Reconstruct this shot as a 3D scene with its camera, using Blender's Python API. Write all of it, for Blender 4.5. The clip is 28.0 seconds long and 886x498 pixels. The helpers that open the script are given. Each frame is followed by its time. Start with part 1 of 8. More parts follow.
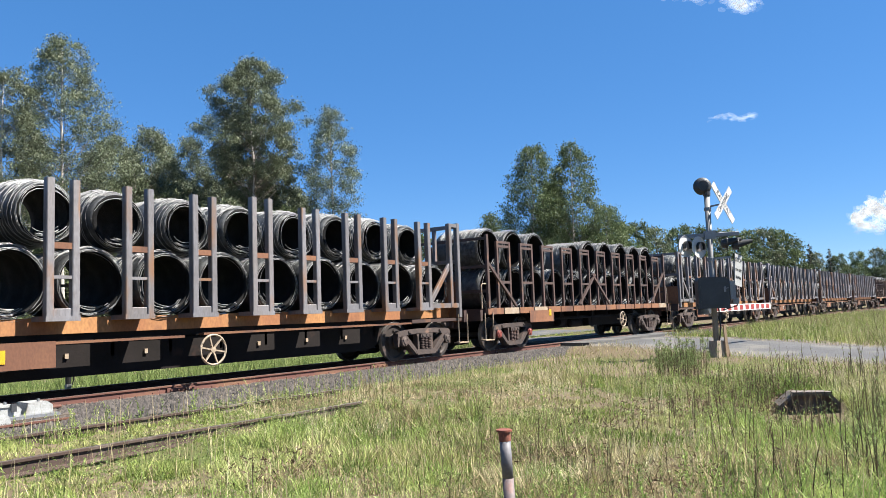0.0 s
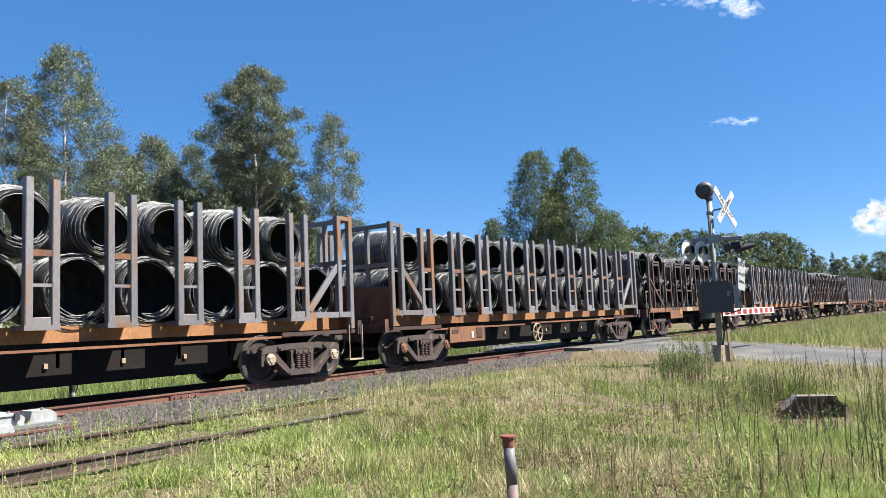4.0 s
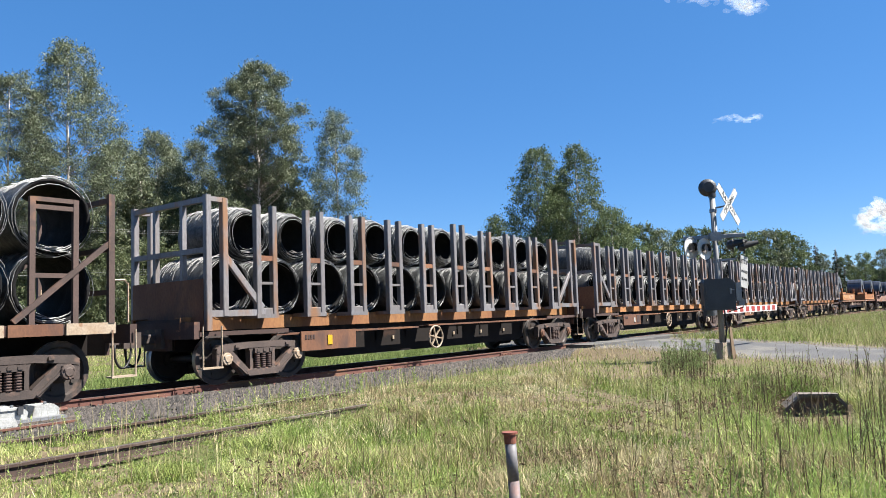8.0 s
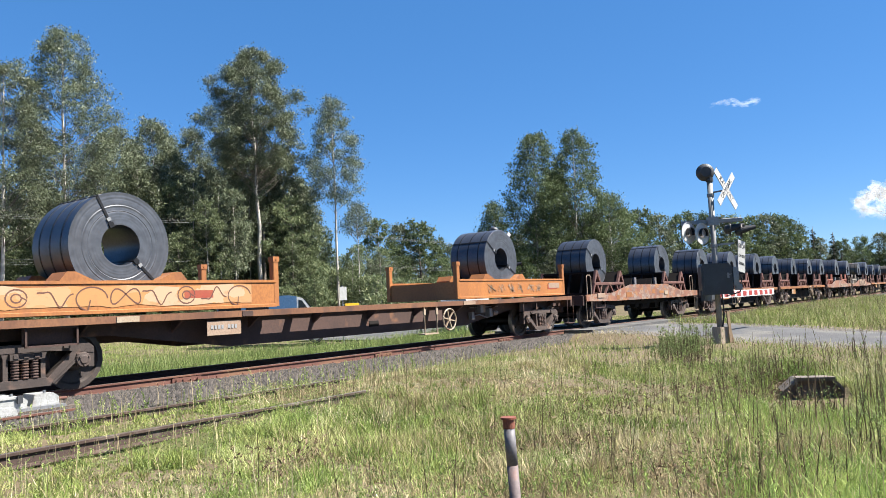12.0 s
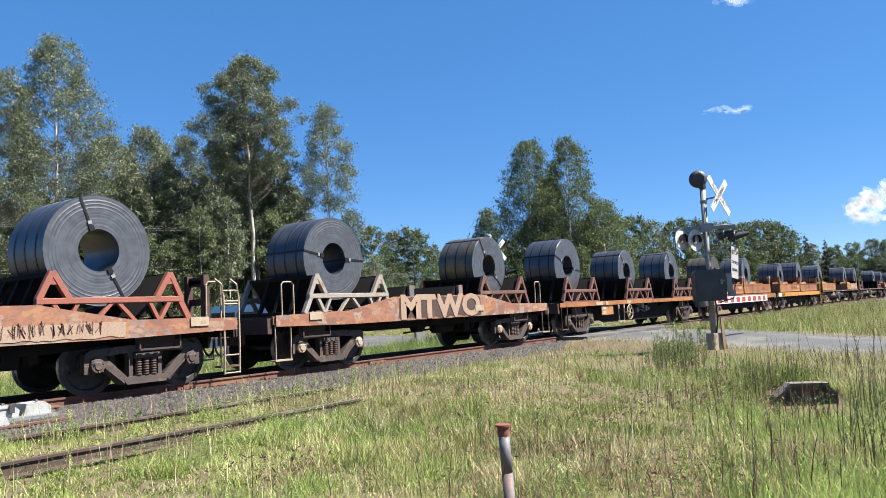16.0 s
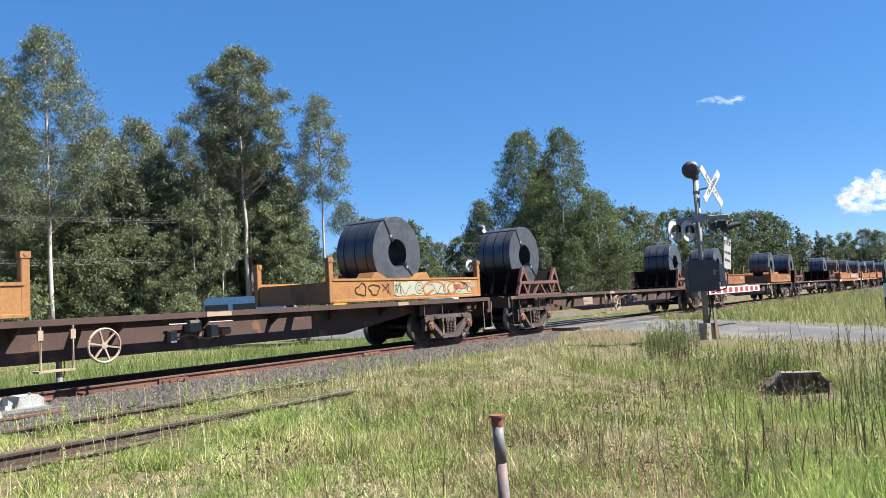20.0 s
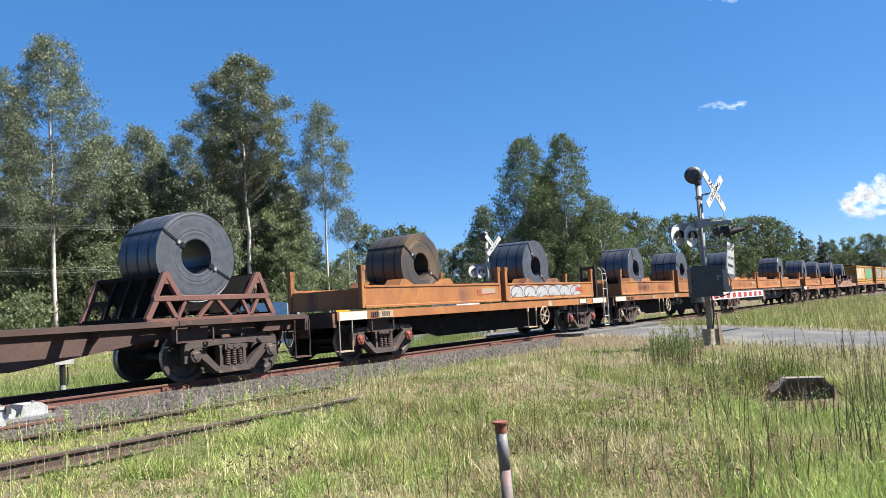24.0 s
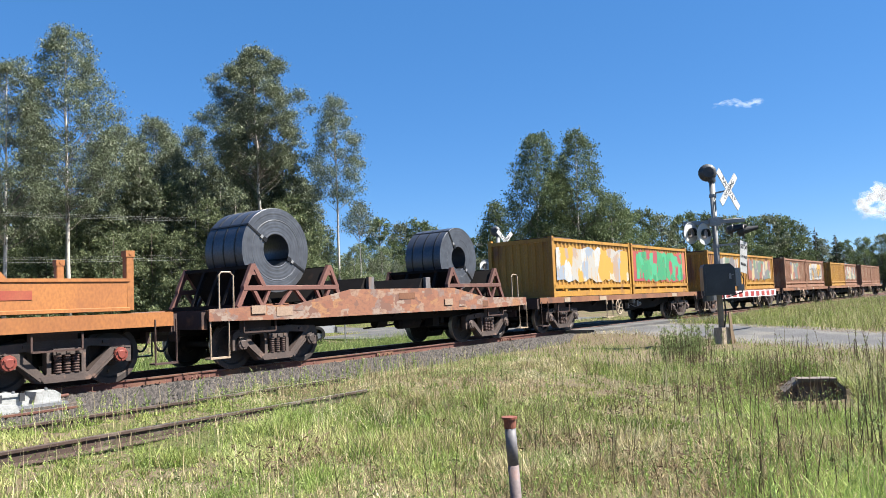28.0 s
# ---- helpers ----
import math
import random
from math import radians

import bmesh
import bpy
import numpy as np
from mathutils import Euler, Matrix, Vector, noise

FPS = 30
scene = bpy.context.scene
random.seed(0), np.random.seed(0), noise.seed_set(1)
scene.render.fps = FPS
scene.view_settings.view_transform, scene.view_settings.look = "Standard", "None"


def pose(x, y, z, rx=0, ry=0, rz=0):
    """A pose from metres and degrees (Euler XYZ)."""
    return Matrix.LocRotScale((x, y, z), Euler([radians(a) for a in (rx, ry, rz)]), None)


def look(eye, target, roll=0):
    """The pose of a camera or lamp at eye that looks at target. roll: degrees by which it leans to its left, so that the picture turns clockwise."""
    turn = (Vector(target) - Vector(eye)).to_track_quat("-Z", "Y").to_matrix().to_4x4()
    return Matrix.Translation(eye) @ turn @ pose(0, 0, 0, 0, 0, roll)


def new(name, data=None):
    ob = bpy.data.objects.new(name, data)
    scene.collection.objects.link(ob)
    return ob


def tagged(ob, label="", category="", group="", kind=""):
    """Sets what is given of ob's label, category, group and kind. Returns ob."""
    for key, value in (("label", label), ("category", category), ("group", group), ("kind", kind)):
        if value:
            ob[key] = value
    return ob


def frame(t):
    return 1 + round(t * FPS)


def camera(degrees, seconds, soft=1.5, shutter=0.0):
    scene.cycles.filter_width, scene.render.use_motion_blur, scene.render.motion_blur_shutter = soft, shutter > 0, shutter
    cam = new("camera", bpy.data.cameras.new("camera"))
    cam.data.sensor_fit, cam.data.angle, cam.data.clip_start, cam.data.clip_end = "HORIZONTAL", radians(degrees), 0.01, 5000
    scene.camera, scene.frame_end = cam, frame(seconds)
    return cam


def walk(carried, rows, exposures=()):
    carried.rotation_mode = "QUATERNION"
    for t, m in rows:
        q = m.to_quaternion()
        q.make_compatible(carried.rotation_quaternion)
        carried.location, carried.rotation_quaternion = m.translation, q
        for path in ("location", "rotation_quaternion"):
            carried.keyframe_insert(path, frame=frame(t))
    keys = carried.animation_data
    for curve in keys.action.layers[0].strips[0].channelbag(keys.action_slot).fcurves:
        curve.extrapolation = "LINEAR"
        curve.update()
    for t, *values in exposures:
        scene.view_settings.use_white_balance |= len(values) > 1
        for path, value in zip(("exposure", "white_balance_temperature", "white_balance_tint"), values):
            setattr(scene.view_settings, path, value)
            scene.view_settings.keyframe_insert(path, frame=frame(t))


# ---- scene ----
cam = camera(61.0, 28.0, soft=0.4)
PATH = [
    (0.0, pose(0, 0, 1.52, 94.92, 2.09, -53.21)),
    (0.5, pose(0, 0, 1.52, 95.25, 1.94, -52.97)),
    (1.0, pose(0, 0, 1.52, 95.75, 1.67, -52.89)),
    (1.5, pose(0, 0, 1.52, 96.43, 1.40, -53.00)),
    (2.0, pose(0, 0, 1.52, 97.07, 1.21, -53.31)),
    (2.5, pose(0, 0, 1.52, 97.16, 1.75, -53.35)),
    (3.0, pose(0, 0, 1.52, 96.39, 2.27, -53.22)),
    (3.5, pose(0, 0, 1.52, 95.75, 2.48, -53.16)),
    (5.5, pose(0, 0, 1.52, 94.90, 2.39, -52.60)),
    (6.0, pose(0, 0, 1.52, 95.02, 2.57, -52.53)),
    (6.5, pose(0, 0, 1.52, 94.86, 2.64, -52.52)),
    (7.0, pose(0, 0, 1.52, 94.90, 2.48, -52.55)),
    (7.5, pose(0, 0, 1.52, 95.13, 2.31, -52.67)),
    (8.0, pose(0, 0, 1.52, 95.11, 2.20, -52.82)),
    (8.5, pose(0, 0, 1.52, 94.93, 2.17, -52.94)),
    (9.0, pose(0, 0, 1.52, 94.73, 2.38, -53.19)),
    (9.5, pose(0, 0, 1.52, 94.38, 2.56, -52.80)),
    (10.0, pose(0, 0, 1.52, 94.11, 2.02, -52.69)),
    (10.5, pose(0, 0, 1.52, 93.92, 1.92, -52.75)),
    (11.0, pose(0, 0, 1.52, 93.85, 2.15, -52.74)),
    (11.5, pose(0, 0, 1.52, 93.93, 2.34, -52.88)),
    (12.0, pose(0, 0, 1.52, 94.07, 2.59, -52.96)),
    (12.5, pose(0, 0, 1.52, 94.40, 2.75, -53.10)),
    (14.5, pose(0, 0, 1.52, 95.05, 2.55, -53.00)),
    (15.0, pose(0, 0, 1.52, 94.95, 2.46, -53.04)),
    (15.5, pose(0, 0, 1.52, 94.71, 2.48, -53.14)),
    (16.0, pose(0, 0, 1.52, 94.60, 2.79, -53.40)),
    (16.5, pose(0, 0, 1.52, 94.44, 2.97, -53.46)),
    (17.0, pose(0, 0, 1.52, 94.29, 3.06, -53.60)),
    (17.5, pose(0, 0, 1.52, 94.16, 3.32, -53.50)),
    (18.0, pose(0, 0, 1.52, 94.04, 3.46, -53.58)),
    (18.5, pose(0, 0, 1.52, 93.99, 3.34, -53.81)),
    (19.0, pose(0, 0, 1.52, 94.00, 3.24, -54.02)),
    (19.5, pose(0, 0, 1.52, 93.90, 3.15, -54.13)),
    (20.0, pose(0, 0, 1.52, 93.91, 3.00, -53.88)),
    (20.5, pose(0, 0, 1.52, 93.82, 2.98, -53.63)),
    (22.5, pose(0, 0, 1.52, 93.96, 3.42, -53.32)),
    (23.0, pose(0, 0, 1.52, 94.03, 3.35, -53.44)),
    (23.5, pose(0, 0, 1.52, 94.22, 3.21, -53.55)),
    (24.0, pose(0, 0, 1.52, 94.41, 3.21, -53.65)),
    (24.5, pose(0, 0, 1.52, 94.60, 3.09, -53.79)),
    (25.0, pose(0, 0, 1.52, 94.83, 3.02, -53.97)),
    (25.5, pose(0, 0, 1.52, 95.01, 3.12, -53.79)),
    (26.0, pose(0, 0, 1.52, 94.85, 3.40, -53.28)),
    (26.5, pose(0, 0, 1.52, 94.20, 3.26, -52.74)),
    (27.0, pose(0, 0, 1.52, 93.72, 3.08, -52.56)),
    (27.5, pose(0, 0, 1.52, 93.68, 2.63, -52.56)),
    (28.0, pose(0, 0, 1.52, 94.03, 2.34, -52.84)),
]
walk(cam, PATH)

# ---- light ----
SUN_EL, SUN_AZ = 53.0, -61.0          # degrees; azimuth counted from +x towards +y
sun_dir = Vector((math.cos(radians(SUN_EL)) * math.cos(radians(SUN_AZ)),
                  math.cos(radians(SUN_EL)) * math.sin(radians(SUN_AZ)),
                  math.sin(radians(SUN_EL))))
world = bpy.data.worlds.new("sky")
scene.world = world
world.use_nodes = True
wn = world.node_tree.nodes
wl = world.node_tree.links
sky = wn.new("ShaderNodeTexSky")
sky.sky_type = "NISHITA"
sky.sun_disc = False
sky.sun_elevation = radians(SUN_EL)
sky.sun_rotation = radians(90 - SUN_AZ)
sky.altitude = 50
sky.air_density = 0.8
sky.dust_density = 0.0
sky.ozone_density = 6.0
wn["Background"].inputs[1].default_value = 0.0532
tint = wn.new("ShaderNodeHueSaturation")
tint.inputs["Hue"].default_value = 0.503
tint.inputs["Saturation"].default_value = 1.14
wl.new(sky.outputs[0], tint.inputs["Color"])
even = wn.new("ShaderNodeMix")            # clear dry air: a rather even blue from side to side
even.data_type = "RGBA"
even.inputs[0].default_value = 0.5
even.inputs[7].default_value = (0.36, 1.46, 3.55, 1)
wl.new(tint.outputs[0], even.inputs[6])
wl.new(even.outputs[2], wn["Background"].inputs[0])
sun_data = bpy.data.lights.new("sun", "SUN")
sun_data.energy = 5.0
sun_data.angle = radians(0.55)
sun_data.color = (1.0, 0.95, 0.87)
sun = new("sun", sun_data)
sun.matrix_world = look(sun_dir * 100, (0, 0, 0))
scene.view_settings.exposure = 1.90

# ---- materials ----
def material(name, base, rough=0.7, metal=0.0, second=None, spots=None, scale=3.0, fine=40.0, bump=0.15,
             amount=0.5, spot_scale=1.2, spot_cut=0.55, random_tint=0.0, island=False, translucent=0.0, streak=1.0, bump_dist=0.01,
             spec=0.5):
    """A surface of two colours mixed by noise at two sizes, with stains of a third colour and a fine relief."""
    m = bpy.data.materials.new(name)
    m.use_nodes = True
    n, l = m.node_tree.nodes, m.node_tree.links
    b = n["Principled BSDF"]
    b.inputs["Roughness"].default_value = rough
    b.inputs["Metallic"].default_value = metal
    b.inputs["Specular IOR Level"].default_value = spec
    tc = n.new("ShaderNodeTexCoord")
    mp = n.new("ShaderNodeMapping")
    mp.inputs["Scale"].default_value = (1, 1, streak)
    info = n.new("ShaderNodeObjectInfo")
    add = n.new("ShaderNodeVectorMath")
    sc = n.new("ShaderNodeVectorMath")
    sc.operation = "SCALE"
    sc.inputs[3].default_value = 37.0
    comb = n.new("ShaderNodeCombineXYZ")
    l.new(info.outputs["Random"], comb.inputs[0])
    l.new(info.outputs["Random"], comb.inputs[1])
    l.new(comb.outputs[0], sc.inputs[0])
    l.new(tc.outputs["Object"], mp.inputs[0])
    l.new(mp.outputs[0], add.inputs[0])
    l.new(sc.outputs[0], add.inputs[1])

    def noise_of(size, detail=4.0):
        t = n.new("ShaderNodeTexNoise")
        t.inputs["Scale"].default_value = size
        t.inputs["Detail"].default_value = detail
        l.new(add.outputs[0], t.inputs["Vector"])
        return t

    def mix(fac, a, c):
        x = n.new("ShaderNodeMix")
        x.data_type = "RGBA"
        l.new(fac, x.inputs[0])
        for sock, v in ((x.inputs[6], a), (x.inputs[7], c)):
            if isinstance(v, tuple):
                sock.default_value = (*v, 1)
            else:
                l.new(v, sock)
        return x.outputs[2]

    def ramp(src, lo, hi):
        r = n.new("ShaderNodeMapRange")
        r.inputs[1].default_value = lo
        r.inputs[2].default_value = hi
        l.new(src, r.inputs[0])
        return r.outputs[0]

    second = second or tuple(c * 0.7 for c in base)
    big, small = noise_of(scale), noise_of(fine, 3.0)
    col = mix(ramp(big.outputs[0], 0.5 - amount * 0.5, 0.5 + amount * 0.5), base, second)
    col = mix(ramp(small.outputs[0], 0.35, 1.05), col, tuple(c * 0.55 for c in second))
    if island:
        geo_info = n.new("ShaderNodeNewGeometry")
        col = mix(ramp(geo_info.outputs["Random Per Island"], 0.0, 1.25), col, island)
    if spots:
        st = noise_of(spot_scale, 6.0)
        col = mix(ramp(st.outputs[0], spot_cut, spot_cut + 0.12), col, spots)
    if random_tint:
        hs = n.new("ShaderNodeHueSaturation")
        rr = n.new("ShaderNodeMapRange")
        rr.inputs[3].default_value = 1 - random_tint
        rr.inputs[4].default_value = 1 + random_tint
        l.new(info.outputs["Random"], rr.inputs[0])
        l.new(rr.outputs[0], hs.inputs["Value"])
        l.new(col, hs.inputs["Color"])
        col = hs.outputs[0]
    l.new(col, b.inputs["Base Color"])
    rg = n.new("ShaderNodeMapRange")
    rg.inputs[3].default_value = max(0.05, rough - 0.12)
    rg.inputs[4].default_value = min(1.0, rough + 0.15)
    l.new(big.outputs[0], rg.inputs[0])
    l.new(rg.outputs[0], b.inputs["Roughness"])
    if bump:
        bp = n.new("ShaderNodeBump")
        bp.inputs["Strength"].default_value = bump
        bp.inputs["Distance"].default_value = bump_dist
        l.new(small.outputs[0], bp.inputs["Height"])
        l.new(bp.outputs[0], b.inputs["Normal"])
    if translucent:
        tr = n.new("ShaderNodeBsdfTranslucent")
        ms = n.new("ShaderNodeMixShader")
        ms.inputs[0].default_value = translucent
        l.new(col, tr.inputs[0])
        l.new(b.outputs[0], ms.inputs[1])
        l.new(tr.outputs[0], ms.inputs[2])
        l.new(ms.outputs[0], n["Material Output"].inputs[0])
    return m


def grass_material(name, stops, patch=0.9, tuft=9.0, blade=0.38, translucent=0.22):
    """Blades coloured by broad patches and by tuft, with a little change from blade to blade."""
    m = bpy.data.materials.new(name)
    m.use_nodes = True
    n, l = m.node_tree.nodes, m.node_tree.links
    b = n["Principled BSDF"]
    b.inputs["Roughness"].default_value = 0.65
    b.inputs["Specular IOR Level"].default_value = 0.25
    tc = n.new("ShaderNodeTexCoord")
    big, small, geo_info = n.new("ShaderNodeTexNoise"), n.new("ShaderNodeTexNoise"), n.new("ShaderNodeNewGeometry")
    big.inputs["Scale"].default_value, big.inputs["Detail"].default_value = patch, 4.0
    small.inputs["Scale"].default_value, small.inputs["Detail"].default_value = tuft, 2.0
    l.new(tc.outputs["Object"], big.inputs["Vector"])
    l.new(tc.outputs["Object"], small.inputs["Vector"])
    add = n.new("ShaderNodeMath")
    add.operation = "MULTIPLY_ADD"
    add.inputs[1].default_value = 0.45
    l.new(small.outputs[0], add.inputs[0])
    l.new(big.outputs[0], add.inputs[2])
    wide = n.new("ShaderNodeMapRange")
    wide.inputs[1].default_value, wide.inputs[2].default_value = 0.50, 0.96
    l.new(add.outputs[0], wide.inputs[0])
    cr = n.new("ShaderNodeValToRGB")
    while len(cr.color_ramp.elements) < len(stops):
        cr.color_ramp.elements.new(0.5)
    for k, c in enumerate(stops):
        cr.color_ramp.elements[k].position = k / (len(stops) - 1)
        cr.color_ramp.elements[k].color = (*c, 1)
    l.new(wide.outputs[0], cr.inputs[0])
    val = n.new("ShaderNodeMapRange")
    val.inputs[3].default_value, val.inputs[4].default_value = 1 - blade, 1 + blade
    l.new(geo_info.outputs["Random Per Island"], val.inputs[0])
    hs = n.new("ShaderNodeHueSaturation")
    l.new(val.outputs[0], hs.inputs["Value"])
    l.new(cr.outputs[0], hs.inputs["Color"])
    l.new(hs.outputs[0], b.inputs["Base Color"])
    tr, ms = n.new("ShaderNodeBsdfTranslucent"), n.new("ShaderNodeMixShader")
    ms.inputs[0].default_value = translucent
    l.new(hs.outputs[0], tr.inputs[0])
    l.new(b.outputs[0], ms.inputs[1])
    l.new(tr.outputs[0], ms.inputs[2])
    l.new(ms.outputs[0], n["Material Output"].inputs[0])
    return m


def faded_paint(name, palette, size=(1.3, 2.6), wear=(0.20, 0.09, 0.05), wear_cut=0.52, seed=0.0, rough=0.65):
    """Old layers of spray paint: blocky fields of several faded colours, rubbed through to rust."""
    m = bpy.data.materials.new(name)
    m.use_nodes = True
    n, l = m.node_tree.nodes, m.node_tree.links
    b = n["Principled BSDF"]
    b.inputs["Roughness"].default_value = rough
    tc, mp = n.new("ShaderNodeTexCoord"), n.new("ShaderNodeMapping")
    mp.inputs["Scale"].default_value = (size[0], 0.01, size[1])
    mp.inputs["Location"].default_value = (seed, 0, seed * 0.7)
    info = n.new("ShaderNodeObjectInfo")
    shift = n.new("ShaderNodeVectorMath")
    shift.operation = "MULTIPLY_ADD"
    shift.inputs[1].default_value = (17, 0, 9)
    wob = n.new("ShaderNodeTexNoise")
    wob.inputs["Scale"].default_value = 2.2
    wob.inputs["Detail"].default_value = 3
    l.new(tc.outputs["Object"], mp.inputs[0])
    comb = n.new("ShaderNodeCombineXYZ")
    for k in range(3):
        l.new(info.outputs["Random"], comb.inputs[k])
    l.new(comb.outputs[0], shift.inputs[0])
    l.new(mp.outputs[0], shift.inputs[2])
    l.new(shift.outputs[0], wob.inputs["Vector"])
    warp = n.new("ShaderNodeVectorMath")
    warp.operation = "MULTIPLY_ADD"
    warp.inputs[1].default_value = (0.55, 0, 0.55)
    l.new(wob.outputs["Color"], warp.inputs[0])
    l.new(shift.outputs[0], warp.inputs[2])
    vo = n.new("ShaderNodeTexVoronoi")
    vo.distance = "CHEBYCHEV"
    vo.inputs["Scale"].default_value = 1.0
    l.new(warp.outputs[0], vo.inputs["Vector"])
    sep = n.new("ShaderNodeSeparateColor")
    l.new(vo.outputs["Color"], sep.inputs[0])
    cr = n.new("ShaderNodeValToRGB")
    cr.color_ramp.interpolation = "CONSTANT"
    while len(cr.color_ramp.elements) < len(palette):
        cr.color_ramp.elements.new(0.5)
    for k, c in enumerate(palette):
        cr.color_ramp.elements[k].position = k / len(palette)
        cr.color_ramp.elements[k].color = (*c, 1)
    l.new(sep.outputs[0], cr.inputs[0])
    ns = n.new("ShaderNodeTexNoise")
    ns.inputs["Scale"].default_value = 2.4
    ns.inputs["Detail"].default_value = 7
    ns.inputs["Roughness"].default_value = 0.68
    l.new(shift.outputs[0], ns.inputs["Vector"])
    mr = n.new("ShaderNodeMapRange")
    mr.inputs[1].default_value = wear_cut
    mr.inputs[2].default_value = wear_cut + 0.16
    l.new(ns.outputs[0], mr.inputs[0])
    mx = n.new("ShaderNodeMix")
    mx.data_type = "RGBA"
    l.new(mr.outputs[0], mx.inputs[0])
    l.new(cr.outputs[0], mx.inputs[6])
    mx.inputs[7].default_value = (*wear, 1)
    l.new(mx.outputs[2], b.inputs["Base Color"])
    bp = n.new("ShaderNodeBump")
    bp.inputs["Strength"].default_value = 0.15
    bp.inputs["Distance"].default_value = 0.01
    l.new(ns.outputs[0], bp.inputs["Height"])
    l.new(bp.outputs[0], b.inputs["Normal"])
    return m


M = {}
M["hump_paint"] = faded_paint("faded_layers_on_rust", [(0.21, 0.095, 0.05), (0.185, 0.08, 0.045), (0.165, 0.065, 0.0375), (0.21, 0.135, 0.095), (0.225, 0.11, 0.05), (0.145, 0.1, 0.085), (0.19, 0.08, 0.045), (0.12, 0.06, 0.0425), (0.2, 0.15, 0.12)], (3.6, 6.0), (0.125, 0.0575, 0.0375), 0.47)
M["tag_white"] = faded_paint("grey_and_white_spray_fields", [(0.275, 0.286, 0.286), (0.165, 0.198, 0.242), (0.341, 0.187, 0.0275), (0.253, 0.242, 0.22), (0.33, 0.1815, 0.0275), (0.22, 0.165, 0.132), (0.297, 0.286, 0.242)], (2.6, 1.1), (0.308, 0.1705, 0.033), 0.52)
M["tag_green"] = faded_paint("green_spray_fields", [(0.025, 0.19, 0.08), (0.015, 0.14, 0.06), (0.03, 0.225, 0.11), (0.21, 0.035, 0.045), (0.02, 0.17, 0.075)], (2.8, 1.6), (0.21, 0.04, 0.045), 0.56)
M["tag_red"] = faded_paint("red_spray_fields", [(0.24, 0.045, 0.035), (0.21, 0.035, 0.04), (0.275, 0.08, 0.045)], (1.2, 1.0), (0.28, 0.155, 0.03), 0.6)
M["tag_blush"] = faded_paint("pale_orange_spray_fields", [(0.33, 0.19, 0.09), (0.31, 0.15, 0.05), (0.32, 0.22, 0.135), (0.3, 0.165, 0.07)], (1.6, 2.4), (0.28, 0.12, 0.045), 0.55)
M["spray_white"] = material("chalky_blue_white_spray_paint", (0.28, 0.285, 0.29), 0.6, 0.0, (0.23, 0.24, 0.255), (0.25, 0.2, 0.15), 1.4, 40, 0.05, spot_scale=2.0, spot_cut=0.64)
M["spray_brown"] = material("dark_brown_spray_paint", (0.07, 0.0275, 0.02), 0.6, 0.0, (0.1, 0.04, 0.025), None, 3, 40, 0.05)
M["tag_mixed"] = faded_paint("mixed_spray_fields", [(0.25, 0.235, 0.2), (0.18, 0.06, 0.04), (0.08, 0.12, 0.085), (0.275, 0.22, 0.12), (0.1, 0.095, 0.1)], (2.4, 1.8), (0.21, 0.12, 0.05), 0.56)
M["herb"] = grass_material("low_herb_leaf", [(0.072, 0.115, 0.03), (0.148, 0.2, 0.06), (0.24, 0.28, 0.105)], 1.2, 9.0, 0.4, 0.32)
M["truss_pale"] = material("pale_grey_truss", (0.235, 0.215, 0.19), 0.7, 0.0, (0.18, 0.155, 0.13), (0.17, 0.1, 0.06), 1.8, 35, 0.2, spot_scale=2.4, spot_cut=0.58, random_tint=0.1)
M["truss_salmon"] = material("faded_red_truss", (0.25, 0.078, 0.048), 0.7, 0.0, (0.19, 0.055, 0.036), (0.11, 0.045, 0.03), 1.8, 35, 0.2, spot_scale=2.0, spot_cut=0.58, random_tint=0.1)
M["truss_red"] = material("rust_red_truss", (0.125, 0.05, 0.0375), 0.75, 0.0, (0.09, 0.035, 0.0275), (0.15, 0.085, 0.06), 1.8, 35, 0.2, spot_scale=2.0, spot_cut=0.6, random_tint=0.2)
# rolling stock
M["rust_orange"] = material("rust_orange", (0.172, 0.074, 0.031), 0.75, 0.0, (0.11, 0.043, 0.021), (0.058, 0.027, 0.018), 1.0, 30, 0.2, amount=0.3, spot_scale=1.6, spot_cut=0.56, random_tint=0.2, streak=0.5)
M["rust_brown"] = material("rust_brown", (0.054, 0.026, 0.0195), 0.8, 0.0, (0.032, 0.017, 0.014), (0.12, 0.053, 0.026), 1.7, 35, 0.25, spot_scale=2.0, spot_cut=0.6, random_tint=0.2)
M["bogie"] = material("bogie_cast_steel", (0.072, 0.051, 0.043), 0.7, 0.1, (0.036, 0.026, 0.023), (0.125, 0.075, 0.055), 4.0, 45, 0.3, spot_scale=5, spot_cut=0.58, random_tint=0.25)
# grime made near-black: shade below decks and coils is put into the colour
M["under"] = material("underframe_grime_and_shade", (0.011, 0.008, 0.0075), 0.9, 0.0, (0.007, 0.0055, 0.005), (0.0275, 0.015, 0.011), 2.2, 40, 0.2, spot_scale=2.4, spot_cut=0.62, spec=0.2)
M["stake_grey"] = material("weathered_stake_steel", (0.168, 0.168, 0.184), 0.5, 0.15, (0.125, 0.11, 0.105), (0.17, 0.09, 0.048), 1.6, 32, 0.15, spot_scale=2.2, spot_cut=0.53, streak=0.3, random_tint=0.15)
M["stake_rust"] = material("rusted_angle_iron", (0.078, 0.046, 0.038), 0.7, 0.15, (0.045, 0.029, 0.025), (0.13, 0.065, 0.0375), 1.8, 35, 0.2, spot_scale=2.0, spot_cut=0.6, random_tint=0.2)
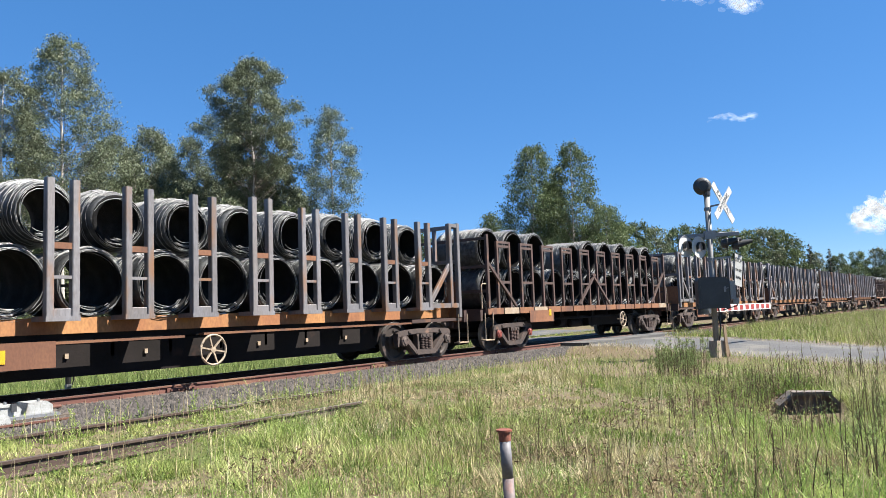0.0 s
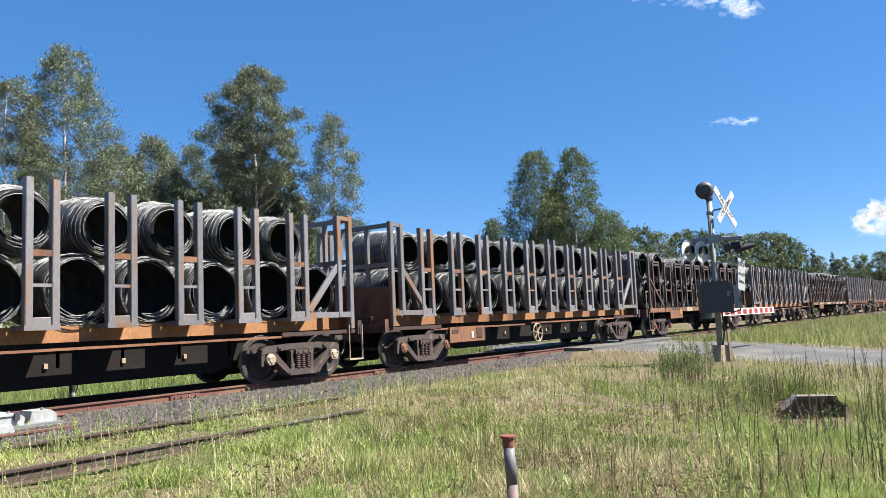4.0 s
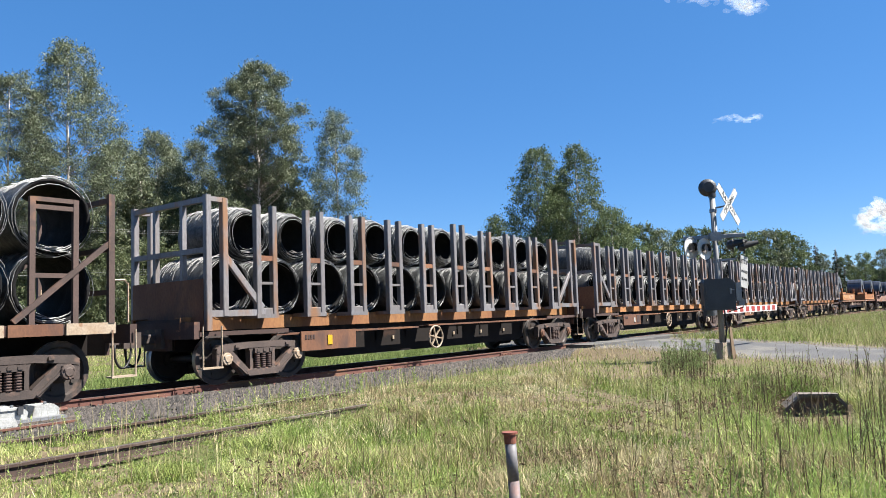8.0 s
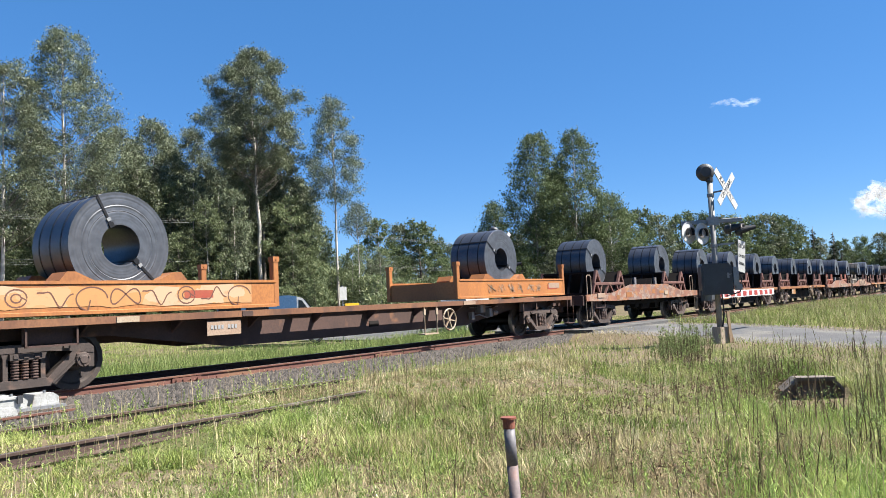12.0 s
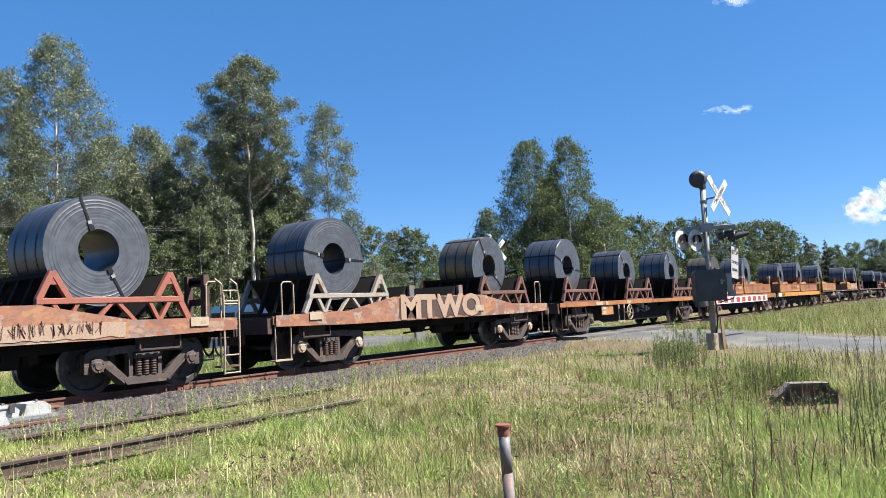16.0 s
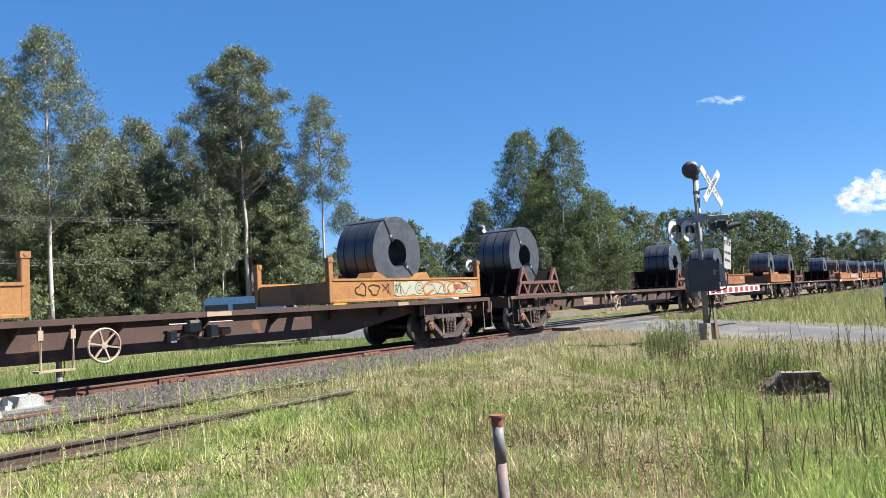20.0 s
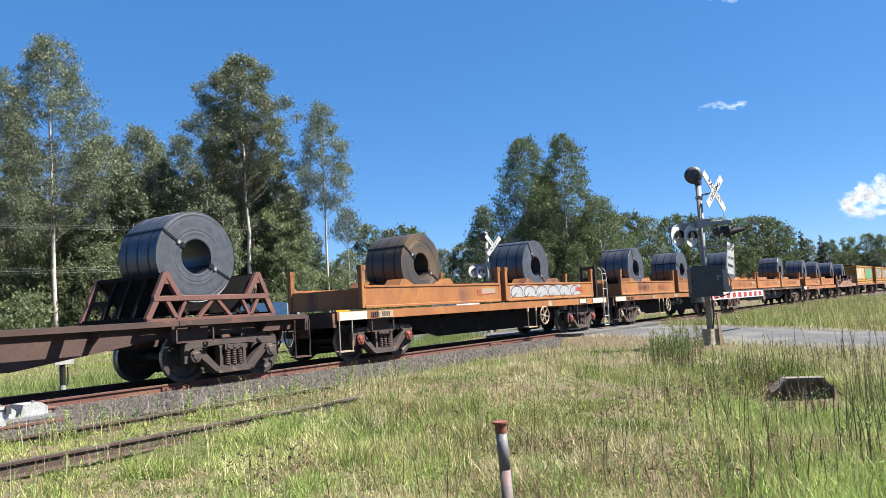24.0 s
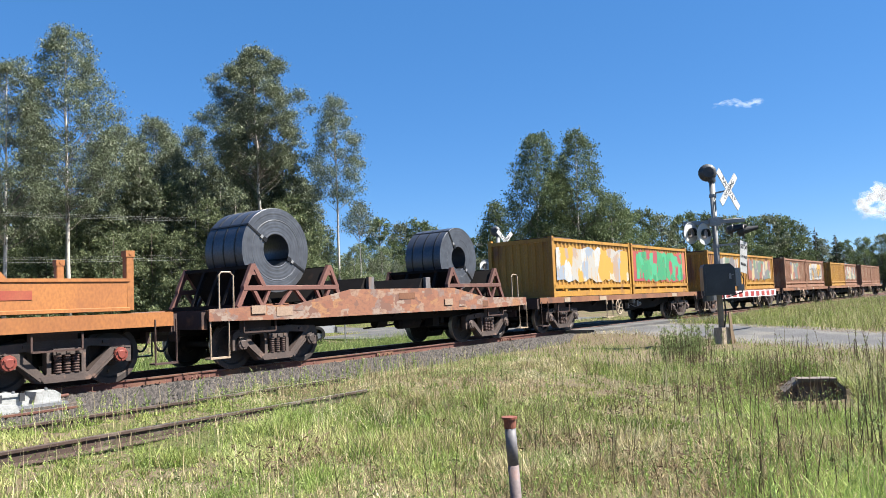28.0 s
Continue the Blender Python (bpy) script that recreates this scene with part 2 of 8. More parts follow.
# bright copy of the wire: sunlight on the coil tops is put into its colour
M["wire"] = material("drawn_wire_sunlit", (0.29, 0.294, 0.292), 0.45, 0.3, (0.16, 0.163, 0.166), None, 6, 60, 0.1, random_tint=0.2)
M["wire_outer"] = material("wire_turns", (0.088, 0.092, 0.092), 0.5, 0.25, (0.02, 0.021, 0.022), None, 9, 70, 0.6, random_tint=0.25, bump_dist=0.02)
# near-black copy of the wire: shade inside the coils is put into its colour
M["wire_shaded"] = material("wire_bundle_in_shade", (0.009, 0.009, 0.0095), 0.8, 0.0, (0.004, 0.004, 0.0045), None, 5, 90, 0.5, random_tint=0.25, bump_dist=0.02, spec=0.15)
M["coil"] = material("hot_rolled_steel", (0.084, 0.0936, 0.116), 0.38, 0.6, (0.052, 0.0584, 0.076), (0.104, 0.104, 0.112), 1.2, 25, 0.06, spot_scale=0.9, spot_cut=0.58, random_tint=0.12)
M["coil_rust"] = material("rusty_hot_rolled_steel", (0.068, 0.058, 0.05), 0.5, 0.4, (0.042, 0.039, 0.038), (0.092, 0.062, 0.037), 1.2, 25, 0.1, spot_scale=1.2, spot_cut=0.52)
M["coil_tan"] = material("yellowed_hot_rolled_steel", (0.105, 0.0945, 0.077), 0.45, 0.5, (0.0595, 0.0595, 0.0665), (0.182, 0.119, 0.049), 1.2, 25, 0.08, spot_scale=1.0, spot_cut=0.52)
M["coil_face"] = material("coil_edge_wraps", (0.128, 0.135, 0.149), 0.4, 0.65, (0.082, 0.086, 0.098), None, 1.4, 7, 0.02)
M["strap"] = material("steel_strap", (0.015, 0.015, 0.0175), 0.45, 0.5, None, None, 5, 50, 0.05)
M["strap_grey"] = material("pale_strap_edge", (0.35, 0.35, 0.35), 0.4, 0.5, None, None, 5, 50, 0.05)
M["deck_orange"] = material("faded_orange_paint", (0.24, 0.098, 0.025), 0.6, 0.0, (0.172, 0.062, 0.017), (0.088, 0.035, 0.02), 1.0, 28, 0.12, amount=0.3, spot_scale=1.5, spot_cut=0.57, random_tint=0.16, streak=0.6)
M["deck_bright"] = material("bright_orange_paint", (0.295, 0.116, 0.03), 0.55, 0.0, (0.225, 0.082, 0.022), (0.15, 0.055, 0.022), 1.0, 28, 0.1, amount=0.3, spot_scale=1.5, spot_cut=0.6, random_tint=0.12, streak=0.6)
M["deck_tan"] = material("yellowed_orange_paint", (0.27, 0.128, 0.036), 0.6, 0.0, (0.205, 0.09, 0.026), (0.12, 0.05, 0.022), 1.0, 28, 0.1, amount=0.3, spot_scale=1.5, spot_cut=0.58, random_tint=0.12, streak=0.6)
M["rack_sill"] = material("yellowed_rust_paint", (0.28, 0.135, 0.045), 0.7, 0.0, (0.19, 0.075, 0.028), (0.10, 0.042, 0.02), 1.0, 30, 0.15, amount=0.3, spot_scale=1.4, spot_cut=0.56, random_tint=0.2, streak=0.5)
M["deck_yellow"] = material("yellow_orange_paint", (0.40, 0.17, 0.012), 0.55, 0.0, (0.34, 0.132, 0.011), (0.17, 0.06, 0.02), 1.2, 28, 0.1, spot_scale=1.8, spot_cut=0.63, random_tint=0.08, streak=0.6)
M["container"] = material("ochre_container_paint", (0.33, 0.17, 0.0175), 0.6, 0.0, (0.26, 0.125, 0.0175), (0.13, 0.055, 0.0225), 0.9, 26, 0.12, amount=0.35, spot_scale=1.3, spot_cut=0.58, streak=0.4)
M["container_brown"] = material("faded_brown_container_paint", (0.22, 0.11, 0.06), 0.65, 0.0, (0.17, 0.075, 0.04), (0.25, 0.18, 0.12), 0.9, 26, 0.12, spot_scale=1.2, spot_cut=0.58, streak=0.4)
M["wheel_face"] = material("oily_wheel_face", (0.05, 0.038, 0.033), 0.65, 0.2, (0.026, 0.02, 0.018), (0.085, 0.055, 0.042), 3.0, 40, 0.2, spot_scale=4, spot_cut=0.6)
M["wheel_tread"] = material("polished_tread", (0.46, 0.44, 0.42), 0.42, 0.85, (0.36, 0.33, 0.31), None, 6, 60, 0.05)
M["cream"] = material("cream_paint", (0.31, 0.26, 0.2), 0.6, 0.0, (0.24, 0.17, 0.11), (0.17, 0.085, 0.045), 4, 40, 0.1, spot_scale=5, spot_cut=0.6)
M["pale"] = material("dusty_white_paint", (0.408, 0.396, 0.36), 0.6, 0.0, (0.33, 0.312, 0.276), (0.21, 0.15, 0.108), 3, 40, 0.08, spot_scale=3.5, spot_cut=0.62)
M["spray_pale"] = material("pale_green_spray_paint", (0.23, 0.25, 0.18), 0.6, 0.0, (0.275, 0.28, 0.225), None, 3, 40, 0.05)
M["spray_cream"] = material("cream_spray_paint", (0.26, 0.19, 0.14), 0.65, 0.0, (0.22, 0.145, 0.1), (0.19, 0.09, 0.05), 2, 40, 0.05, spot_scale=2.5, spot_cut=0.62)
M["spray_grey"] = material("grey_spray_paint", (0.18, 0.19, 0.21), 0.6, 0.0, (0.24, 0.235, 0.225), None, 2, 40, 0.05)
M["spray_black"] = material("black_spray_paint", (0.015, 0.013, 0.0125), 0.5, 0.0, None, None, 3, 40, 0.05)
M["spray_red"] = material("red_spray_paint", (0.21, 0.0275, 0.0175), 0.6, 0.0, (0.25, 0.06, 0.025), None, 3, 40, 0.05)
M["reflector_yellow"] = material("yellow_marker", (0.425, 0.275, 0.01), 0.4, 0.0, (0.375, 0.225, 0.01), None, 5, 40, 0.02)
M["red_cap"] = material("red_bearing_cap", (0.19, 0.04, 0.0275), 0.5, 0.0, None, None, 6, 40, 0.1)
M["rubber"] = material("rubber_hose", (0.01, 0.01, 0.01), 0.6, 0.0, None, None, 6, 40, 0.1)
# line side
M["rail_side"] = material("rusted_rail", (0.125, 0.05, 0.035), 0.85, 0.0, (0.085, 0.0335, 0.025), (0.13, 0.065, 0.035), 1.5, 40, 0.2, spot_scale=1.2)
M["rail_top"] = material("worn_rail_head", (0.32, 0.304, 0.288), 0.35, 0.85, (0.224, 0.176, 0.144), None, 0.8, 50, 0.05)
M["rail_dull"] = material("dull_siding_rail", (0.065, 0.0375, 0.0275), 0.8, 0.1, (0.0375, 0.0235, 0.019), (0.135, 0.11, 0.09), 0.9, 40, 0.15, spot_scale=1.4)
M["sleeper"] = material("grey_timber", (0.1, 0.0775, 0.06), 0.9, 0.0, (0.055, 0.0425, 0.035), None, 3, 40, 0.4)
M["ballast"] = material("ballast_bed", (0.025, 0.02, 0.018), 0.95, 0.0, (0.015, 0.013, 0.012), (0.085, 0.0675, 0.0475), 7, 22, 0.8, spot_scale=0.9, spot_cut=0.56, bump_dist=0.05)
M["stones"] = material("ballast_stone", (0.006, 0.0052, 0.005), 0.9, 0.0, (0.004, 0.0036, 0.0035), None, 3, 50, 0.3, island=(0.086, 0.073, 0.065))
M["gravel"] = material("pale_gravel", (0.085, 0.074, 0.063), 0.95, 0.0, (0.06, 0.052, 0.045), None, 3, 50, 0.2, island=(0.165, 0.15, 0.128))
M["asphalt"] = material("worn_asphalt", (0.066, 0.066, 0.067), 0.95, 0.0, (0.043, 0.043, 0.044), (0.09, 0.085, 0.077), 1.4, 26, 0.6, spot_scale=0.7, spot_cut=0.50, bump_dist=0.02)
M["stained_wall"] = material("brown_stained_concrete", (0.16, 0.11, 0.095), 0.9, 0.0, (0.09, 0.062, 0.055), (0.2, 0.17, 0.15), 4, 40, 0.3, spot_scale=6, spot_cut=0.64)
M["concrete"] = material("weathered_concrete", (0.17, 0.14, 0.115), 0.9, 0.0, (0.075, 0.06, 0.05), (0.06, 0.05, 0.0425), 3, 40, 0.3, spot_scale=3.5, spot_cut=0.58)
M["galv"] = material("galvanised_steel", (0.26, 0.2665, 0.2795), 0.5, 0.6, (0.2015, 0.208, 0.221), None, 3, 45, 0.06)
M["dark_case"] = material("dark_grey_paint", (0.0425, 0.045, 0.05), 0.5, 0.1, (0.03, 0.0315, 0.035), None, 3, 45, 0.05)
M["white"] = material("white_paint", (0.544, 0.544, 0.5304), 0.5, 0.0, (0.476, 0.476, 0.4624), None, 3, 45, 0.04)
M["white_plant"] = material("chalky_white_paint", (0.33, 0.335, 0.33), 0.6, 0.0, (0.22, 0.225, 0.22), (0.143, 0.13, 0.117), 5, 40, 0.1, spot_scale=6, spot_cut=0.58)
M["red"] = material("red_paint", (0.275, 0.0225, 0.015), 0.5, 0.0, (0.22, 0.02, 0.015), None, 3, 45, 0.04)
M["black"] = material("black_paint", (0.0075, 0.0075, 0.008), 0.5, 0.0, None, None, 3, 45, 0.04)
M["timber"] = material("pale_timber", (0.21, 0.15, 0.09), 0.85, 0.0, (0.15, 0.1, 0.06), None, 3, 40, 0.3)
M["pole_timber"] = material("weathered_power_pole", (0.18, 0.155, 0.13), 0.9, 0.0, (0.13, 0.11, 0.09), None, 2, 30, 0.3)
M["cable"] = material("aluminium_conductor", (0.18, 0.185, 0.18), 0.6, 0.2, None, None, 3, 40, 0)
M["post_grey"] = material("grey_pipe_paint", (0.13, 0.125, 0.1325), 0.6, 0.1, (0.11, 0.105, 0.115), (0.165, 0.06, 0.04), 4, 40, 0.15, spot_scale=5, spot_cut=0.62)
M["post_rust"] = material("rusty_red_pipe", (0.2, 0.05, 0.03), 0.7, 0.1, (0.14, 0.05, 0.03), None, 8, 50, 0.2)
M["glass_red"] = material("red_signal_lens", (0.15, 0.01, 0.01), 0.2, 0.0, None, None, 3, 40, 0)
M["car_blue"] = material("blue_car_paint", (0.05, 0.11, 0.21), 0.25, 0.0, (0.05, 0.11, 0.21), None, 3, 40, 0)
M["car_white"] = material("white_car_paint", (0.45, 0.456, 0.468), 0.25, 0.0, (0.432, 0.438, 0.45), None, 3, 40, 0)
M["car_glass"] = material("tinted_glass", (0.01, 0.0125, 0.015), 0.06, 0.0, None, None, 3, 40, 0)
# growth
M["ground"] = material("dry_meadow_soil", (0.085, 0.068, 0.041), 1.0, 0.0, (0.13, 0.102, 0.068), (0.062, 0.073, 0.022), 0.9, 14, 0.6, spot_scale=0.35, spot_cut=0.52, bump_dist=0.05, spec=0.1)
M["grass"] = grass_material("meadow_grass", [(0.075, 0.118, 0.024), (0.158, 0.215, 0.046), (0.268, 0.285, 0.10), (0.41, 0.385, 0.20)])
M["grass_lush"] = grass_material("lush_grass", [(0.098, 0.155, 0.034), (0.2, 0.28, 0.07), (0.335, 0.395, 0.13), (0.48, 0.485, 0.24)], 0.7, 7.0, 0.35, 0.38)
M["straw"] = grass_material("dry_grass", [(0.145, 0.11, 0.066), (0.265, 0.212, 0.12), (0.395, 0.342, 0.198), (0.51, 0.465, 0.32)], 0.8, 8.0, 0.4)
M["weed"] = material("weed_stalk", (0.11, 0.095, 0.045), 0.8, 0.0, (0.1, 0.065, 0.04), None, 1, 4.0, 0, island=(0.05, 0.035, 0.025), translucent=0.15, spec=0.2)
M["weed_leaf"] = material("weed_leaf", (0.125, 0.175, 0.06), 0.6, 0.0, (0.11, 0.16, 0.05), None, 1, 4.0, 0, island=(0.26, 0.30, 0.12), translucent=0.3, spec=0.2)
M["bark"] = material("pale_gum_bark", (0.41, 0.39, 0.36), 0.9, 0.0, (0.33, 0.3, 0.26), (0.13, 0.1, 0.075), 1.0, 12, 0.3, spot_scale=0.8, spot_cut=0.66, streak=0.3)
M["bark_limb"] = material("grey_limb_bark", (0.18, 0.16, 0.135), 0.95, 0.0, (0.125, 0.105, 0.085), None, 1.2, 12, 0.3, streak=0.3)
M["bark_dark"] = material("grey_bark", (0.11, 0.09, 0.07), 0.95, 0.0, (0.07, 0.055, 0.045), None, 1.2, 12, 0.4, streak=0.3)
M["leaf_gum"] = material("gum_leaves", (0.056, 0.077, 0.038), 0.5, 0.0, (0.030, 0.043, 0.023), None, 0.35, 2, 0, amount=0.3, island=(0.19, 0.215, 0.128), translucent=0.3, random_tint=0.12, spec=0.35)
M["leaf_green"] = material("green_leaves", (0.058, 0.086, 0.034), 0.55, 0.0, (0.034, 0.054, 0.022), None, 0.3, 2, 0, island=(0.132, 0.165, 0.074), translucent=0.35, random_tint=0.25, spec=0.2)
M["leaf_wood"] = material("grey_green_wood_leaves", (0.092, 0.125, 0.056), 0.5, 0.0, (0.056, 0.08, 0.036), None, 0.3, 2, 0, island=(0.215, 0.245, 0.125), translucent=0.4, random_tint=0.25, spec=0.3)
M["leaf_conifer"] = material("conifer_needles", (0.015, 0.025, 0.011), 0.7, 0.0, (0.01, 0.0175, 0.008), None, 0.5, 2, 0, island=(0.02, 0.0325, 0.0125), translucent=0.1, spec=0.3)

# ---- mesh tools ----
class Shape:
    """Vertices and faces of one mesh, gathered from simple solids."""

    def __init__(self):
        self.v, self.f = [], []

    def add(self, verts, faces):
        k = len(self.v)
        self.v.extend(verts)
        self.f.extend([tuple(i + k for i in face) for face in faces])
        return self

    def box(self, x0, x1, y0, y1, z0, z1):
        return self.add([(x, y, z) for z in (z0, z1) for y in (y0, y1) for x in (x0, x1)],
                        [(0, 2, 3, 1), (4, 5, 7, 6), (0, 1, 5, 4), (2, 6, 7, 3), (0, 4, 6, 2), (1, 3, 7, 5)])

    def bar(self, a, b, w, h, c=0.0):
        """A straight bar from a to b, w wide and h deep, with its long edges cut by c."""
        a, b = Vector(a), Vector(b)
        d = (b - a).normalized()
        side = d.cross(Vector((0, 0, 1)) if abs(d.z) < 0.9 else Vector((0, 1, 0))).normalized()
        up = side.cross(d)
        w, h = w / 2, h / 2
        if c:
            ring = [(-w + c, -h), (w - c, -h), (w, -h + c), (w, h - c), (w - c, h), (-w + c, h), (-w, h - c), (-w, -h + c)]
        else:
            ring = [(-w, -h), (w, -h), (w, h), (-w, h)]
        n = len(ring)
        vs = [tuple(p + side * x + up * y) for p in (a, b) for x, y in ring]
        fs = [(i, (i + 1) % n, n + (i + 1) % n, n + i) for i in range(n)] + [tuple(range(n))[::-1], tuple(range(n, 2 * n))]
        return self.add(vs, fs)

    def prism(self, outline, axis, a, b):
        """An outline in the plane across axis (0 x, 1 y, 2 z), pushed from a to b."""
        n = len(outline)

        def place(p, q):
            o = [p[0], p[1]]
            o.insert(axis, q)
            return tuple(o)
        vs = [place(p, q) for q in (a, b) for p in outline]
        fs = [(i, (i + 1) % n, n + (i + 1) % n, n + i) for i in range(n)] + [tuple(range(n))[::-1], tuple(range(n, 2 * n))]
        return self.add(vs, fs)

    def tube(self, points, radius, sides=8, closed=False, caps=True):
        pts = [Vector(p) for p in points]
        n = len(pts)
        vs, fs = [], []
        for i, p in enumerate(pts):
            if closed:
                d = pts[(i + 1) % n] - pts[i - 1]
            else:
                d = pts[min(i + 1, n - 1)] - pts[max(i - 1, 0)]
            d.normalize()
            s = d.cross(Vector((0, 0, 1)) if abs(d.z) < 0.95 else Vector((0, 1, 0))).normalized()
            u = s.cross(d)
            r = radius[i] if isinstance(radius, (list, tuple)) else radius
            for k in range(sides):
                a = 2 * math.pi * k / sides
                vs.append(tuple(p + s * (r * math.cos(a)) + u * (r * math.sin(a))))
        for i in range(n if closed else n - 1):
            j = (i + 1) % n
            for k in range(sides):
                m = (k + 1) % sides
                fs.append((i * sides + k, i * sides + m, j * sides + m, j * sides + k))
        if caps and not closed:
            fs.append(tuple(range(sides))[::-1])
            fs.append(tuple(range((n - 1) * sides, n * sides)))
        return self.add(vs, fs)

    def lathe(self, profile, axis, centre=(0, 0, 0), sides=24, closed=False):
        """A profile of (radius, along) turned round an axis through centre."""
        vs, fs = [], []
        n = len(profile)
        for k in range(sides):
            a = 2 * math.pi * k / sides
            for r, q in profile:
                p = [r * math.cos(a), r * math.sin(a)]
                p.insert(axis, q)
                vs.append((p[0] + centre[0], p[1] + centre[1], p[2] + centre[2]))
        for k in range(sides):
            m = (k + 1) % sides
            for i in range(n if closed else n - 1):
                j = (i + 1) % n
                fs.append((k * n + i, k * n + j, m * n + j, m * n + i))
        return self.add(vs, fs)

    def disc(self, centre, radius, axis, thick, sides=20):
        return self.lathe([(0.0001, -thick / 2), (radius, -thick / 2), (radius, thick / 2), (0.0001, thick / 2)], axis, centre, sides)

    def mesh(self, name, mat, smooth=False):
        me = bpy.data.meshes.new(name)
        me.from_pydata(self.v, [], self.f)
        bm = bmesh.new()
        bm.from_mesh(me)
        bmesh.ops.recalc_face_normals(bm, faces=bm.faces)
        bm.to_mesh(me)
        bm.free()
        me.materials.append(M[mat])
        if smooth:
            me.shade_smooth()
        return me


def part(name, shape, mat, parent, label="", at=(0, 0, 0), smooth=False):
    """One mesh object under a thing or a part. shape may be a ready mesh, which is then shared."""
    me = shape if isinstance(shape, bpy.types.Mesh) else shape.mesh(name, mat, smooth)
    ob = new(name, me)
    ob.parent = parent
    ob.location = at
    if label:
        tagged(ob, label)
    return ob


def thing(name, label, category, group="", kind="", at=(0, 0, 0)):
    ob = new(name)
    ob.location = at
    ob.empty_display_size = 0.2
    return tagged(ob, label, category, group, kind)


def soft_edges(me, angle=40):
    """Smooth shading with sharp creases."""
    me.shade_smooth()
    bm = bmesh.new()
    bm.from_mesh(me)
    for e in bm.edges:
        if len(e.link_faces) == 2 and e.calc_face_angle(0) > radians(angle):
            e.smooth = False
    bm.to_mesh(me)
    bm.free()
    return me


def bulk_mesh(name, verts, faces_tri, mats):
    """A large mesh from arrays; quick."""
    me = bpy.data.meshes.new(name)
    nv, nf, k = len(verts), len(faces_tri), faces_tri.shape[1]
    me.vertices.add(nv)
    me.vertices.foreach_set("co", np.ascontiguousarray(verts, np.float32).ravel())
    me.loops.add(nf * k)
    me.loops.foreach_set("vertex_index", np.ascontiguousarray(faces_tri, np.int32).ravel())
    me.polygons.add(nf)
    me.polygons.foreach_set("loop_start", np.arange(0, nf * k, k, dtype=np.int32))
    me.polygons.foreach_set("loop_total", np.full(nf, k, dtype=np.int32))
    me.update(calc_edges=True)
    for m in mats:
        me.materials.append(M[m])
    return me


RAIL = 0.42          # height of the rail heads
TRACK_Y = 12.9       # middle of the main line
SPEED = 17.0         # the train's metres a second
MOVING = []          # (thing, its x at the start, y, z)
WHEELS = []          # (wheelset, its x at the start)

# ---- ground, road, track ----
def smooth(a, b, x):
    t = np.clip((x - a) / (b - a), 0, 1)
    return t * t * (3 - 2 * t)


def ground_height(x, y):
    x, y = np.asarray(x, float), np.asarray(y, float)
    bank = smooth(9.5, 11.2, y) * (1 - smooth(14.8, 16.4, y))
    lump = 0.035 * np.sin(x * 1.7 + 1.3 * np.sin(y * 0.9)) * np.sin(y * 1.3 + 0.7) + 0.05 * np.sin(x * 0.43 + 2) * np.sin(y * 0.37)
    lump = lump * (1 - bank)
    side = 0.10 * smooth(4.5, 7.6, y) * (1 - smooth(14.8, 16.4, y))
    road_d = np.abs((x - ROAD_X) - (y - 3.0) * ROAD_LEAN)
    ramp_up = (1 - smooth(3.6, 6.5, road_d)) * (0.30 * smooth(1.0, 11.5, y) * (1 - smooth(15.0, 24.0, y)))
    rise = 0.30 * smooth(27.5, 38, x) * smooth(-20, 6, y) * (1 - smooth(14.8, 16.4, y)) * (1 - bank)
    dip = -0.35 * np.exp(-((x - 11.3) ** 2 / 1.6 + (y - 1.9) ** 2 / 2.5)) * 0.6
    side = side + (0.085 * np.exp(-((y - 9.0) / 0.5) ** 2) + 0.10 * smooth(4.5, 9.0, x) * np.exp(-((y - 7.8) / 0.7) ** 2)) * (1 - smooth(13, 17, x))
    return np.maximum(np.maximum(side, ramp_up), rise) + lump * (1 - smooth(3, 4.5, 6 - road_d) * 0.8) + dip


ROAD_X, ROAD_LEAN, ROAD_HALF = 23.1, 0.37, 2.55


def axis_steps(lo, hi, fine_lo, fine_hi, step):
    left = [fine_lo - 1.5 * 1.35 ** i for i in range(40) if fine_lo - 1.5 * 1.35 ** i > lo]
    right = [fine_hi + 1.5 * 1.35 ** i for i in range(40) if fine_hi + 1.5 * 1.35 ** i < hi]
    return np.array([lo] + left[::-1] + list(np.arange(fine_lo, fine_hi, step)) + right + [hi])


def make_ground():
    xs, ys = axis_steps(-2500, 3500, -4, 60, 0.5), axis_steps(-2500, 3500, -3, 30, 0.35)
    gx, gy = np.meshgrid(xs, ys)
    v = np.stack([gx, gy, ground_height(gx, gy)], -1).reshape(-1, 3)
    n, m = len(xs), len(ys)
    i = (np.arange(m - 1)[:, None] * n + np.arange(n - 1)[None]).ravel()
    f = np.stack([i, i + 1, i + n + 1, i + n], -1)
    me = bulk_mesh("ground", v, f, ["ground"])
    me.shade_smooth()
    tagged(new("ground", me), "rough grassy ground beside the railway", "ground", kind="structure")


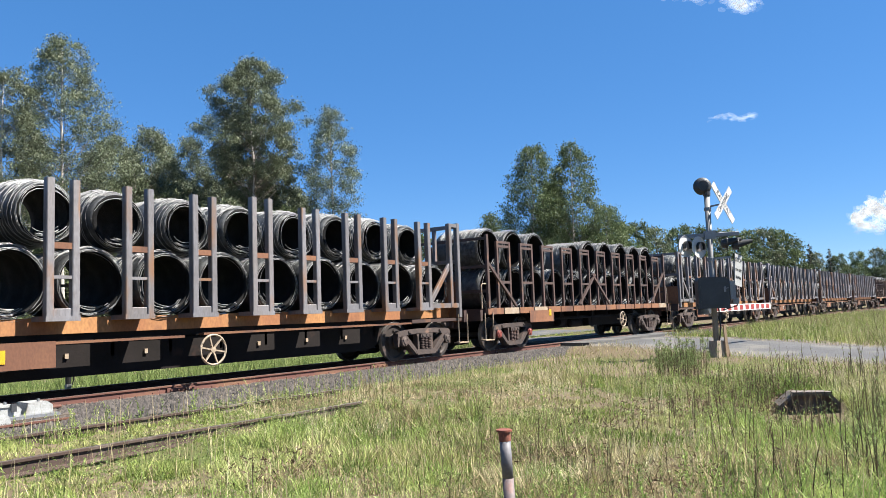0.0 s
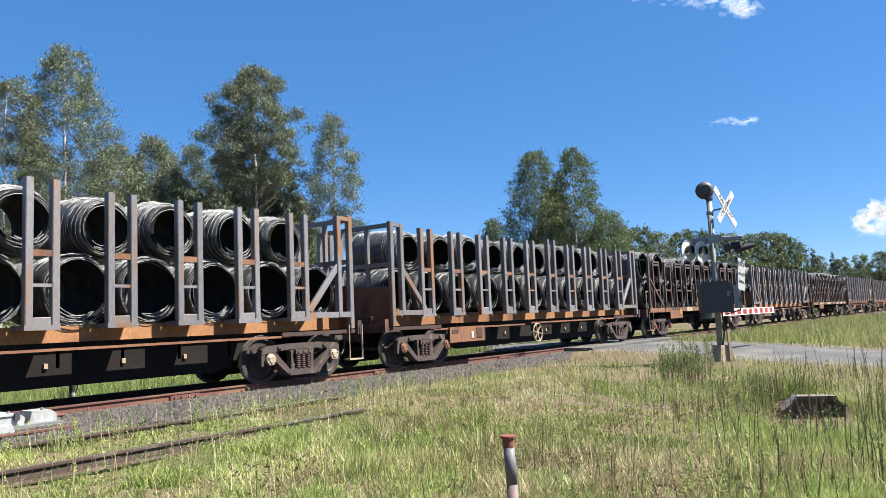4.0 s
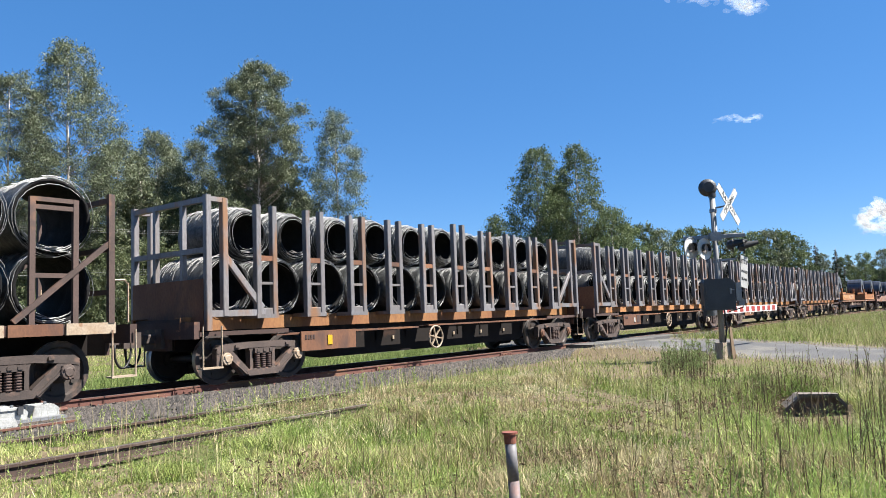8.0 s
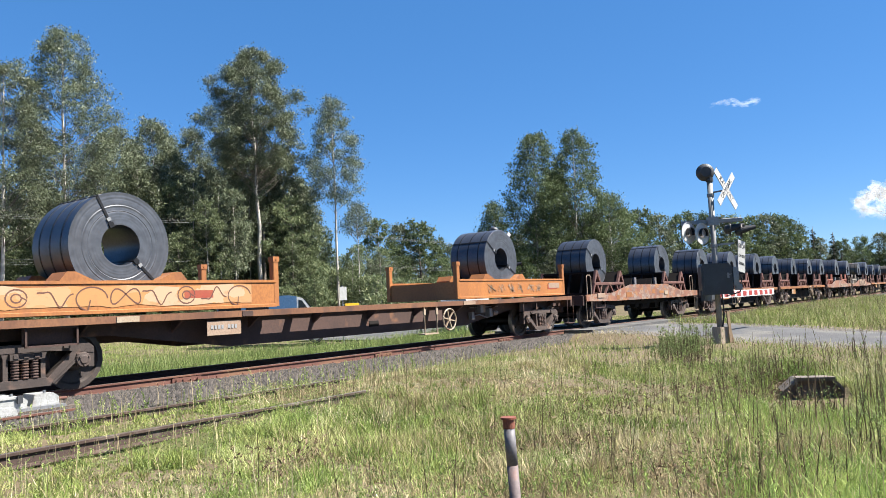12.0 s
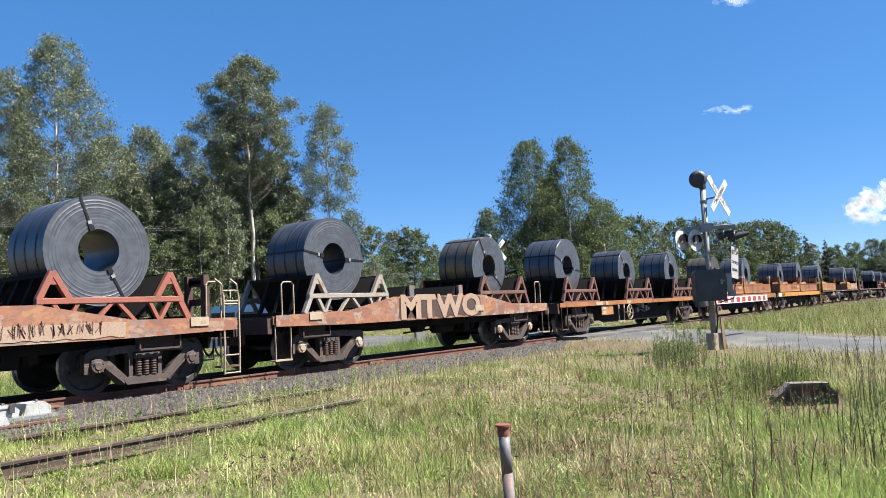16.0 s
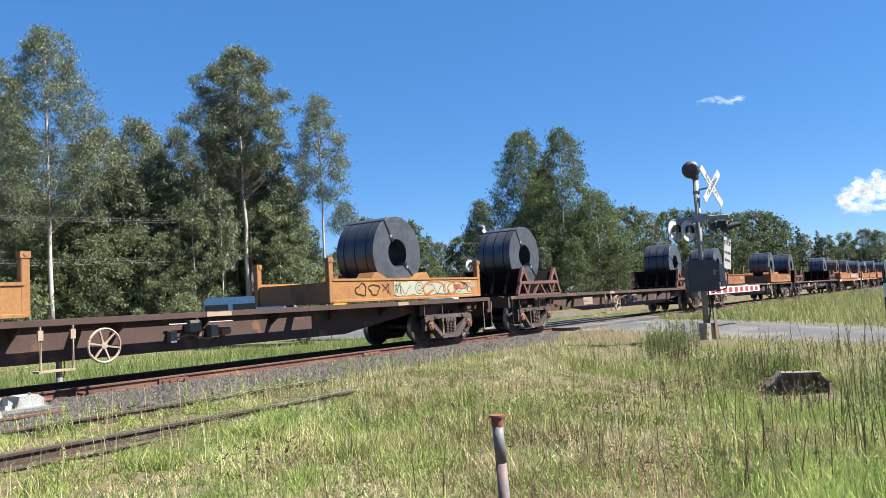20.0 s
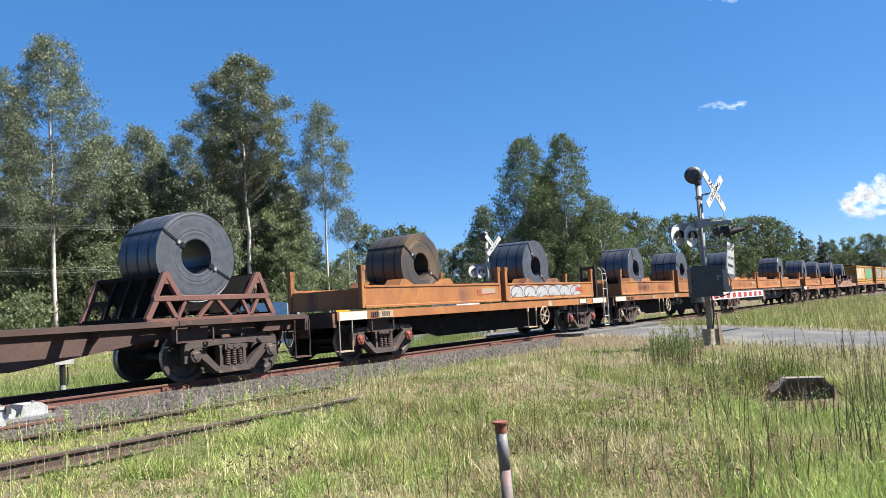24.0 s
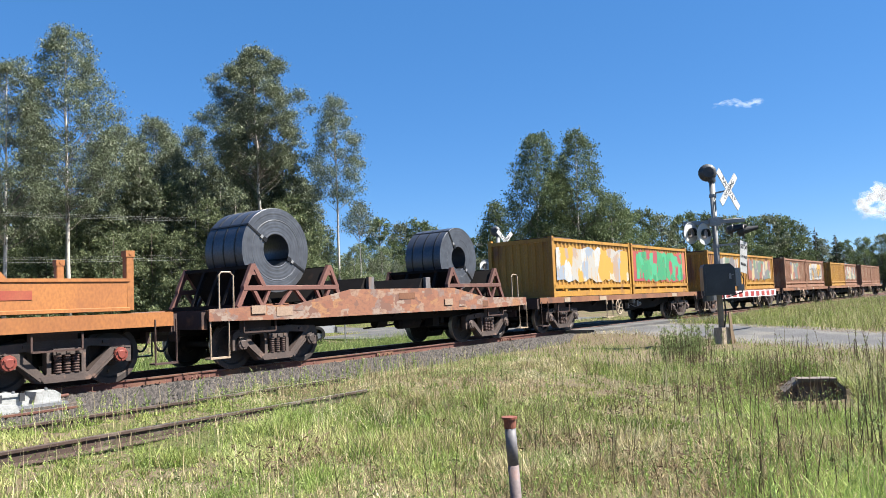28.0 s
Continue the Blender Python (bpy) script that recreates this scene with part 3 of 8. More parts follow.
def make_road():
    s = Shape()
    ys = list(np.arange(-60, 11.0, 0.8)) + [11.0]
    ys2 = [14.8] + list(np.arange(15.0, 46, 1.0))
    for run in (ys, ys2):
        for y0, y1 in zip(run, run[1:]):
            q = []
            for y in (y0, y1):
                c = ROAD_X + (y - 3) * ROAD_LEAN
                w = ROAD_HALF + (0.9 * max(0, 1 - abs(y - 13) / 8)) + 0.1 * math.sin(y * 2.3) + 0.07 * math.sin(y * 5.9)
                for e in (-w, 0, w):
                    z = 0.012 + max(float(ground_height(c + e, y)), float(ground_height(c + e * 0.9, y))) + (0.04 if e == 0 else 0)
                    q.append((c + e, y, z))
            s.add(q, [(0, 1, 4, 3), (1, 2, 5, 4)])
    me = s.mesh("road", "asphalt")
    tagged(new("road", me), "worn grey asphalt road over a level crossing", "road", kind="structure")
    s = Shape()
    for x0 in np.arange(24, 45, 4.0):
        s.add([(x0, 21.7, 0.07), (x0 + 4, 21.7, 0.07), (x0 + 4, 27.0, 0.07), (x0, 27.0, 0.07)], [(0, 1, 2, 3)])
    tagged(new("side_road", s.mesh("side_road", "asphalt")), "grey asphalt road running beyond the railway", "road", kind="structure")
    s = Shape()
    c = ROAD_X + 10 * ROAD_LEAN
    for y0, y1 in ((11.0, 12.05), (12.27, 13.5), (13.72, 14.8)):
        s.add([(c - 4.2, y0, RAIL - 0.01), (c + 4.2, y0, RAIL - 0.01), (c + 4.2, y1, RAIL - 0.01), (c - 4.2, y1, RAIL - 0.01),
               (c - 4.2, y0, 0.15), (c + 4.2, y0, 0.15), (c + 4.2, y1, 0.15), (c - 4.2, y1, 0.15)],
              [(0, 1, 2, 3), (0, 4, 5, 1), (1, 5, 6, 2), (2, 6, 7, 3), (3, 7, 4, 0)])
    tagged(new("crossing_deck", s.mesh("crossing_deck", "asphalt")), "asphalt infill between the rails", "level crossing", kind="structure")


RAIL_OUTLINE = [(-0.07, -0.16), (0.07, -0.16), (0.07, -0.15), (0.012, -0.128), (0.009, -0.042), (0.035, -0.03), (0.036, -0.004), (0.03, 0.0),
                (-0.03, 0.0), (-0.036, -0.004), (-0.035, -0.03), (-0.009, -0.042), (-0.012, -0.128), (-0.07, -0.15)]


def rail_mesh(length, mat, name="rail"):
    s = Shape().prism(RAIL_OUTLINE, 0, 0, length)
    me = s.mesh(name, mat)
    if mat in ("rail_side", "rail_dull"):
        me.materials.append(M["rail_top"])
        for p in me.polygons:
            if p.normal.z > 0.9 and p.center.z > -0.01:
                p.material_index = 1
    return me


def make_track():
    track = thing("main_line_track", "main line with rusty-sided rails on a bed of grey ballast", "railway track", kind="structure", at=(0, 0, 0))
    me = rail_mesh(560, "rail_side")
    for dy in (-0.75, 0.75):
        part("rail", me, "", track, at=(-60, TRACK_Y + dy, RAIL))
    # ballast bed
    outline = [(9.6, -0.05), (10.4, 0.19), (11.5, 0.26), (11.75, 0.265), (12.0, RAIL - 0.17), (12.2, RAIL - 0.17), (13.6, RAIL - 0.15), (14.0, 0.32), (14.2, 0.3), (15.1, 0.1)]
    xs = np.concatenate([np.arange(-60, 45, 0.4), np.arange(45, 500, 4.0)])
    def foot(x):
        return float(np.interp(x, [5, 9, 15], [0.0, 0.35, 1.05]))
    v = []
    for x in xs:
        toe = 9.75 + foot(x)
        for k, (y, z) in enumerate(outline):
            y = max(y, toe + 0.02 * k)
            v.append((x, y + random.uniform(-0.02, 0.02), min(z, 0.05 + (y - toe) * 0.30) + random.uniform(-0.015, 0.015)))
    n = len(outline)
    f = [(i * n + k, (i + 1) * n + k, (i + 1) * n + k + 1, i * n + k + 1) for i in range(len(xs) - 1) for k in range(n - 1)]
    s = Shape().add(v, f)
    part("ballast_bed", s, "ballast", track, "grey and brown crushed stone")
    sl = Shape().prism([(-0.11, -0.2), (0.11, -0.2), (0.11, -0.02), (0.09, 0), (-0.09, 0), (-0.11, -0.02)], 1, -1.25, 1.25).mesh("sleeper", "sleeper")
    for i in range(110):
        x = -6 + i * 0.61
        if ROAD_X - 0.3 < x < ROAD_X + 7.8:
            continue
        part("sleeper", sl, "", track, at=(x, TRACK_Y, RAIL - 0.125))
    plate = Shape().box(-0.06, 0.06, -0.12, 0.12, 0, 0.03).tube([(0, -0.09, 0.02), (0, -0.09, 0.06)], 0.014, 6).tube([(0, 0.09, 0.02), (0, 0.09, 0.06)], 0.014, 6).mesh("rail_clip", "rail_side")
    for i in range(80):
        x = -4 + i * 0.61
        if ROAD_X - 0.3 < x < ROAD_X + 7.8:
            continue
        part("rail_clip", plate, "", track, at=(x, TRACK_Y - 0.75, RAIL - 0.15))
    joint = Shape().box(-0.3, 0.3, -0.045, -0.02, -0.12, -0.045)
    for bx in (-0.22, -0.08, 0.08, 0.22):
        joint.tube([(bx, -0.075, -0.085), (bx, -0.02, -0.085)], 0.018, 6)
    jm = joint.mesh("fish_plate", "rail_side")
    for x in (8.2, 13.6, 19.0):
        part("fish_plate", jm, "", track, at=(x, TRACK_Y - 0.75, RAIL))
    # loose stones of the shoulder
    rng = np.random.default_rng(5)
    count = 44000
    sx = 2.5 + 33 * rng.random(count) ** 1.4
    sy = 9.8 + 2.22 * rng.random(count) ** 0.8
    keep = ~((sx > ROAD_X - 0.6) & (sx < ROAD_X + 8))
    keep &= sy > 9.75 + np.interp(sx, [5, 9, 15], [0.0, 0.35, 1.05]) - 0.15 * rng.random(count)
    sx, sy = sx[keep], sy[keep]
    sz = np.interp(sy, [p[0] for p in outline], [p[1] for p in outline])
    sz = np.minimum(sz, 0.05 + (sy - 9.75 - np.interp(sx, [5, 9, 15], [0.0, 0.35, 1.05])) * 0.30) + 0.006
    base = np.array([(1, 0, 0), (-1, 0, 0), (0, 1, 0), (0, -1, 0), (0, 0, 1), (0, 0, -1)], float)
    tri = np.array([(0, 2, 4), (2, 1, 4), (1, 3, 4), (3, 0, 4)])
    k = len(sx)
    size = rng.uniform(0.018, 0.055, (k, 1, 1)) * rng.uniform(0.6, 1.3, (k, 6, 1))
    ang = rng.uniform(0, 6.28, k)
    c, si = np.cos(ang), np.sin(ang)
    rot = np.zeros((k, 3, 3))
    rot[:, 0, 0], rot[:, 0, 1], rot[:, 1, 0], rot[:, 1, 1], rot[:, 2, 2] = c, -si, si, c, 1.0
    rot[:, 2, 0] = rng.uniform(-0.5, 0.5, k)
    v = np.einsum("nij,nkj->nki", rot, base[None] * size) + np.stack([sx, sy, sz], -1)[:, None]
    f = (np.arange(k)[:, None, None] * 6 + tri[None]).reshape(-1, 3)
    gn = 9000
    gy = rng.uniform(-8, 11.0, gn)
    side = rng.choice((-1.0, 1.0), gn)
    gx = ROAD_X + (gy - 3) * ROAD_LEAN + side * (ROAD_HALF + rng.normal(0.1, 0.33, gn) + 0.9 * np.clip(1 - np.abs(gy - 13) / 8, 0, 1))
    gs = rng.uniform(0.012, 0.035, (gn, 1, 1)) * rng.uniform(0.6, 1.3, (gn, 6, 1))
    gv = base[None] * gs + np.stack([gx, gy, ground_height(gx, gy) + 0.02], -1)[:, None]
    gf = (np.arange(gn)[:, None, None] * 6 + tri[None]).reshape(-1, 3)
    tagged(new("road_gravel", bulk_mesh("road_gravel", gv.reshape(-1, 3), gf, ["gravel"])), "loose pale gravel along the road edges", "gravel", kind="stuff")
    ob = new("ballast_stones", bulk_mesh("ballast_stones", v.reshape(-1, 3), f, ["stones"]))
    tagged(ob, "loose grey ballast stones on the track shoulder", "ballast", kind="stuff")
    # disused siding
    siding = thing("siding_track", "disused siding with dull rusty rails sunk in grass", "railway track", kind="structure")
    me = rail_mesh(64, "rail_dull")
    part("rail", me, "", siding, at=(-54.5, 9.35, 0.29))
    part("rail", rail_mesh(64, "rail_dull"), "", siding, at=(-55.6, 7.85, 0.26))
    part("rail", rail_mesh(8, "rail_side"), "", siding, at=(-2.6, 10.62, 0.28))


make_ground()
make_road()
make_track()

# ---- train: parts shared by all wagons ----
CACHE = {}


def cached(key, make):
    if key not in CACHE:
        CACHE[key] = make()
    return CACHE[key]


def words(text, size, mat, depth=0.003, squeeze=1.0, bold=0.0):
    """Lettering as a mesh, standing in the xz plane and facing -y."""
    cu = bpy.data.curves.new("lettering", "FONT")
    cu.body, cu.size, cu.extrude, cu.align_x, cu.align_y = text, size, depth, "CENTER", "CENTER"
    cu.resolution_u = 3
    cu.offset = bold
    ob = bpy.data.objects.new("lettering", cu)
    scene.collection.objects.link(ob)
    me = bpy.data.meshes.new_from_object(ob.evaluated_get(bpy.context.evaluated_depsgraph_get()))
    bpy.data.objects.remove(ob)
    me.transform(Matrix.Diagonal((squeeze, 1, 1, 1)))
    me.transform(Matrix.Rotation(radians(90), 4, "X"))
    me.materials.clear()
    me.materials.append(M[mat])
    return me


def wheelset_mesh():
    s = Shape()
    prof = [(0.07, -0.10), (0.16, -0.10), (0.19, -0.05), (0.37, -0.02), (0.40, -0.07), (0.46, -0.068), (0.465, 0.03), (0.49, 0.042), (0.485, 0.068), (0.40, 0.07), (0.37, 0.03), (0.19, 0.02), (0.16, 0.08), (0.07, 0.08)]
    for side in (-1, 1):
        s.lathe([(r, q * side) for r, q in prof], 1, (0, side * 0.745, 0), 20)
        for k in range(5):
            a = 2 * math.pi * k / 5 + 0.3
            s.disc((0.28 * math.cos(a), side * 0.745 + side * 0.035, 0.28 * math.sin(a)), 0.035, 1, 0.03, 8)
    s.tube([(0, -0.95, 0), (0, 0.95, 0)], 0.07, 10)
    me = s.mesh("wheelset", "wheel_face")
    me.materials.append(M["wheel_tread"])
    for p in me.polygons:
        r = math.hypot(p.center.x, p.center.z)
        if r > 0.447:
            p.material_index = 1
    return soft_edges(me)


def sideframe_mesh():
    """Cast truss side of a bogie: flat top chord, two windows with round corners, a spring opening and jaws over the axles."""
    s = Shape()
    y0, y1 = -0.08, 0.08
    top = [(-1.06, 0.56), (-1.06, 0.66), (-0.98, 0.72), (-0.42, 0.755), (0.42, 0.755), (0.98, 0.72), (1.06, 0.66), (1.06, 0.56), (0.80, 0.60), (0.36, 0.635), (-0.36, 0.635), (-0.80, 0.60)]
    s.prism(top, 1, y0, y1)
    for sx in (-1, 1):
        # diagonal with a raised lip, from over the axle down to the spring seat
        s.prism([(sx * 0.98, 0.66), (sx * 0.74, 0.62), (sx * 0.35, 0.245), (sx * 0.30, 0.12), (sx * 0.46, 0.12)], 1, y0 + 0.004, y1 - 0.004)
        s.bar((sx * 0.93, y0 - 0.012, 0.60), (sx * 0.40, y0 - 0.012, 0.15), 0.03, 0.035)
        # column beside the springs, flared at both ends
        s.prism([(sx * 0.34, 0.65), (sx * 0.235, 0.65), (sx * 0.235, 0.16), (sx * 0.34, 0.16), (sx * 0.305, 0.26), (sx * 0.305, 0.56)], 1, y0 + 0.01, y1 - 0.01)
        # jaws
        s.prism([(sx * 0.80, 0.62), (sx * 0.74, 0.40), (sx * 0.77, 0.36), (sx * 0.80, 0.40), (sx * 0.84, 0.58)], 1, y0 + 0.01, y1 - 0.01)
        s.prism([(sx * 1.07, 0.34), (sx * 1.07, 0.62), (sx * 0.97, 0.62), (sx * 0.98, 0.34)], 1, y0 + 0.01, y1 - 0.01)
        s.prism([(sx * 0.77, 0.36), (sx * 0.78, 0.56), (sx * 0.97, 0.56), (sx * 0.97, 0.36)], 1, y0 - 0.03, y1 + 0.02)
        s.box(sx * 0.62 - 0.05, sx * 0.62 + 0.05, y0 - 0.03, y0, 0.66, 0.71)
    s.prism([(-0.36, 0.11), (0.36, 0.11), (0.42, 0.20), (0.30, 0.24), (-0.30, 0.24), (-0.42, 0.20)], 1, y0 - 0.03, y1 + 0.03)
    s.box(-0.23, 0.23, -0.13, 0.1, 0.53, 0.625)
    for x in (-0.15, 0.0, 0.15):
        s.box(x - 0.035, x + 0.035, -0.145, -0.13, 0.555, 0.605)
    return s.mesh("sideframe", "bogie")


def spring_mesh():
    s = Shape()
    for x in (-0.14, 0, 0.14):
        prof = []
        for k in range(7):
            z = 0.245 + 0.29 * k / 7
            prof += [(0.052, z), (0.066, z + 0.008), (0.066, z + 0.022), (0.052, z + 0.03)]
        s.lathe(prof, 2, (x, -0.05, 0), 6)
    return s.mesh("spring_nest", "rust_brown", True)


def cap_mesh(mat):
    s = Shape()
    s.lathe([(0.001, -0.06), (0.06, -0.06), (0.075, -0.045), (0.11, -0.04), (0.12, -0.02), (0.12, 0.03), (0.001, 0.03)], 1, (0, 0, 0), 14)
    for k in range(3):
        a = 2.1 * k + 0.5
        s.tube([(0.085 * math.cos(a), -0.07, 0.085 * math.sin(a)), (0.085 * math.cos(a), -0.02, 0.085 * math.sin(a))], 0.016, 6)
    return s.mesh("axle_cap", mat)


def bogie(wagon, x, start, cap="bogie"):
    b = Shape().box(-0.2, 0.2, -0.95, 0.95, 0.45, 0.72).box(-0.35, 0.35, -0.3, 0.3, 0.7, 0.86)
    b.bar((-0.5, -0.62, 0.42), (0.5, -0.62, 0.42), 0.05, 0.14).bar((-0.5, 0.62, 0.42), (0.5, 0.62, 0.42), 0.05, 0.14)
    for sx in (-1, 1):
        b.box(sx * 0.37 - 0.03, sx * 0.37 + 0.03, -0.82, -0.66, 0.3, 0.6)
        b.bar((sx * 0.37, -0.8, 0.36), (sx * 0.37, 0.8, 0.36), 0.08, 0.1)
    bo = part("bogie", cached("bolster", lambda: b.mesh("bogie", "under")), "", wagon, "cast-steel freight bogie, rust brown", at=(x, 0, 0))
    for side in (-1, 1):
        f = part("sideframe", cached("sideframe", sideframe_mesh), "", bo, at=(0, side * 1.0, 0))
        part("spring_nest", cached("spring", spring_mesh), "", bo, at=(0, side * 1.02, 0))
        for ax in (-0.87, 0.87):
            c = part("axle_cap", cached("cap_" + cap, lambda: cap_mesh(cap)), "", bo, at=(ax, side * 1.1, 0.46))
            if side > 0:
                c.rotation_euler = (0, 0, math.pi)
    for ax in (-0.87, 0.87):
        ws = part("wheelset", cached("wheelset", wheelset_mesh), "", bo, at=(ax, 0, 0.46))
        WHEELS.append((ws, start + x + ax, ax))
    return bo


def coupler_mesh():
    s = Shape()
    s.bar((0, 0, 0.88), (0.42, 0, 0.88), 0.16, 0.18, 0.02)
    s.prism([(0.38, -0.16), (0.62, -0.17), (0.66, -0.05), (0.58, -0.02), (0.54, 0.06), (0.62, 0.12), (0.60, 0.18), (0.38, 0.16)], 2, 0.74, 1.02)
    s.box(-0.06, 0.05, -0.28, 0.28, 0.7, 1.06)
    return s.mesh("coupler", "bogie")


def hose_mesh():
    pts = [(0.1 + 0.28 * (1 - math.cos(a)) / 2 * 1.6, -0.35 + 0.25 * a / math.pi, 0.82 - 0.42 * math.sin(a)) for a in np.linspace(0, math.pi, 12)]
    return Shape().tube(pts, 0.022, 6).mesh("brake_hose", "rubber", True)


def step_mesh(mat, height=0.75, width=0.4):
    s = Shape()
    r = 0.018
    s.tube([(0, 0, 0), (0, 0, -height), (width, 0, -height), (width, 0, 0)], r, 6)
    s.box(-0.02, width + 0.02, -0.02, 0.16, -height - 0.02, -height + 0.01)
    return s.mesh("step", mat)


def loop_mesh(mat, height=0.7, width=0.32):
    pts = [(0, 0, 0), (0, 0, height - 0.06), (0.06, 0, height), (width - 0.06, 0, height), (width, 0, height - 0.06), (width, 0, 0)]
    return Shape().tube(pts, 0.018, 6).mesh("grab_rail", mat)


def end_gear(wagon, half, z, step="cream", grabs=False):
    for sx in (-1, 1):
        c = part("coupler", cached("coupler", coupler_mesh), "", wagon, at=(sx * half, 0, 0))
        h = part("brake_hose", cached("hose", hose_mesh), "", wagon, at=(sx * half, 0, 0))
        if sx < 0:
            c.rotation_euler = h.rotation_euler = (0, 0, math.pi)
        beam = cached(("headstock", z), lambda: Shape().box(-0.06, 0.06, -1.22, 1.22, z - 0.34, z - 0.03).box(-0.04, 0.04, -0.4, 0.4, z - 0.55, z - 0.34).mesh("headstock", "rust_brown"))
        part("headstock", beam, "", wagon, at=(sx * (half - 0.06), 0, 0))
        if step:
            for side in (-1, 1):
                st = part("step", cached(("step", step), lambda: step_mesh(step)), "", wagon, "bent-tube foot step", at=(sx * (half - 0.3) - 0.15, side * 1.27, z - 0.12))
                if side > 0:
                    st.rotation_euler = (0, 0, 0)
                if grabs:
                    part("grab_rail", cached(("grab", step), lambda: loop_mesh(step)), "", wagon, "bent-tube handrail", at=(sx * (half - 0.3) - 0.15, side * 1.18, z))


def hand_wheel(wagon, x, z=0.6, y=-1.28, mat="cream"):
    def rim():
        ring = [(0.27 * math.cos(a), 0, 0.27 * math.sin(a)) for a in np.linspace(0, 2 * math.pi, 25)[:-1]]
        return Shape().tube(ring, 0.022, 6, closed=True).mesh("brake_wheel", mat)
    o = part("brake_wheel", cached(("wheel_rim", mat), rim), "", wagon, "six-spoked cream hand brake wheel", at=(x, y, z))
    hub = cached(("wheel_hub", mat), lambda: Shape().lathe([(0.001, -0.01), (0.055, -0.005), (0.055, 0.06), (0.025, 0.065), (0.025, 0.22), (0.001, 0.22)], 1, (0, 0, 0), 10).mesh("hub", mat))
    part("hub", hub, "", o)
    spoke = cached(("wheel_spoke", mat), lambda: Shape().bar((0.04, 0.02, 0), (0.275, 0, 0), 0.034, 0.026).mesh("spoke", mat))
    for k in range(6):
        part("spoke", spoke, "", o).rotation_euler = (0, math.pi * k / 3 + 0.2, 0)


def brake_kit(wagon, x):
    def make():
        s = Shape()
        s.lathe([(0.001, -0.45), (0.1, -0.43), (0.15, -0.36), (0.15, 0.36), (0.1, 0.43), (0.001, 0.45)], 0, (0, -0.62, 0.62), 14)
        s.box(0.75, 1.0, -0.85, -0.6, 0.5, 0.78).box(1.15, 1.3, -0.8, -0.65, 0.55, 0.85)
        s.tube([(0.45, -0.62, 0.66), (0.8, -0.7, 0.7), (1.9, -0.7, 0.72)], 0.018, 6)
        s.bar((-1.6, -0.6, 0.55), (-0.45, -0.6, 0.6), 0.04, 0.04)
        s.lathe([(0.001, -0.2), (0.13, -0.18), (0.13, 0.15), (0.001, 0.2)], 0, (-1.2, -0.75, 0.68), 12)
        return s.mesh("brake_gear", "under")
    part("brake_gear", cached("brake_kit", make), "", wagon, "air tank, valve and brake pipes", at=(x, 0, 0))


def small_plate(wagon, x, z, w, h, mat, y=-1.275, name="plate", label=""):
    me = cached(("plate", w, h, mat), lambda: Shape().box(-w / 2, w / 2, -0.006, 0.006, -h / 2, h / 2).mesh(name, mat))
    return part(name, me, "", wagon, label, at=(x, y, z))


def code_bars(wagon, x, z, count=8, mat="pale", y=-1.283, h=0.09):
    """A fleet number, kept as plain bars."""
    me = cached(("code", mat, h), lambda: Shape().box(0.0, 0.05, -0.003, 0.003, -h / 2, h / 2).mesh("code_bar", mat))
    for i in range(count):
        if i != 4:
            part("code_bar", me, "", wagon, at=(x + i * 0.075, y, z))


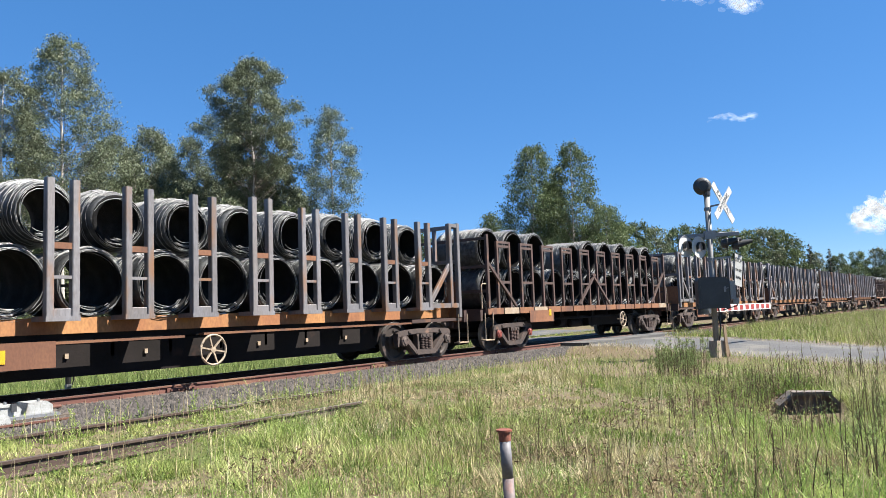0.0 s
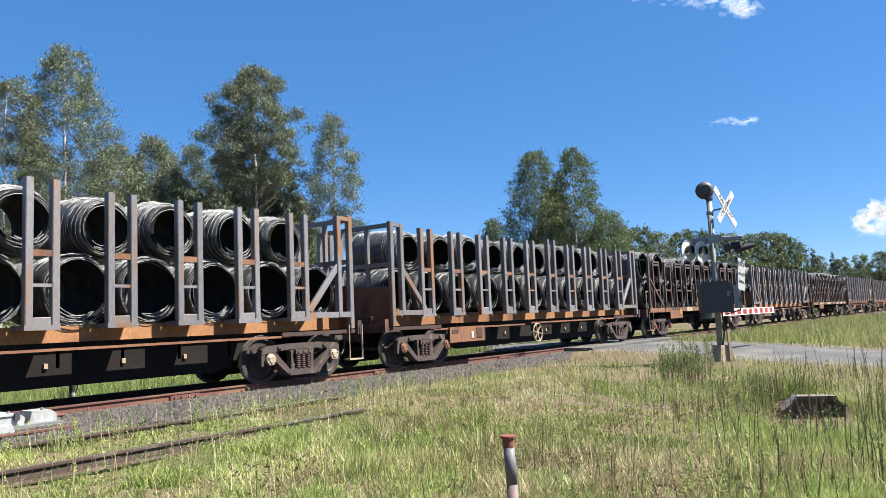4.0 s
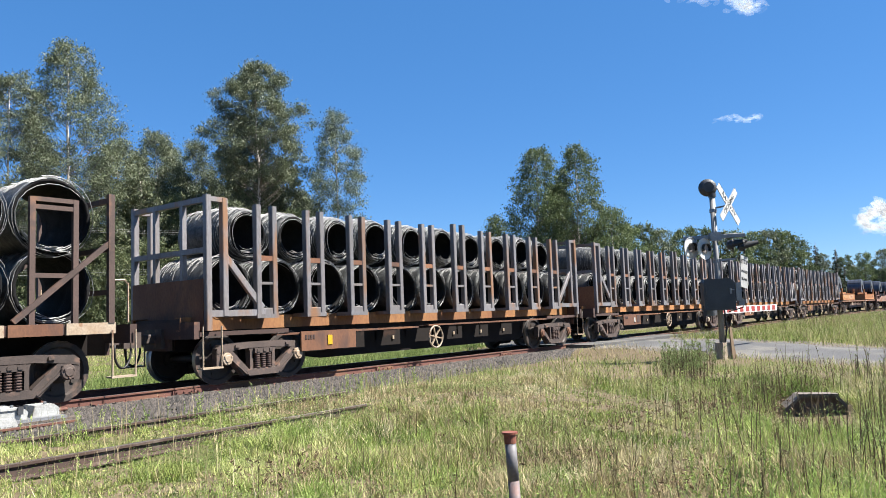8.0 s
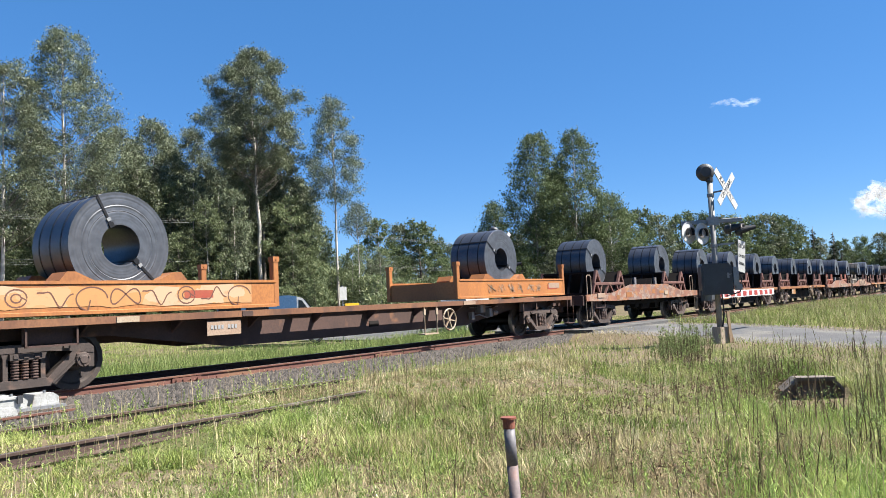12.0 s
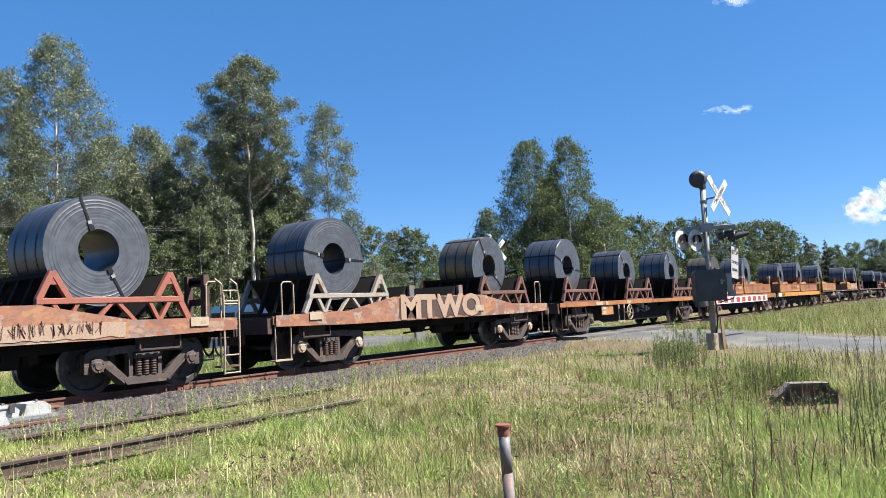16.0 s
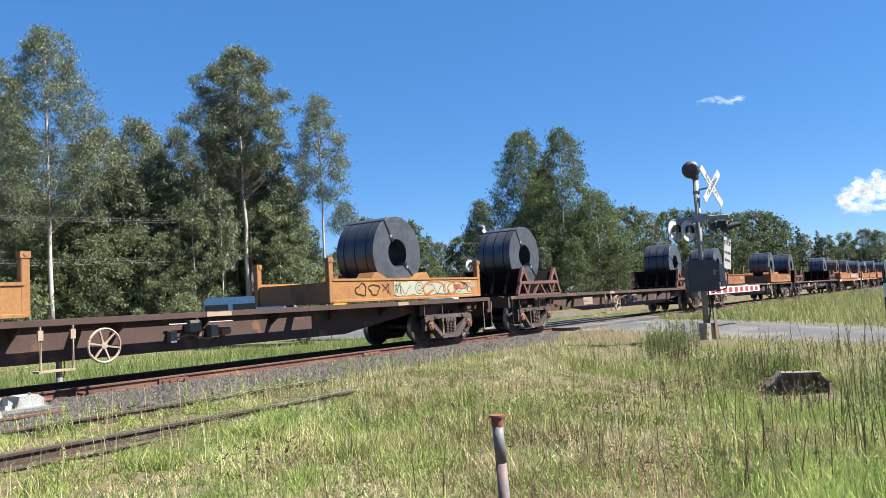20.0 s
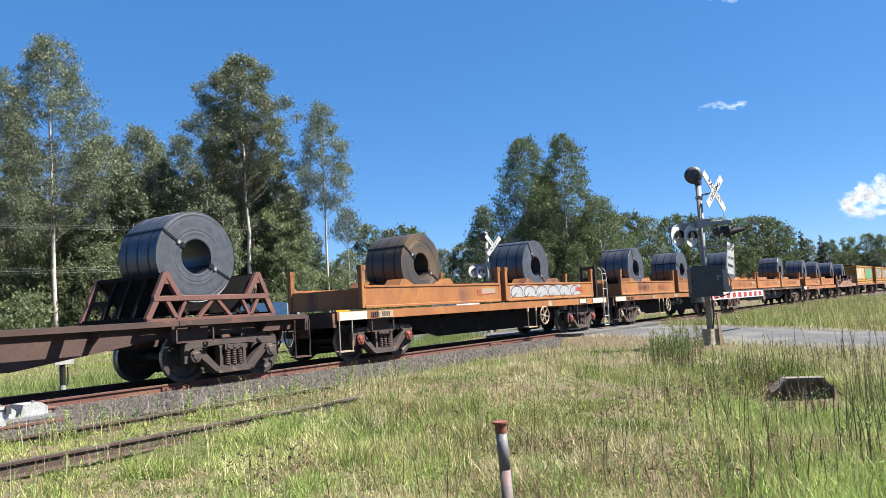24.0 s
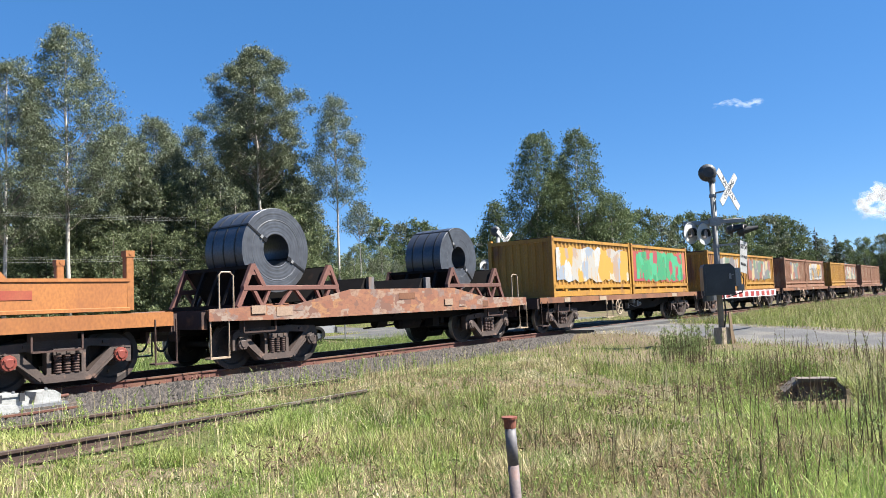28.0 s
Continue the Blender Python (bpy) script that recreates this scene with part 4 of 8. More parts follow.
def wire_coil_mesh(seed, r, r_in, length, tapered):
    rng = random.Random(seed)
    s = Shape()
    y0, y1 = -length / 2, length / 2

    def outer(y):
        """Radius of the bundle: the front turns of a tapered one are drawn in."""
        if not tapered:
            return r
        u = min(1.0, max(0.0, (y - y0) / 0.6))
        return r * (0.80 + 0.20 * u ** 0.7)
    prof = [(outer(y) - 0.03 + rng.uniform(-0.02, 0.02), y) for y in np.linspace(y0, y1, 11)]
    prof += [(max(0.2, outer(y) - (r - r_in)) + rng.uniform(-0.015, 0.015), y) for y in np.linspace(y1, y0, 11)]
    s.lathe(prof, 1, (0, 0, 0), 22, closed=True)
    base_faces, base_verts = len(s.f), len(s.v)
    # single turns of wire: a few whole ones at the mouth, many short arcs over the top, drooping ends in the mouth below
    def turn(y, rr, a0, a1, n, thick, drop=0.0, wave=0.012, fan=0.0):
        cx, ph, tilt = rng.uniform(-0.02, 0.02), rng.uniform(0, 6.28), rng.uniform(-0.07, 0.07)
        whole = a1 - a0 > 6.2
        pts = []
        for j in range(n):
            t = a0 + (a1 - a0) * j / (n if whole else n - 1)
            q = rr + wave * math.sin(3 * t + ph)
            pts.append((cx + q * math.cos(t), y + tilt * math.sin(t + ph) - fan * math.sin(math.pi * j / n), q * math.sin(t) - drop))
        s.tube(pts, thick, 3, closed=whole, caps=False)
    for k in range(4 if tapered else 3):
        turn(y0 + rng.uniform(-0.07, 0.03), outer(y0) - rng.uniform(0.0, 0.07), 0.0, 2 * math.pi, 20, 0.006, rng.uniform(0.0, 0.05))
    if tapered:
        for k in range(6):
            y = y0 + 0.6 * rng.random() ** 1.2
            turn(y, outer(y) - rng.uniform(0.0, 0.012), 0.0, 2 * math.pi, 20, 0.006)
    # arcs only over the top: the sunlit part put in as pale wire
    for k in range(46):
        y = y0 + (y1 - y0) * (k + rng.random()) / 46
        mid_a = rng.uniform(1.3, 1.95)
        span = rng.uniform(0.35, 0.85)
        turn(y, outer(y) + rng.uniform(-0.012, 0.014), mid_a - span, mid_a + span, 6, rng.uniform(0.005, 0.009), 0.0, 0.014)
    for k in range(10):
        mid_a = -1.57 + rng.uniform(-0.35, 0.35)
        span = rng.uniform(0.3, 0.75)
        turn(y0 - rng.uniform(-0.06, 0.03), outer(y0) - rng.uniform(0.02, 0.17), mid_a - span, mid_a + span, 7, rng.uniform(0.006, 0.011), 0.0, 0.02, rng.uniform(0.0, 0.03))
    me = bpy.data.meshes.new("wire_coil")
    me.from_pydata(s.v[:base_verts], [], s.f[:base_faces])
    # insides and ends take the shade-dark copy; outer faces are switched below
    me.materials.append(M["wire_shaded"])
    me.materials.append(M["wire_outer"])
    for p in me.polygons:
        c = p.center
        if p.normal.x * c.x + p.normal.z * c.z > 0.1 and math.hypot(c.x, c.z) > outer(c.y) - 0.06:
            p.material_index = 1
    me.shade_smooth()
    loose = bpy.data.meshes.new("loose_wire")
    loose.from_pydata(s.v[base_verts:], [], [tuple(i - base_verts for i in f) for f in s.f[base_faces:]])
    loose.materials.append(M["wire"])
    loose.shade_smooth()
    return me, loose


def wire_coil(x, z, r, start, seed, tapered=False):
    length = 1.56
    v = seed % 4
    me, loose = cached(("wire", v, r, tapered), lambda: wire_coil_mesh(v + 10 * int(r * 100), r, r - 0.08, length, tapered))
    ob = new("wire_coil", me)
    tagged(part("loose_wire", loose, "", ob), "loose turns of wire, pale as if sunlit over the top", kind="stuff")
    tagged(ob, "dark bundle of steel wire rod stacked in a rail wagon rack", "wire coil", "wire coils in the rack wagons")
    rng = random.Random(seed)
    MOVING.append((ob, start + x + rng.uniform(-0.04, 0.04), TRACK_Y + rng.uniform(-0.05, 0.05), RAIL + z + rng.uniform(-0.02, 0.02), rng.uniform(-14, 14)))


def steel_coil_meshes(r, width, r_in, key, mat):
    y0, y1 = -width / 2, width / 2
    rng = random.Random(str(key))
    s = Shape()
    rim = [(r, y1), (r, y0 + 0.004)]
    k = 19
    face = []
    for i in range(k + 1):
        q = r - 0.004 - (r - r_in) * i / k
        face.append((q, y0 + rng.choice((0.0, 0.0015, -0.002, 0.003, 0.0))))
        face.append((q - 0.012, y0 + rng.choice((0.0, 0.0015, 0.003))))
    prof = rim + face + [(r_in, y0 + 0.01), (r_in - 0.01, 0), (r_in, y1)] + [(q, y1 - rng.uniform(0, 0.006)) for q in np.linspace(r_in + 0.03, r - 0.02, 6)]
    s.lathe(prof, 1, (0, 0, 0), 48, closed=True)
    me = s.mesh("steel_coil", mat)
    me.materials.append(M["coil_rust"] if mat == "coil_rust" else M["coil_face"])
    for p in me.polygons:
        if abs(p.normal.y) > 0.6:
            p.material_index = 1
    soft_edges(me, 30)
    b = Shape()
    for y in (y0 + width * 0.2, y0 + width * 0.5, y0 + width * 0.8):
        b.lathe([(r + 0.001, y - 0.02), (r + 0.006, y - 0.018), (r + 0.006, y + 0.018), (r + 0.001, y + 0.02)], 1, (0, 0, 0), 48)
    band = b.mesh("band", "strap")
    e = Shape()
    d = 0.012
    e.prism([(-0.022, r_in - d), (0.022, r_in - d), (0.022, r + d), (-0.022, r + d)], 1, y0 - d, y0 - d + 0.006)
    e.box(-0.022, 0.022, y0 - d, y1 + d, r + 0.002, r + d)
    e.box(-0.022, 0.022, y0 - d, y1 + d, r_in - d, r_in - 0.002)
    e.box(-0.045, 0.045, y0 - d - 0.012, y0 - d + 0.01, r_in - 0.03, r_in + 0.06)
    strap = e.mesh("eye_strap", "strap")
    return me, band, strap


def steel_coil(s_x, r=0.89, width=1.2, z=2.46, mat="coil", angles=(35, -125), label="", seed=0):
    key = ("steel", r, width, mat)
    me, band, strap = cached(key, lambda: steel_coil_meshes(r, width, r * 0.40, key, mat))
    ob = new("steel_coil", me)
    tagged(ob, label or ("brown-rusted coil of sheet steel strapped through its eye" if mat == "coil_rust" else "large blue-grey coil of sheet steel with black straps"),
           "steel coil", "steel coils on the wagons")
    part("band", band, "", ob, "thin steel band")
    for a in angles:
        st = part("eye_strap", strap, "", ob, "black strap through the eye")
        st.rotation_euler = (0, radians(a), 0)
        part("buckle", cached(("buckle", r, width), lambda: Shape().box(-0.035, 0.035, -width / 2 - 0.026, -width / 2 - 0.013, r * 0.40 + 0.09, r * 0.40 + 0.15).mesh("buckle", "strap_grey")), "", st, "pale metal buckle")
    MOVING.append((ob, s_x, TRACK_Y + random.Random(seed).uniform(-0.03, 0.03), RAIL + z, None))
    return ob


def rack_wagon(s0, s1, seed):
    """Flat wagon with paired stakes for wire coils."""
    mid, half = (s0 + s1) / 2, (s1 - s0) / 2
    w = thing("rack_wagon", "rusty flat wagon with grey paired stakes holding wire coils", "rail wagon", "wagons of the train")
    MOVING.append((w, mid, TRACK_Y, RAIL, None))
    rng = random.Random(seed)
    zt = 1.26

    def sill():
        s = Shape()
        s.prism([(-0.81, zt), (-0.64, zt), (-0.64, zt - 0.02), (-0.76, zt - 0.02), (-0.76, zt - 0.23), (-0.67, zt - 0.23), (-0.67, zt - 0.26), (-0.81, zt - 0.26)], 0, -half - 0.25, half + 0.25)
        return s.mesh("side_sill", "rack_sill")
    for side in (0, 180):
        o = part("side_sill", cached(("rack_sill", round(half, 2)), sill), "", w, "orange rusted side sill")
        o.rotation_euler = (0, 0, radians(side))
    part("deck", cached(("rack_deck", round(half, 2)), lambda: Shape().box(-half - 0.2, half + 0.2, -0.75, 0.75, zt - 0.1, zt - 0.03).mesh("deck", "rust_brown")), "", w)

    def belly():
        s = Shape()
        b = 4.4
        out = [(-b - 0.7, 0.86), (-b, 0.36), (-b + 0.4, 0.30), (b - 0.4, 0.30), (b, 0.36), (b + 0.7, 0.86)]
        for y in (-0.7, 0.66):
            s.prism(out, 1, y, y + 0.04)
        s.box(-half, half, -0.25, 0.25, 0.62, zt - 0.1)
        for i in range(9):
            x = -4.4 + i * 1.1
            s.box(x - 0.03, x + 0.03, -0.7, 0.7, 0.6, zt - 0.1)
        s.box(-half, half, -0.74, -0.70, 0.88, zt - 0.1).box(-half, half, 0.70, 0.74, 0.88, zt - 0.1)
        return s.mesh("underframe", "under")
    part("underframe", cached(("rack_belly", round(half, 2)), belly), "", w, "grimy underframe, darkened for the shade below the deck")
    fl = cached("rack_flange", lambda: Shape().box(-5.6, -1.1, -1.14, -0.98, 0.845, 0.885).box(-0.7, 5.6, -1.14, -0.98, 0.875, 0.915).box(-5.6, 5.6, 0.98, 1.14, 0.845, 0.885).mesh("flange", "rust_orange"))
    part("flange", fl, "", w, "thin rust-red flange")
    for x in (-3.0, -1.6, 0.9, 2.2, 3.4):
        part("lug", cached("rack_lug", lambda: Shape().box(-0.03, 0.03, -0.02, 0.02, -0.04, 0.04).mesh("lug", "cream")), "", w, at=(x, -0.72, 0.64))
    pl = part("panel", cached("rack_panel", lambda: Shape().box(-5.0, -3.4, -1.2, -1.16, 0.5, 0.9).mesh("panel", "rust_orange")), "", w, "rusted equipment panel")
    code_bars(w, -4.9, 0.78, 5, "rust_brown", -1.206, 0.09)
    if seed % 3 == 0:
        small_plate(w, -4.2, 0.7, 0.13, 0.2, "reflector_yellow", -1.21, "marker", "yellow marker")
    else:
        small_plate(w, -3.65, 0.72, 0.26, 0.26, "rust_brown", -1.21)
        small_plate(w, -4.0, 0.68, 0.1, 0.18, "pale", -1.212)
    hand_wheel(w, -0.6, 0.6)

    # stakes
    def ladder(tall=0.0, mat="stake_grey"):
        s = Shape()
        top = 3.42 + tall
        for x in (-0.2, 0.2):
            s.bar((x, 0, zt - 0.02), (x, 0, top), 0.12, 0.13, 0.012)
        s.bar((-0.2, 0, 1.33), (0.2, 0, 1.33), 0.08, 0.13, 0.01)
        s.box(-0.27, 0.27, -0.07, 0.386, zt - 0.06, zt + 0.02)
        return s.mesh("stake_frame", mat)

    def cross(mat):
        s = Shape()
        s.box(-0.14, 0.14, -0.05, 0.03, 2.32, 2.42).box(-0.24, -0.2, -0.06, 0.05, 2.33, 2.41).box(0.2, 0.24, -0.06, 0.05, 2.33, 2.41)
        return s.mesh("stake_bar", mat)
    thin = cached("rack_thin", lambda: Shape().bar((-0.14, 0, 1.88), (0.14, 0, 1.88), 0.09, 0.05).mesh("stake_rung", "stake_grey"))
    for i in range(10):
        x = -5.9 + 1.29 * i + (0.05 if i > 4 else 0)
        for side in (-1, 1):
            tall = 0.1 if i == 5 else 0.0
            l = part("stake_frame", cached(("ladder", tall), lambda: ladder(tall)), "", w, at=(x, side * 1.2, 0))
            if side > 0:
                l.rotation_euler = (0, 0, math.pi)
            part("stake_bar", cached("rack_cross", lambda: cross("rust_orange")), "", l, "rusty cross bar")
            part("stake_rung", thin, "", l)

    def end_frame():
        s = Shape()
        for y in (-1.2, 1.2):
            s.bar((-half + 0.06, y, 1.0), (-half + 0.06, y, 3.5), 0.12, 0.12, 0.012)
            s.bar((-half + 0.42, y, zt), (-half + 0.42, y, 3.46), 0.12, 0.13, 0.012)
            s.bar((-half + 0.01, y, 3.43), (-half + 0.47, y, 3.43), 0.105, 0.09)
            s.bar((-half + 0.1, y, 1.31), (-half + 1.35, y, 1.31), 0.10, 0.12)
            s.bar((-half + 0.40, y, 2.42), (-half + 1.3, y, 1.4), 0.08, 0.13, 0.01)
        for z in (3.42, 2.48):
            s.bar((-half + 0.06, -1.2, z), (-half + 0.06, 1.2, z), 0.1, 0.1)
        for y in (-0.45, 0.45):
            s.bar((-half + 0.06, y, 1.0), (-half + 0.06, y, 3.42), 0.09, 0.09)
        return s.mesh("end_frame", "stake_grey")
    for a in (0, 180):
        o = part("end_frame", cached(("end_frame", round(half, 2)), end_frame), "", w, "braced end frame with rust streaks")
        o.rotation_euler = (0, 0, radians(a))
        part("end_plate", cached(("end_plate", round(half, 2)), lambda: Shape().box(-half - 0.02, -half + 0.005, -1.16, 1.16, 1.0, 1.95).mesh("end_plate", "rust_orange")), "", o, "rust-red end plate")
    for bx in (-half + 1.4, half - 1.4):
        bogie(w, bx, mid, rng.choice(("bogie", "bogie", "rust_orange", "cream")))
    end_gear(w, half + 0.25, 1.2, "" if seed % 3 == 1 else "cream")
    for x in (-half + 0.9, half - 0.9):
        part("draw_plate", cached("drawplate", lambda: Shape().box(-1.1, 1.1, -1.16, -1.1, 0.9, 0.98).mesh("draw_plate", "rust_brown")), "", w, at=(x, 0, 0))
    cols = 11
    for c in range(cols):
        x = -half + 0.72 + (2 * half - 1.44) * c / (cols - 1)
        for lv in (0, 1):
            if lv and c == cols - 1:
                continue
            wire_coil(x + (0.52 if lv else 0), zt + 0.57 + lv * 1.06 + rng.uniform(-0.02, 0.05) * lv, 0.59, mid, seed * 40 + c * 2 + lv, bool(lv))
    return w


def frame_wagon(s0, s1, seed):
    """Older flat wagon with angle-iron frames and larger wire coils."""
    mid, half = (s0 + s1) / 2, (s1 - s0) / 2
    w = thing("frame_wagon", "dark rusty wagon with angle-iron frames holding wire coils", "rail wagon", "wagons of the train")
    MOVING.append((w, mid, TRACK_Y, RAIL, None))
    rng = random.Random(seed)
    zt = 1.2
    part("deck", cached(("frame_deck", round(half, 2)), lambda: Shape().box(-half, half, -1.2, 1.2, zt - 0.16, zt).mesh("deck", "rust_brown")), "", w)
    n = 16
    for i in range(n):
        x = -half + (i + 0.5) * 2 * half / n
        mat = rng.choice(("rust_orange", "rust_orange", "rust_brown", "cream"))
        me = cached(("frame_plank", mat, round(half, 1)), lambda: Shape().box(-half / n * 0.93, half / n * 0.93, -1.235, -1.2, zt - 0.17, zt + 0.01).mesh("side_plate", mat))
        part("side_plate", me, "", w, at=(x, 0, 0))

    def belly():
        s = Shape()
        s.box(-half, half, -0.28, 0.28, 0.66, zt - 0.16)
        out = [(-4.6, 1.02), (-3.4, 0.48), (3.4, 0.48), (4.6, 1.02)]
        for y in (-0.62, 0.58):
            s.prism(out, 1, y, y + 0.04)
        for i in range(7):
            x = -3.6 + i * 1.2
            s.box(x - 0.03, x + 0.03, -1.1, 1.1, 0.86, zt - 0.16)
        s.tube([(-5, -1.0, 0.8), (5, -1.0, 0.8)], 0.03, 6)
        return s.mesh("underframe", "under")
    part("underframe", cached(("frame_belly", round(half, 2)), belly), "", w, "grimy underframe, darkened for the shade below the deck")
    brake_kit(w, -0.6)
    hand_wheel(w, 2.2, 0.66)
    small_plate(w, -3.9, 0.92, 1.5, 0.36, "rust_orange", -1.25, "panel", "rusted panel")
    if seed == 32:
        small_plate(w, 2.7, 0.9, 1.4, 0.34, "pale", -1.26, "panel", "white code panel")
        code_bars(w, 2.5, 0.95, 4, "black", -1.27)
        part("upright_panel", Shape().box(-0.37, 0.37, -0.02, 0.02, 0.0, 0.6), "rust_orange", w, "rusted upright panel", at=(3.22, -1.23, zt + 0.02))
        small_plate(w, 3.86, zt + 0.02, 0.12, 0.18, "reflector_yellow", -1.262, "marker", "yellow marker")
    small_plate(w, -3.4, 1.02, 0.14, 0.2, "reflector_yellow", -1.262, "marker", "yellow marker")

    def frame_shape():
        s = Shape()
        for x in (-0.33, 0.33):
            s.bar((x, 0, zt), (x, 0, 3.15), 0.085, 0.07)
        for z in (3.12, 3.0, 1.95):
            s.bar((-0.33, 0, z), (0.33, 0, z), 0.06, 0.07)
        return s.mesh("side_frame", "stake_rust")
    for i in range(10):
        x = -half + 1.0 + i * (2 * half - 2.0) / 9
        for side in (-1, 1):
            part("side_frame", cached("side_frame", frame_shape), "", w, at=(x, side * 1.18, 0))

    def brace():
        s = Shape()
        for y in (-1.21, 1.21):
            s.bar((-half + 0.1, y, zt), (-half + 0.1, y, 3.3), 0.1, 0.08)
            s.bar((-half + 0.12, y, 2.5), (-half + 1.6, y, zt + 0.05), 0.06, 0.08)
        for z in (3.2, 2.4, 1.7):
            s.bar((-half + 0.1, -1.2, z), (-half + 0.1, 1.2, z), 0.08, 0.08)
        return s.mesh("end_frame", "stake_rust")
    for a in (0, 180):
        o = part("end_frame", cached(("frame_end", round(half, 2)), brace), "", w)
        o.rotation_euler = (0, 0, radians(a))
        for y in (-1.21, 1.21):
            part("diagonal_brace", cached(("frame_brace", y), lambda: Shape().bar((0.1, y, 2.3), (-1.2, y, zt + 0.05), 0.07, 0.08).mesh("diagonal_brace", "stake_rust")), "", o)
    for bx in (-half + 1.6, half - 1.6):
        bogie(w, bx, mid, rng.choice(("cream", "bogie", "red_cap")))
    end_gear(w, half + 0.35, zt, "cream", True)
    cols = 10
    for c in range(cols):
        x = -half + 0.85 + (2 * half - 1.7) * c / (cols - 1)
        for lv in (0, 1):
            low = lv and (c + seed) % 10 in (4, 5)
            if low and rng.random() < 0.5:
                continue
            wire_coil(x, zt + 0.6 + lv * (1.14 if not low else 0.98), 0.64, mid, seed * 40 + c * 2 + lv)
    return w


def fish_underframe(half, zt, depth=0.45, reach=0.66):
    """Side girders that deepen between the bogies, with gussets."""
    s = Shape()
    b = half * reach
    for y in (-0.86, 0.80):
        s.prism([(-half, zt - 0.06), (-half, zt - 0.3), (-b, zt - 0.32), (-b * 0.62, zt - 0.12 - depth), (b * 0.62, zt - 0.12 - depth), (b, zt - 0.32), (half, zt - 0.3), (half, zt - 0.06)], 1, y, y + 0.05)
    n = int(half * 1.1)
    for i in range(n + 1):
        x = -half * 0.9 + 1.8 * half * i / n
        s.prism([(-1.2, zt - 0.06), (-1.2, zt - 0.12), (-0.86, zt - 0.34), (-0.86, zt - 0.06)], 0, x - 0.02, x + 0.02)
    s.box(-half, half, -0.22, 0.22, 0.66, zt - 0.08)
    return s


def fittings(w, wx, zt):
    part("ladder_step", cached("ladder_step", ladder_step), "", w, "cream bent-tube side step", at=(wx - 1.0, -1.25, zt - 0.06))
    part("valve_gear", cached("valve_gear", valve_gear), "", w, "pale pipes and valves of the brake", at=(wx + 1.9, -0.95, zt - 0.3))


def flat_base(kind, s0, s1, seed, label, zt=1.12, skin="deck_orange", side=0.16, solid=True, cap=None, depth=0.45):
    mid, half = (s0 + s1) / 2, (s1 - s0) / 2
    w = thing(kind, label, "rail wagon", "wagons of the train")
    MOVING.append((w, mid, TRACK_Y, RAIL, None))
    rng = random.Random(seed)
    # solid decks: the shade beneath is put into the girder colour
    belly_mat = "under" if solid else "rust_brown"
    tag = (kind, round(half, 2), zt, skin, side, solid)
    if solid:
        part("deck", cached(("deck",) + tag, lambda: Shape().box(-half, half, -1.2, 1.2, zt - 0.06, zt).mesh("deck", "rust_brown")), "", w, "rusted steel deck")
    else:
        def skel():
            s = Shape()
            for y in (-0.86, 0.8):
                s.box(-half, half, y - 0.1, y + 0.16, zt - 0.06, zt)
            for i in range(9):
                x = -half + 0.2 + (2 * half - 0.4) * i / 8
                s.box(x - 0.09, x + 0.09, -1.2, 1.2, zt - 0.07, zt + 0.005)
            return s.mesh("deck", "rust_brown")
        part("deck", cached(("skel",) + tag, skel), "", w, "open rusted steel deck")
    for a in (0, 180):
        o = part("side_sill", cached(("sill",) + tag, lambda: Shape().prism([(-1.27, zt), (-1.18, zt + 0.004), (-1.18, zt - side), (-1.27, zt - side + 0.004)], 0, -half, half).mesh("side_sill", skin)), "", w)
        o.rotation_euler = (0, 0, radians(a))
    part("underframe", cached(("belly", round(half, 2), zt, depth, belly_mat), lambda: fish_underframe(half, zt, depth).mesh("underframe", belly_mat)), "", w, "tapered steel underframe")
    cap = cap or rng.choice(("bogie", "bogie", "cream", "rust_orange"))
    for bx in (-half + 1.75, half - 1.75):
        bogie(w, bx, mid, cap)
    end_gear(w, half + 0.1, zt, "cream" if seed % 2 else "rust_brown")
    brake_kit(w, half * 0.15)
    wx = {2: 2.65, 11: -2.13, 17: -1.95}.get(seed, half * (0.32 if seed % 2 else -0.2))
    if seed not in (3, 6, 7, 9, 10, 19):
        hand_wheel(w, wx, 0.66, mat="cream")
        fittings(w, wx, zt)
    for i, x in enumerate((-half * 0.78, half * 0.72)):
        part("bracket_box", cached("bracket_box", bracket_box), "", w, "open rusty bracket", at=(x, -1.2, zt - side))
    for i in range(3):
        x = rng.uniform(-half * 0.8, half * 0.8)
        small_plate(w, x, zt - side / 2, rng.choice((0.25, 0.4, 0.55)), side * 0.8, rng.choice(("cream", "spray_cream", "rust_brown")), -1.277)
    if not solid:
        small_plate(w, -half * 0.45, zt - 0.3, 0.75, 0.26, "spray_cream", -1.22, "panel", "faded code panel")
        code_bars(w, -half * 0.45 - 0.3, zt - 0.28, 8, "spray_grey", -1.232, 0.07)
    return w, mid, half, rng


def ladder_step():
    s = Shape()
    s.tube([(0, 0, 0), (0, 0, -0.72), (0.5, 0, -0.72), (0.5, 0, 0)], 0.02, 6)
    s.box(-0.03, 0.53, -0.02, 0.18, -0.74, -0.71).box(-0.04, 0.04, -0.02, 0.02, -0.25, -0.1).box(0.46, 0.54, -0.02, 0.02, -0.25, -0.1)
    return s.mesh("ladder_step", "cream")


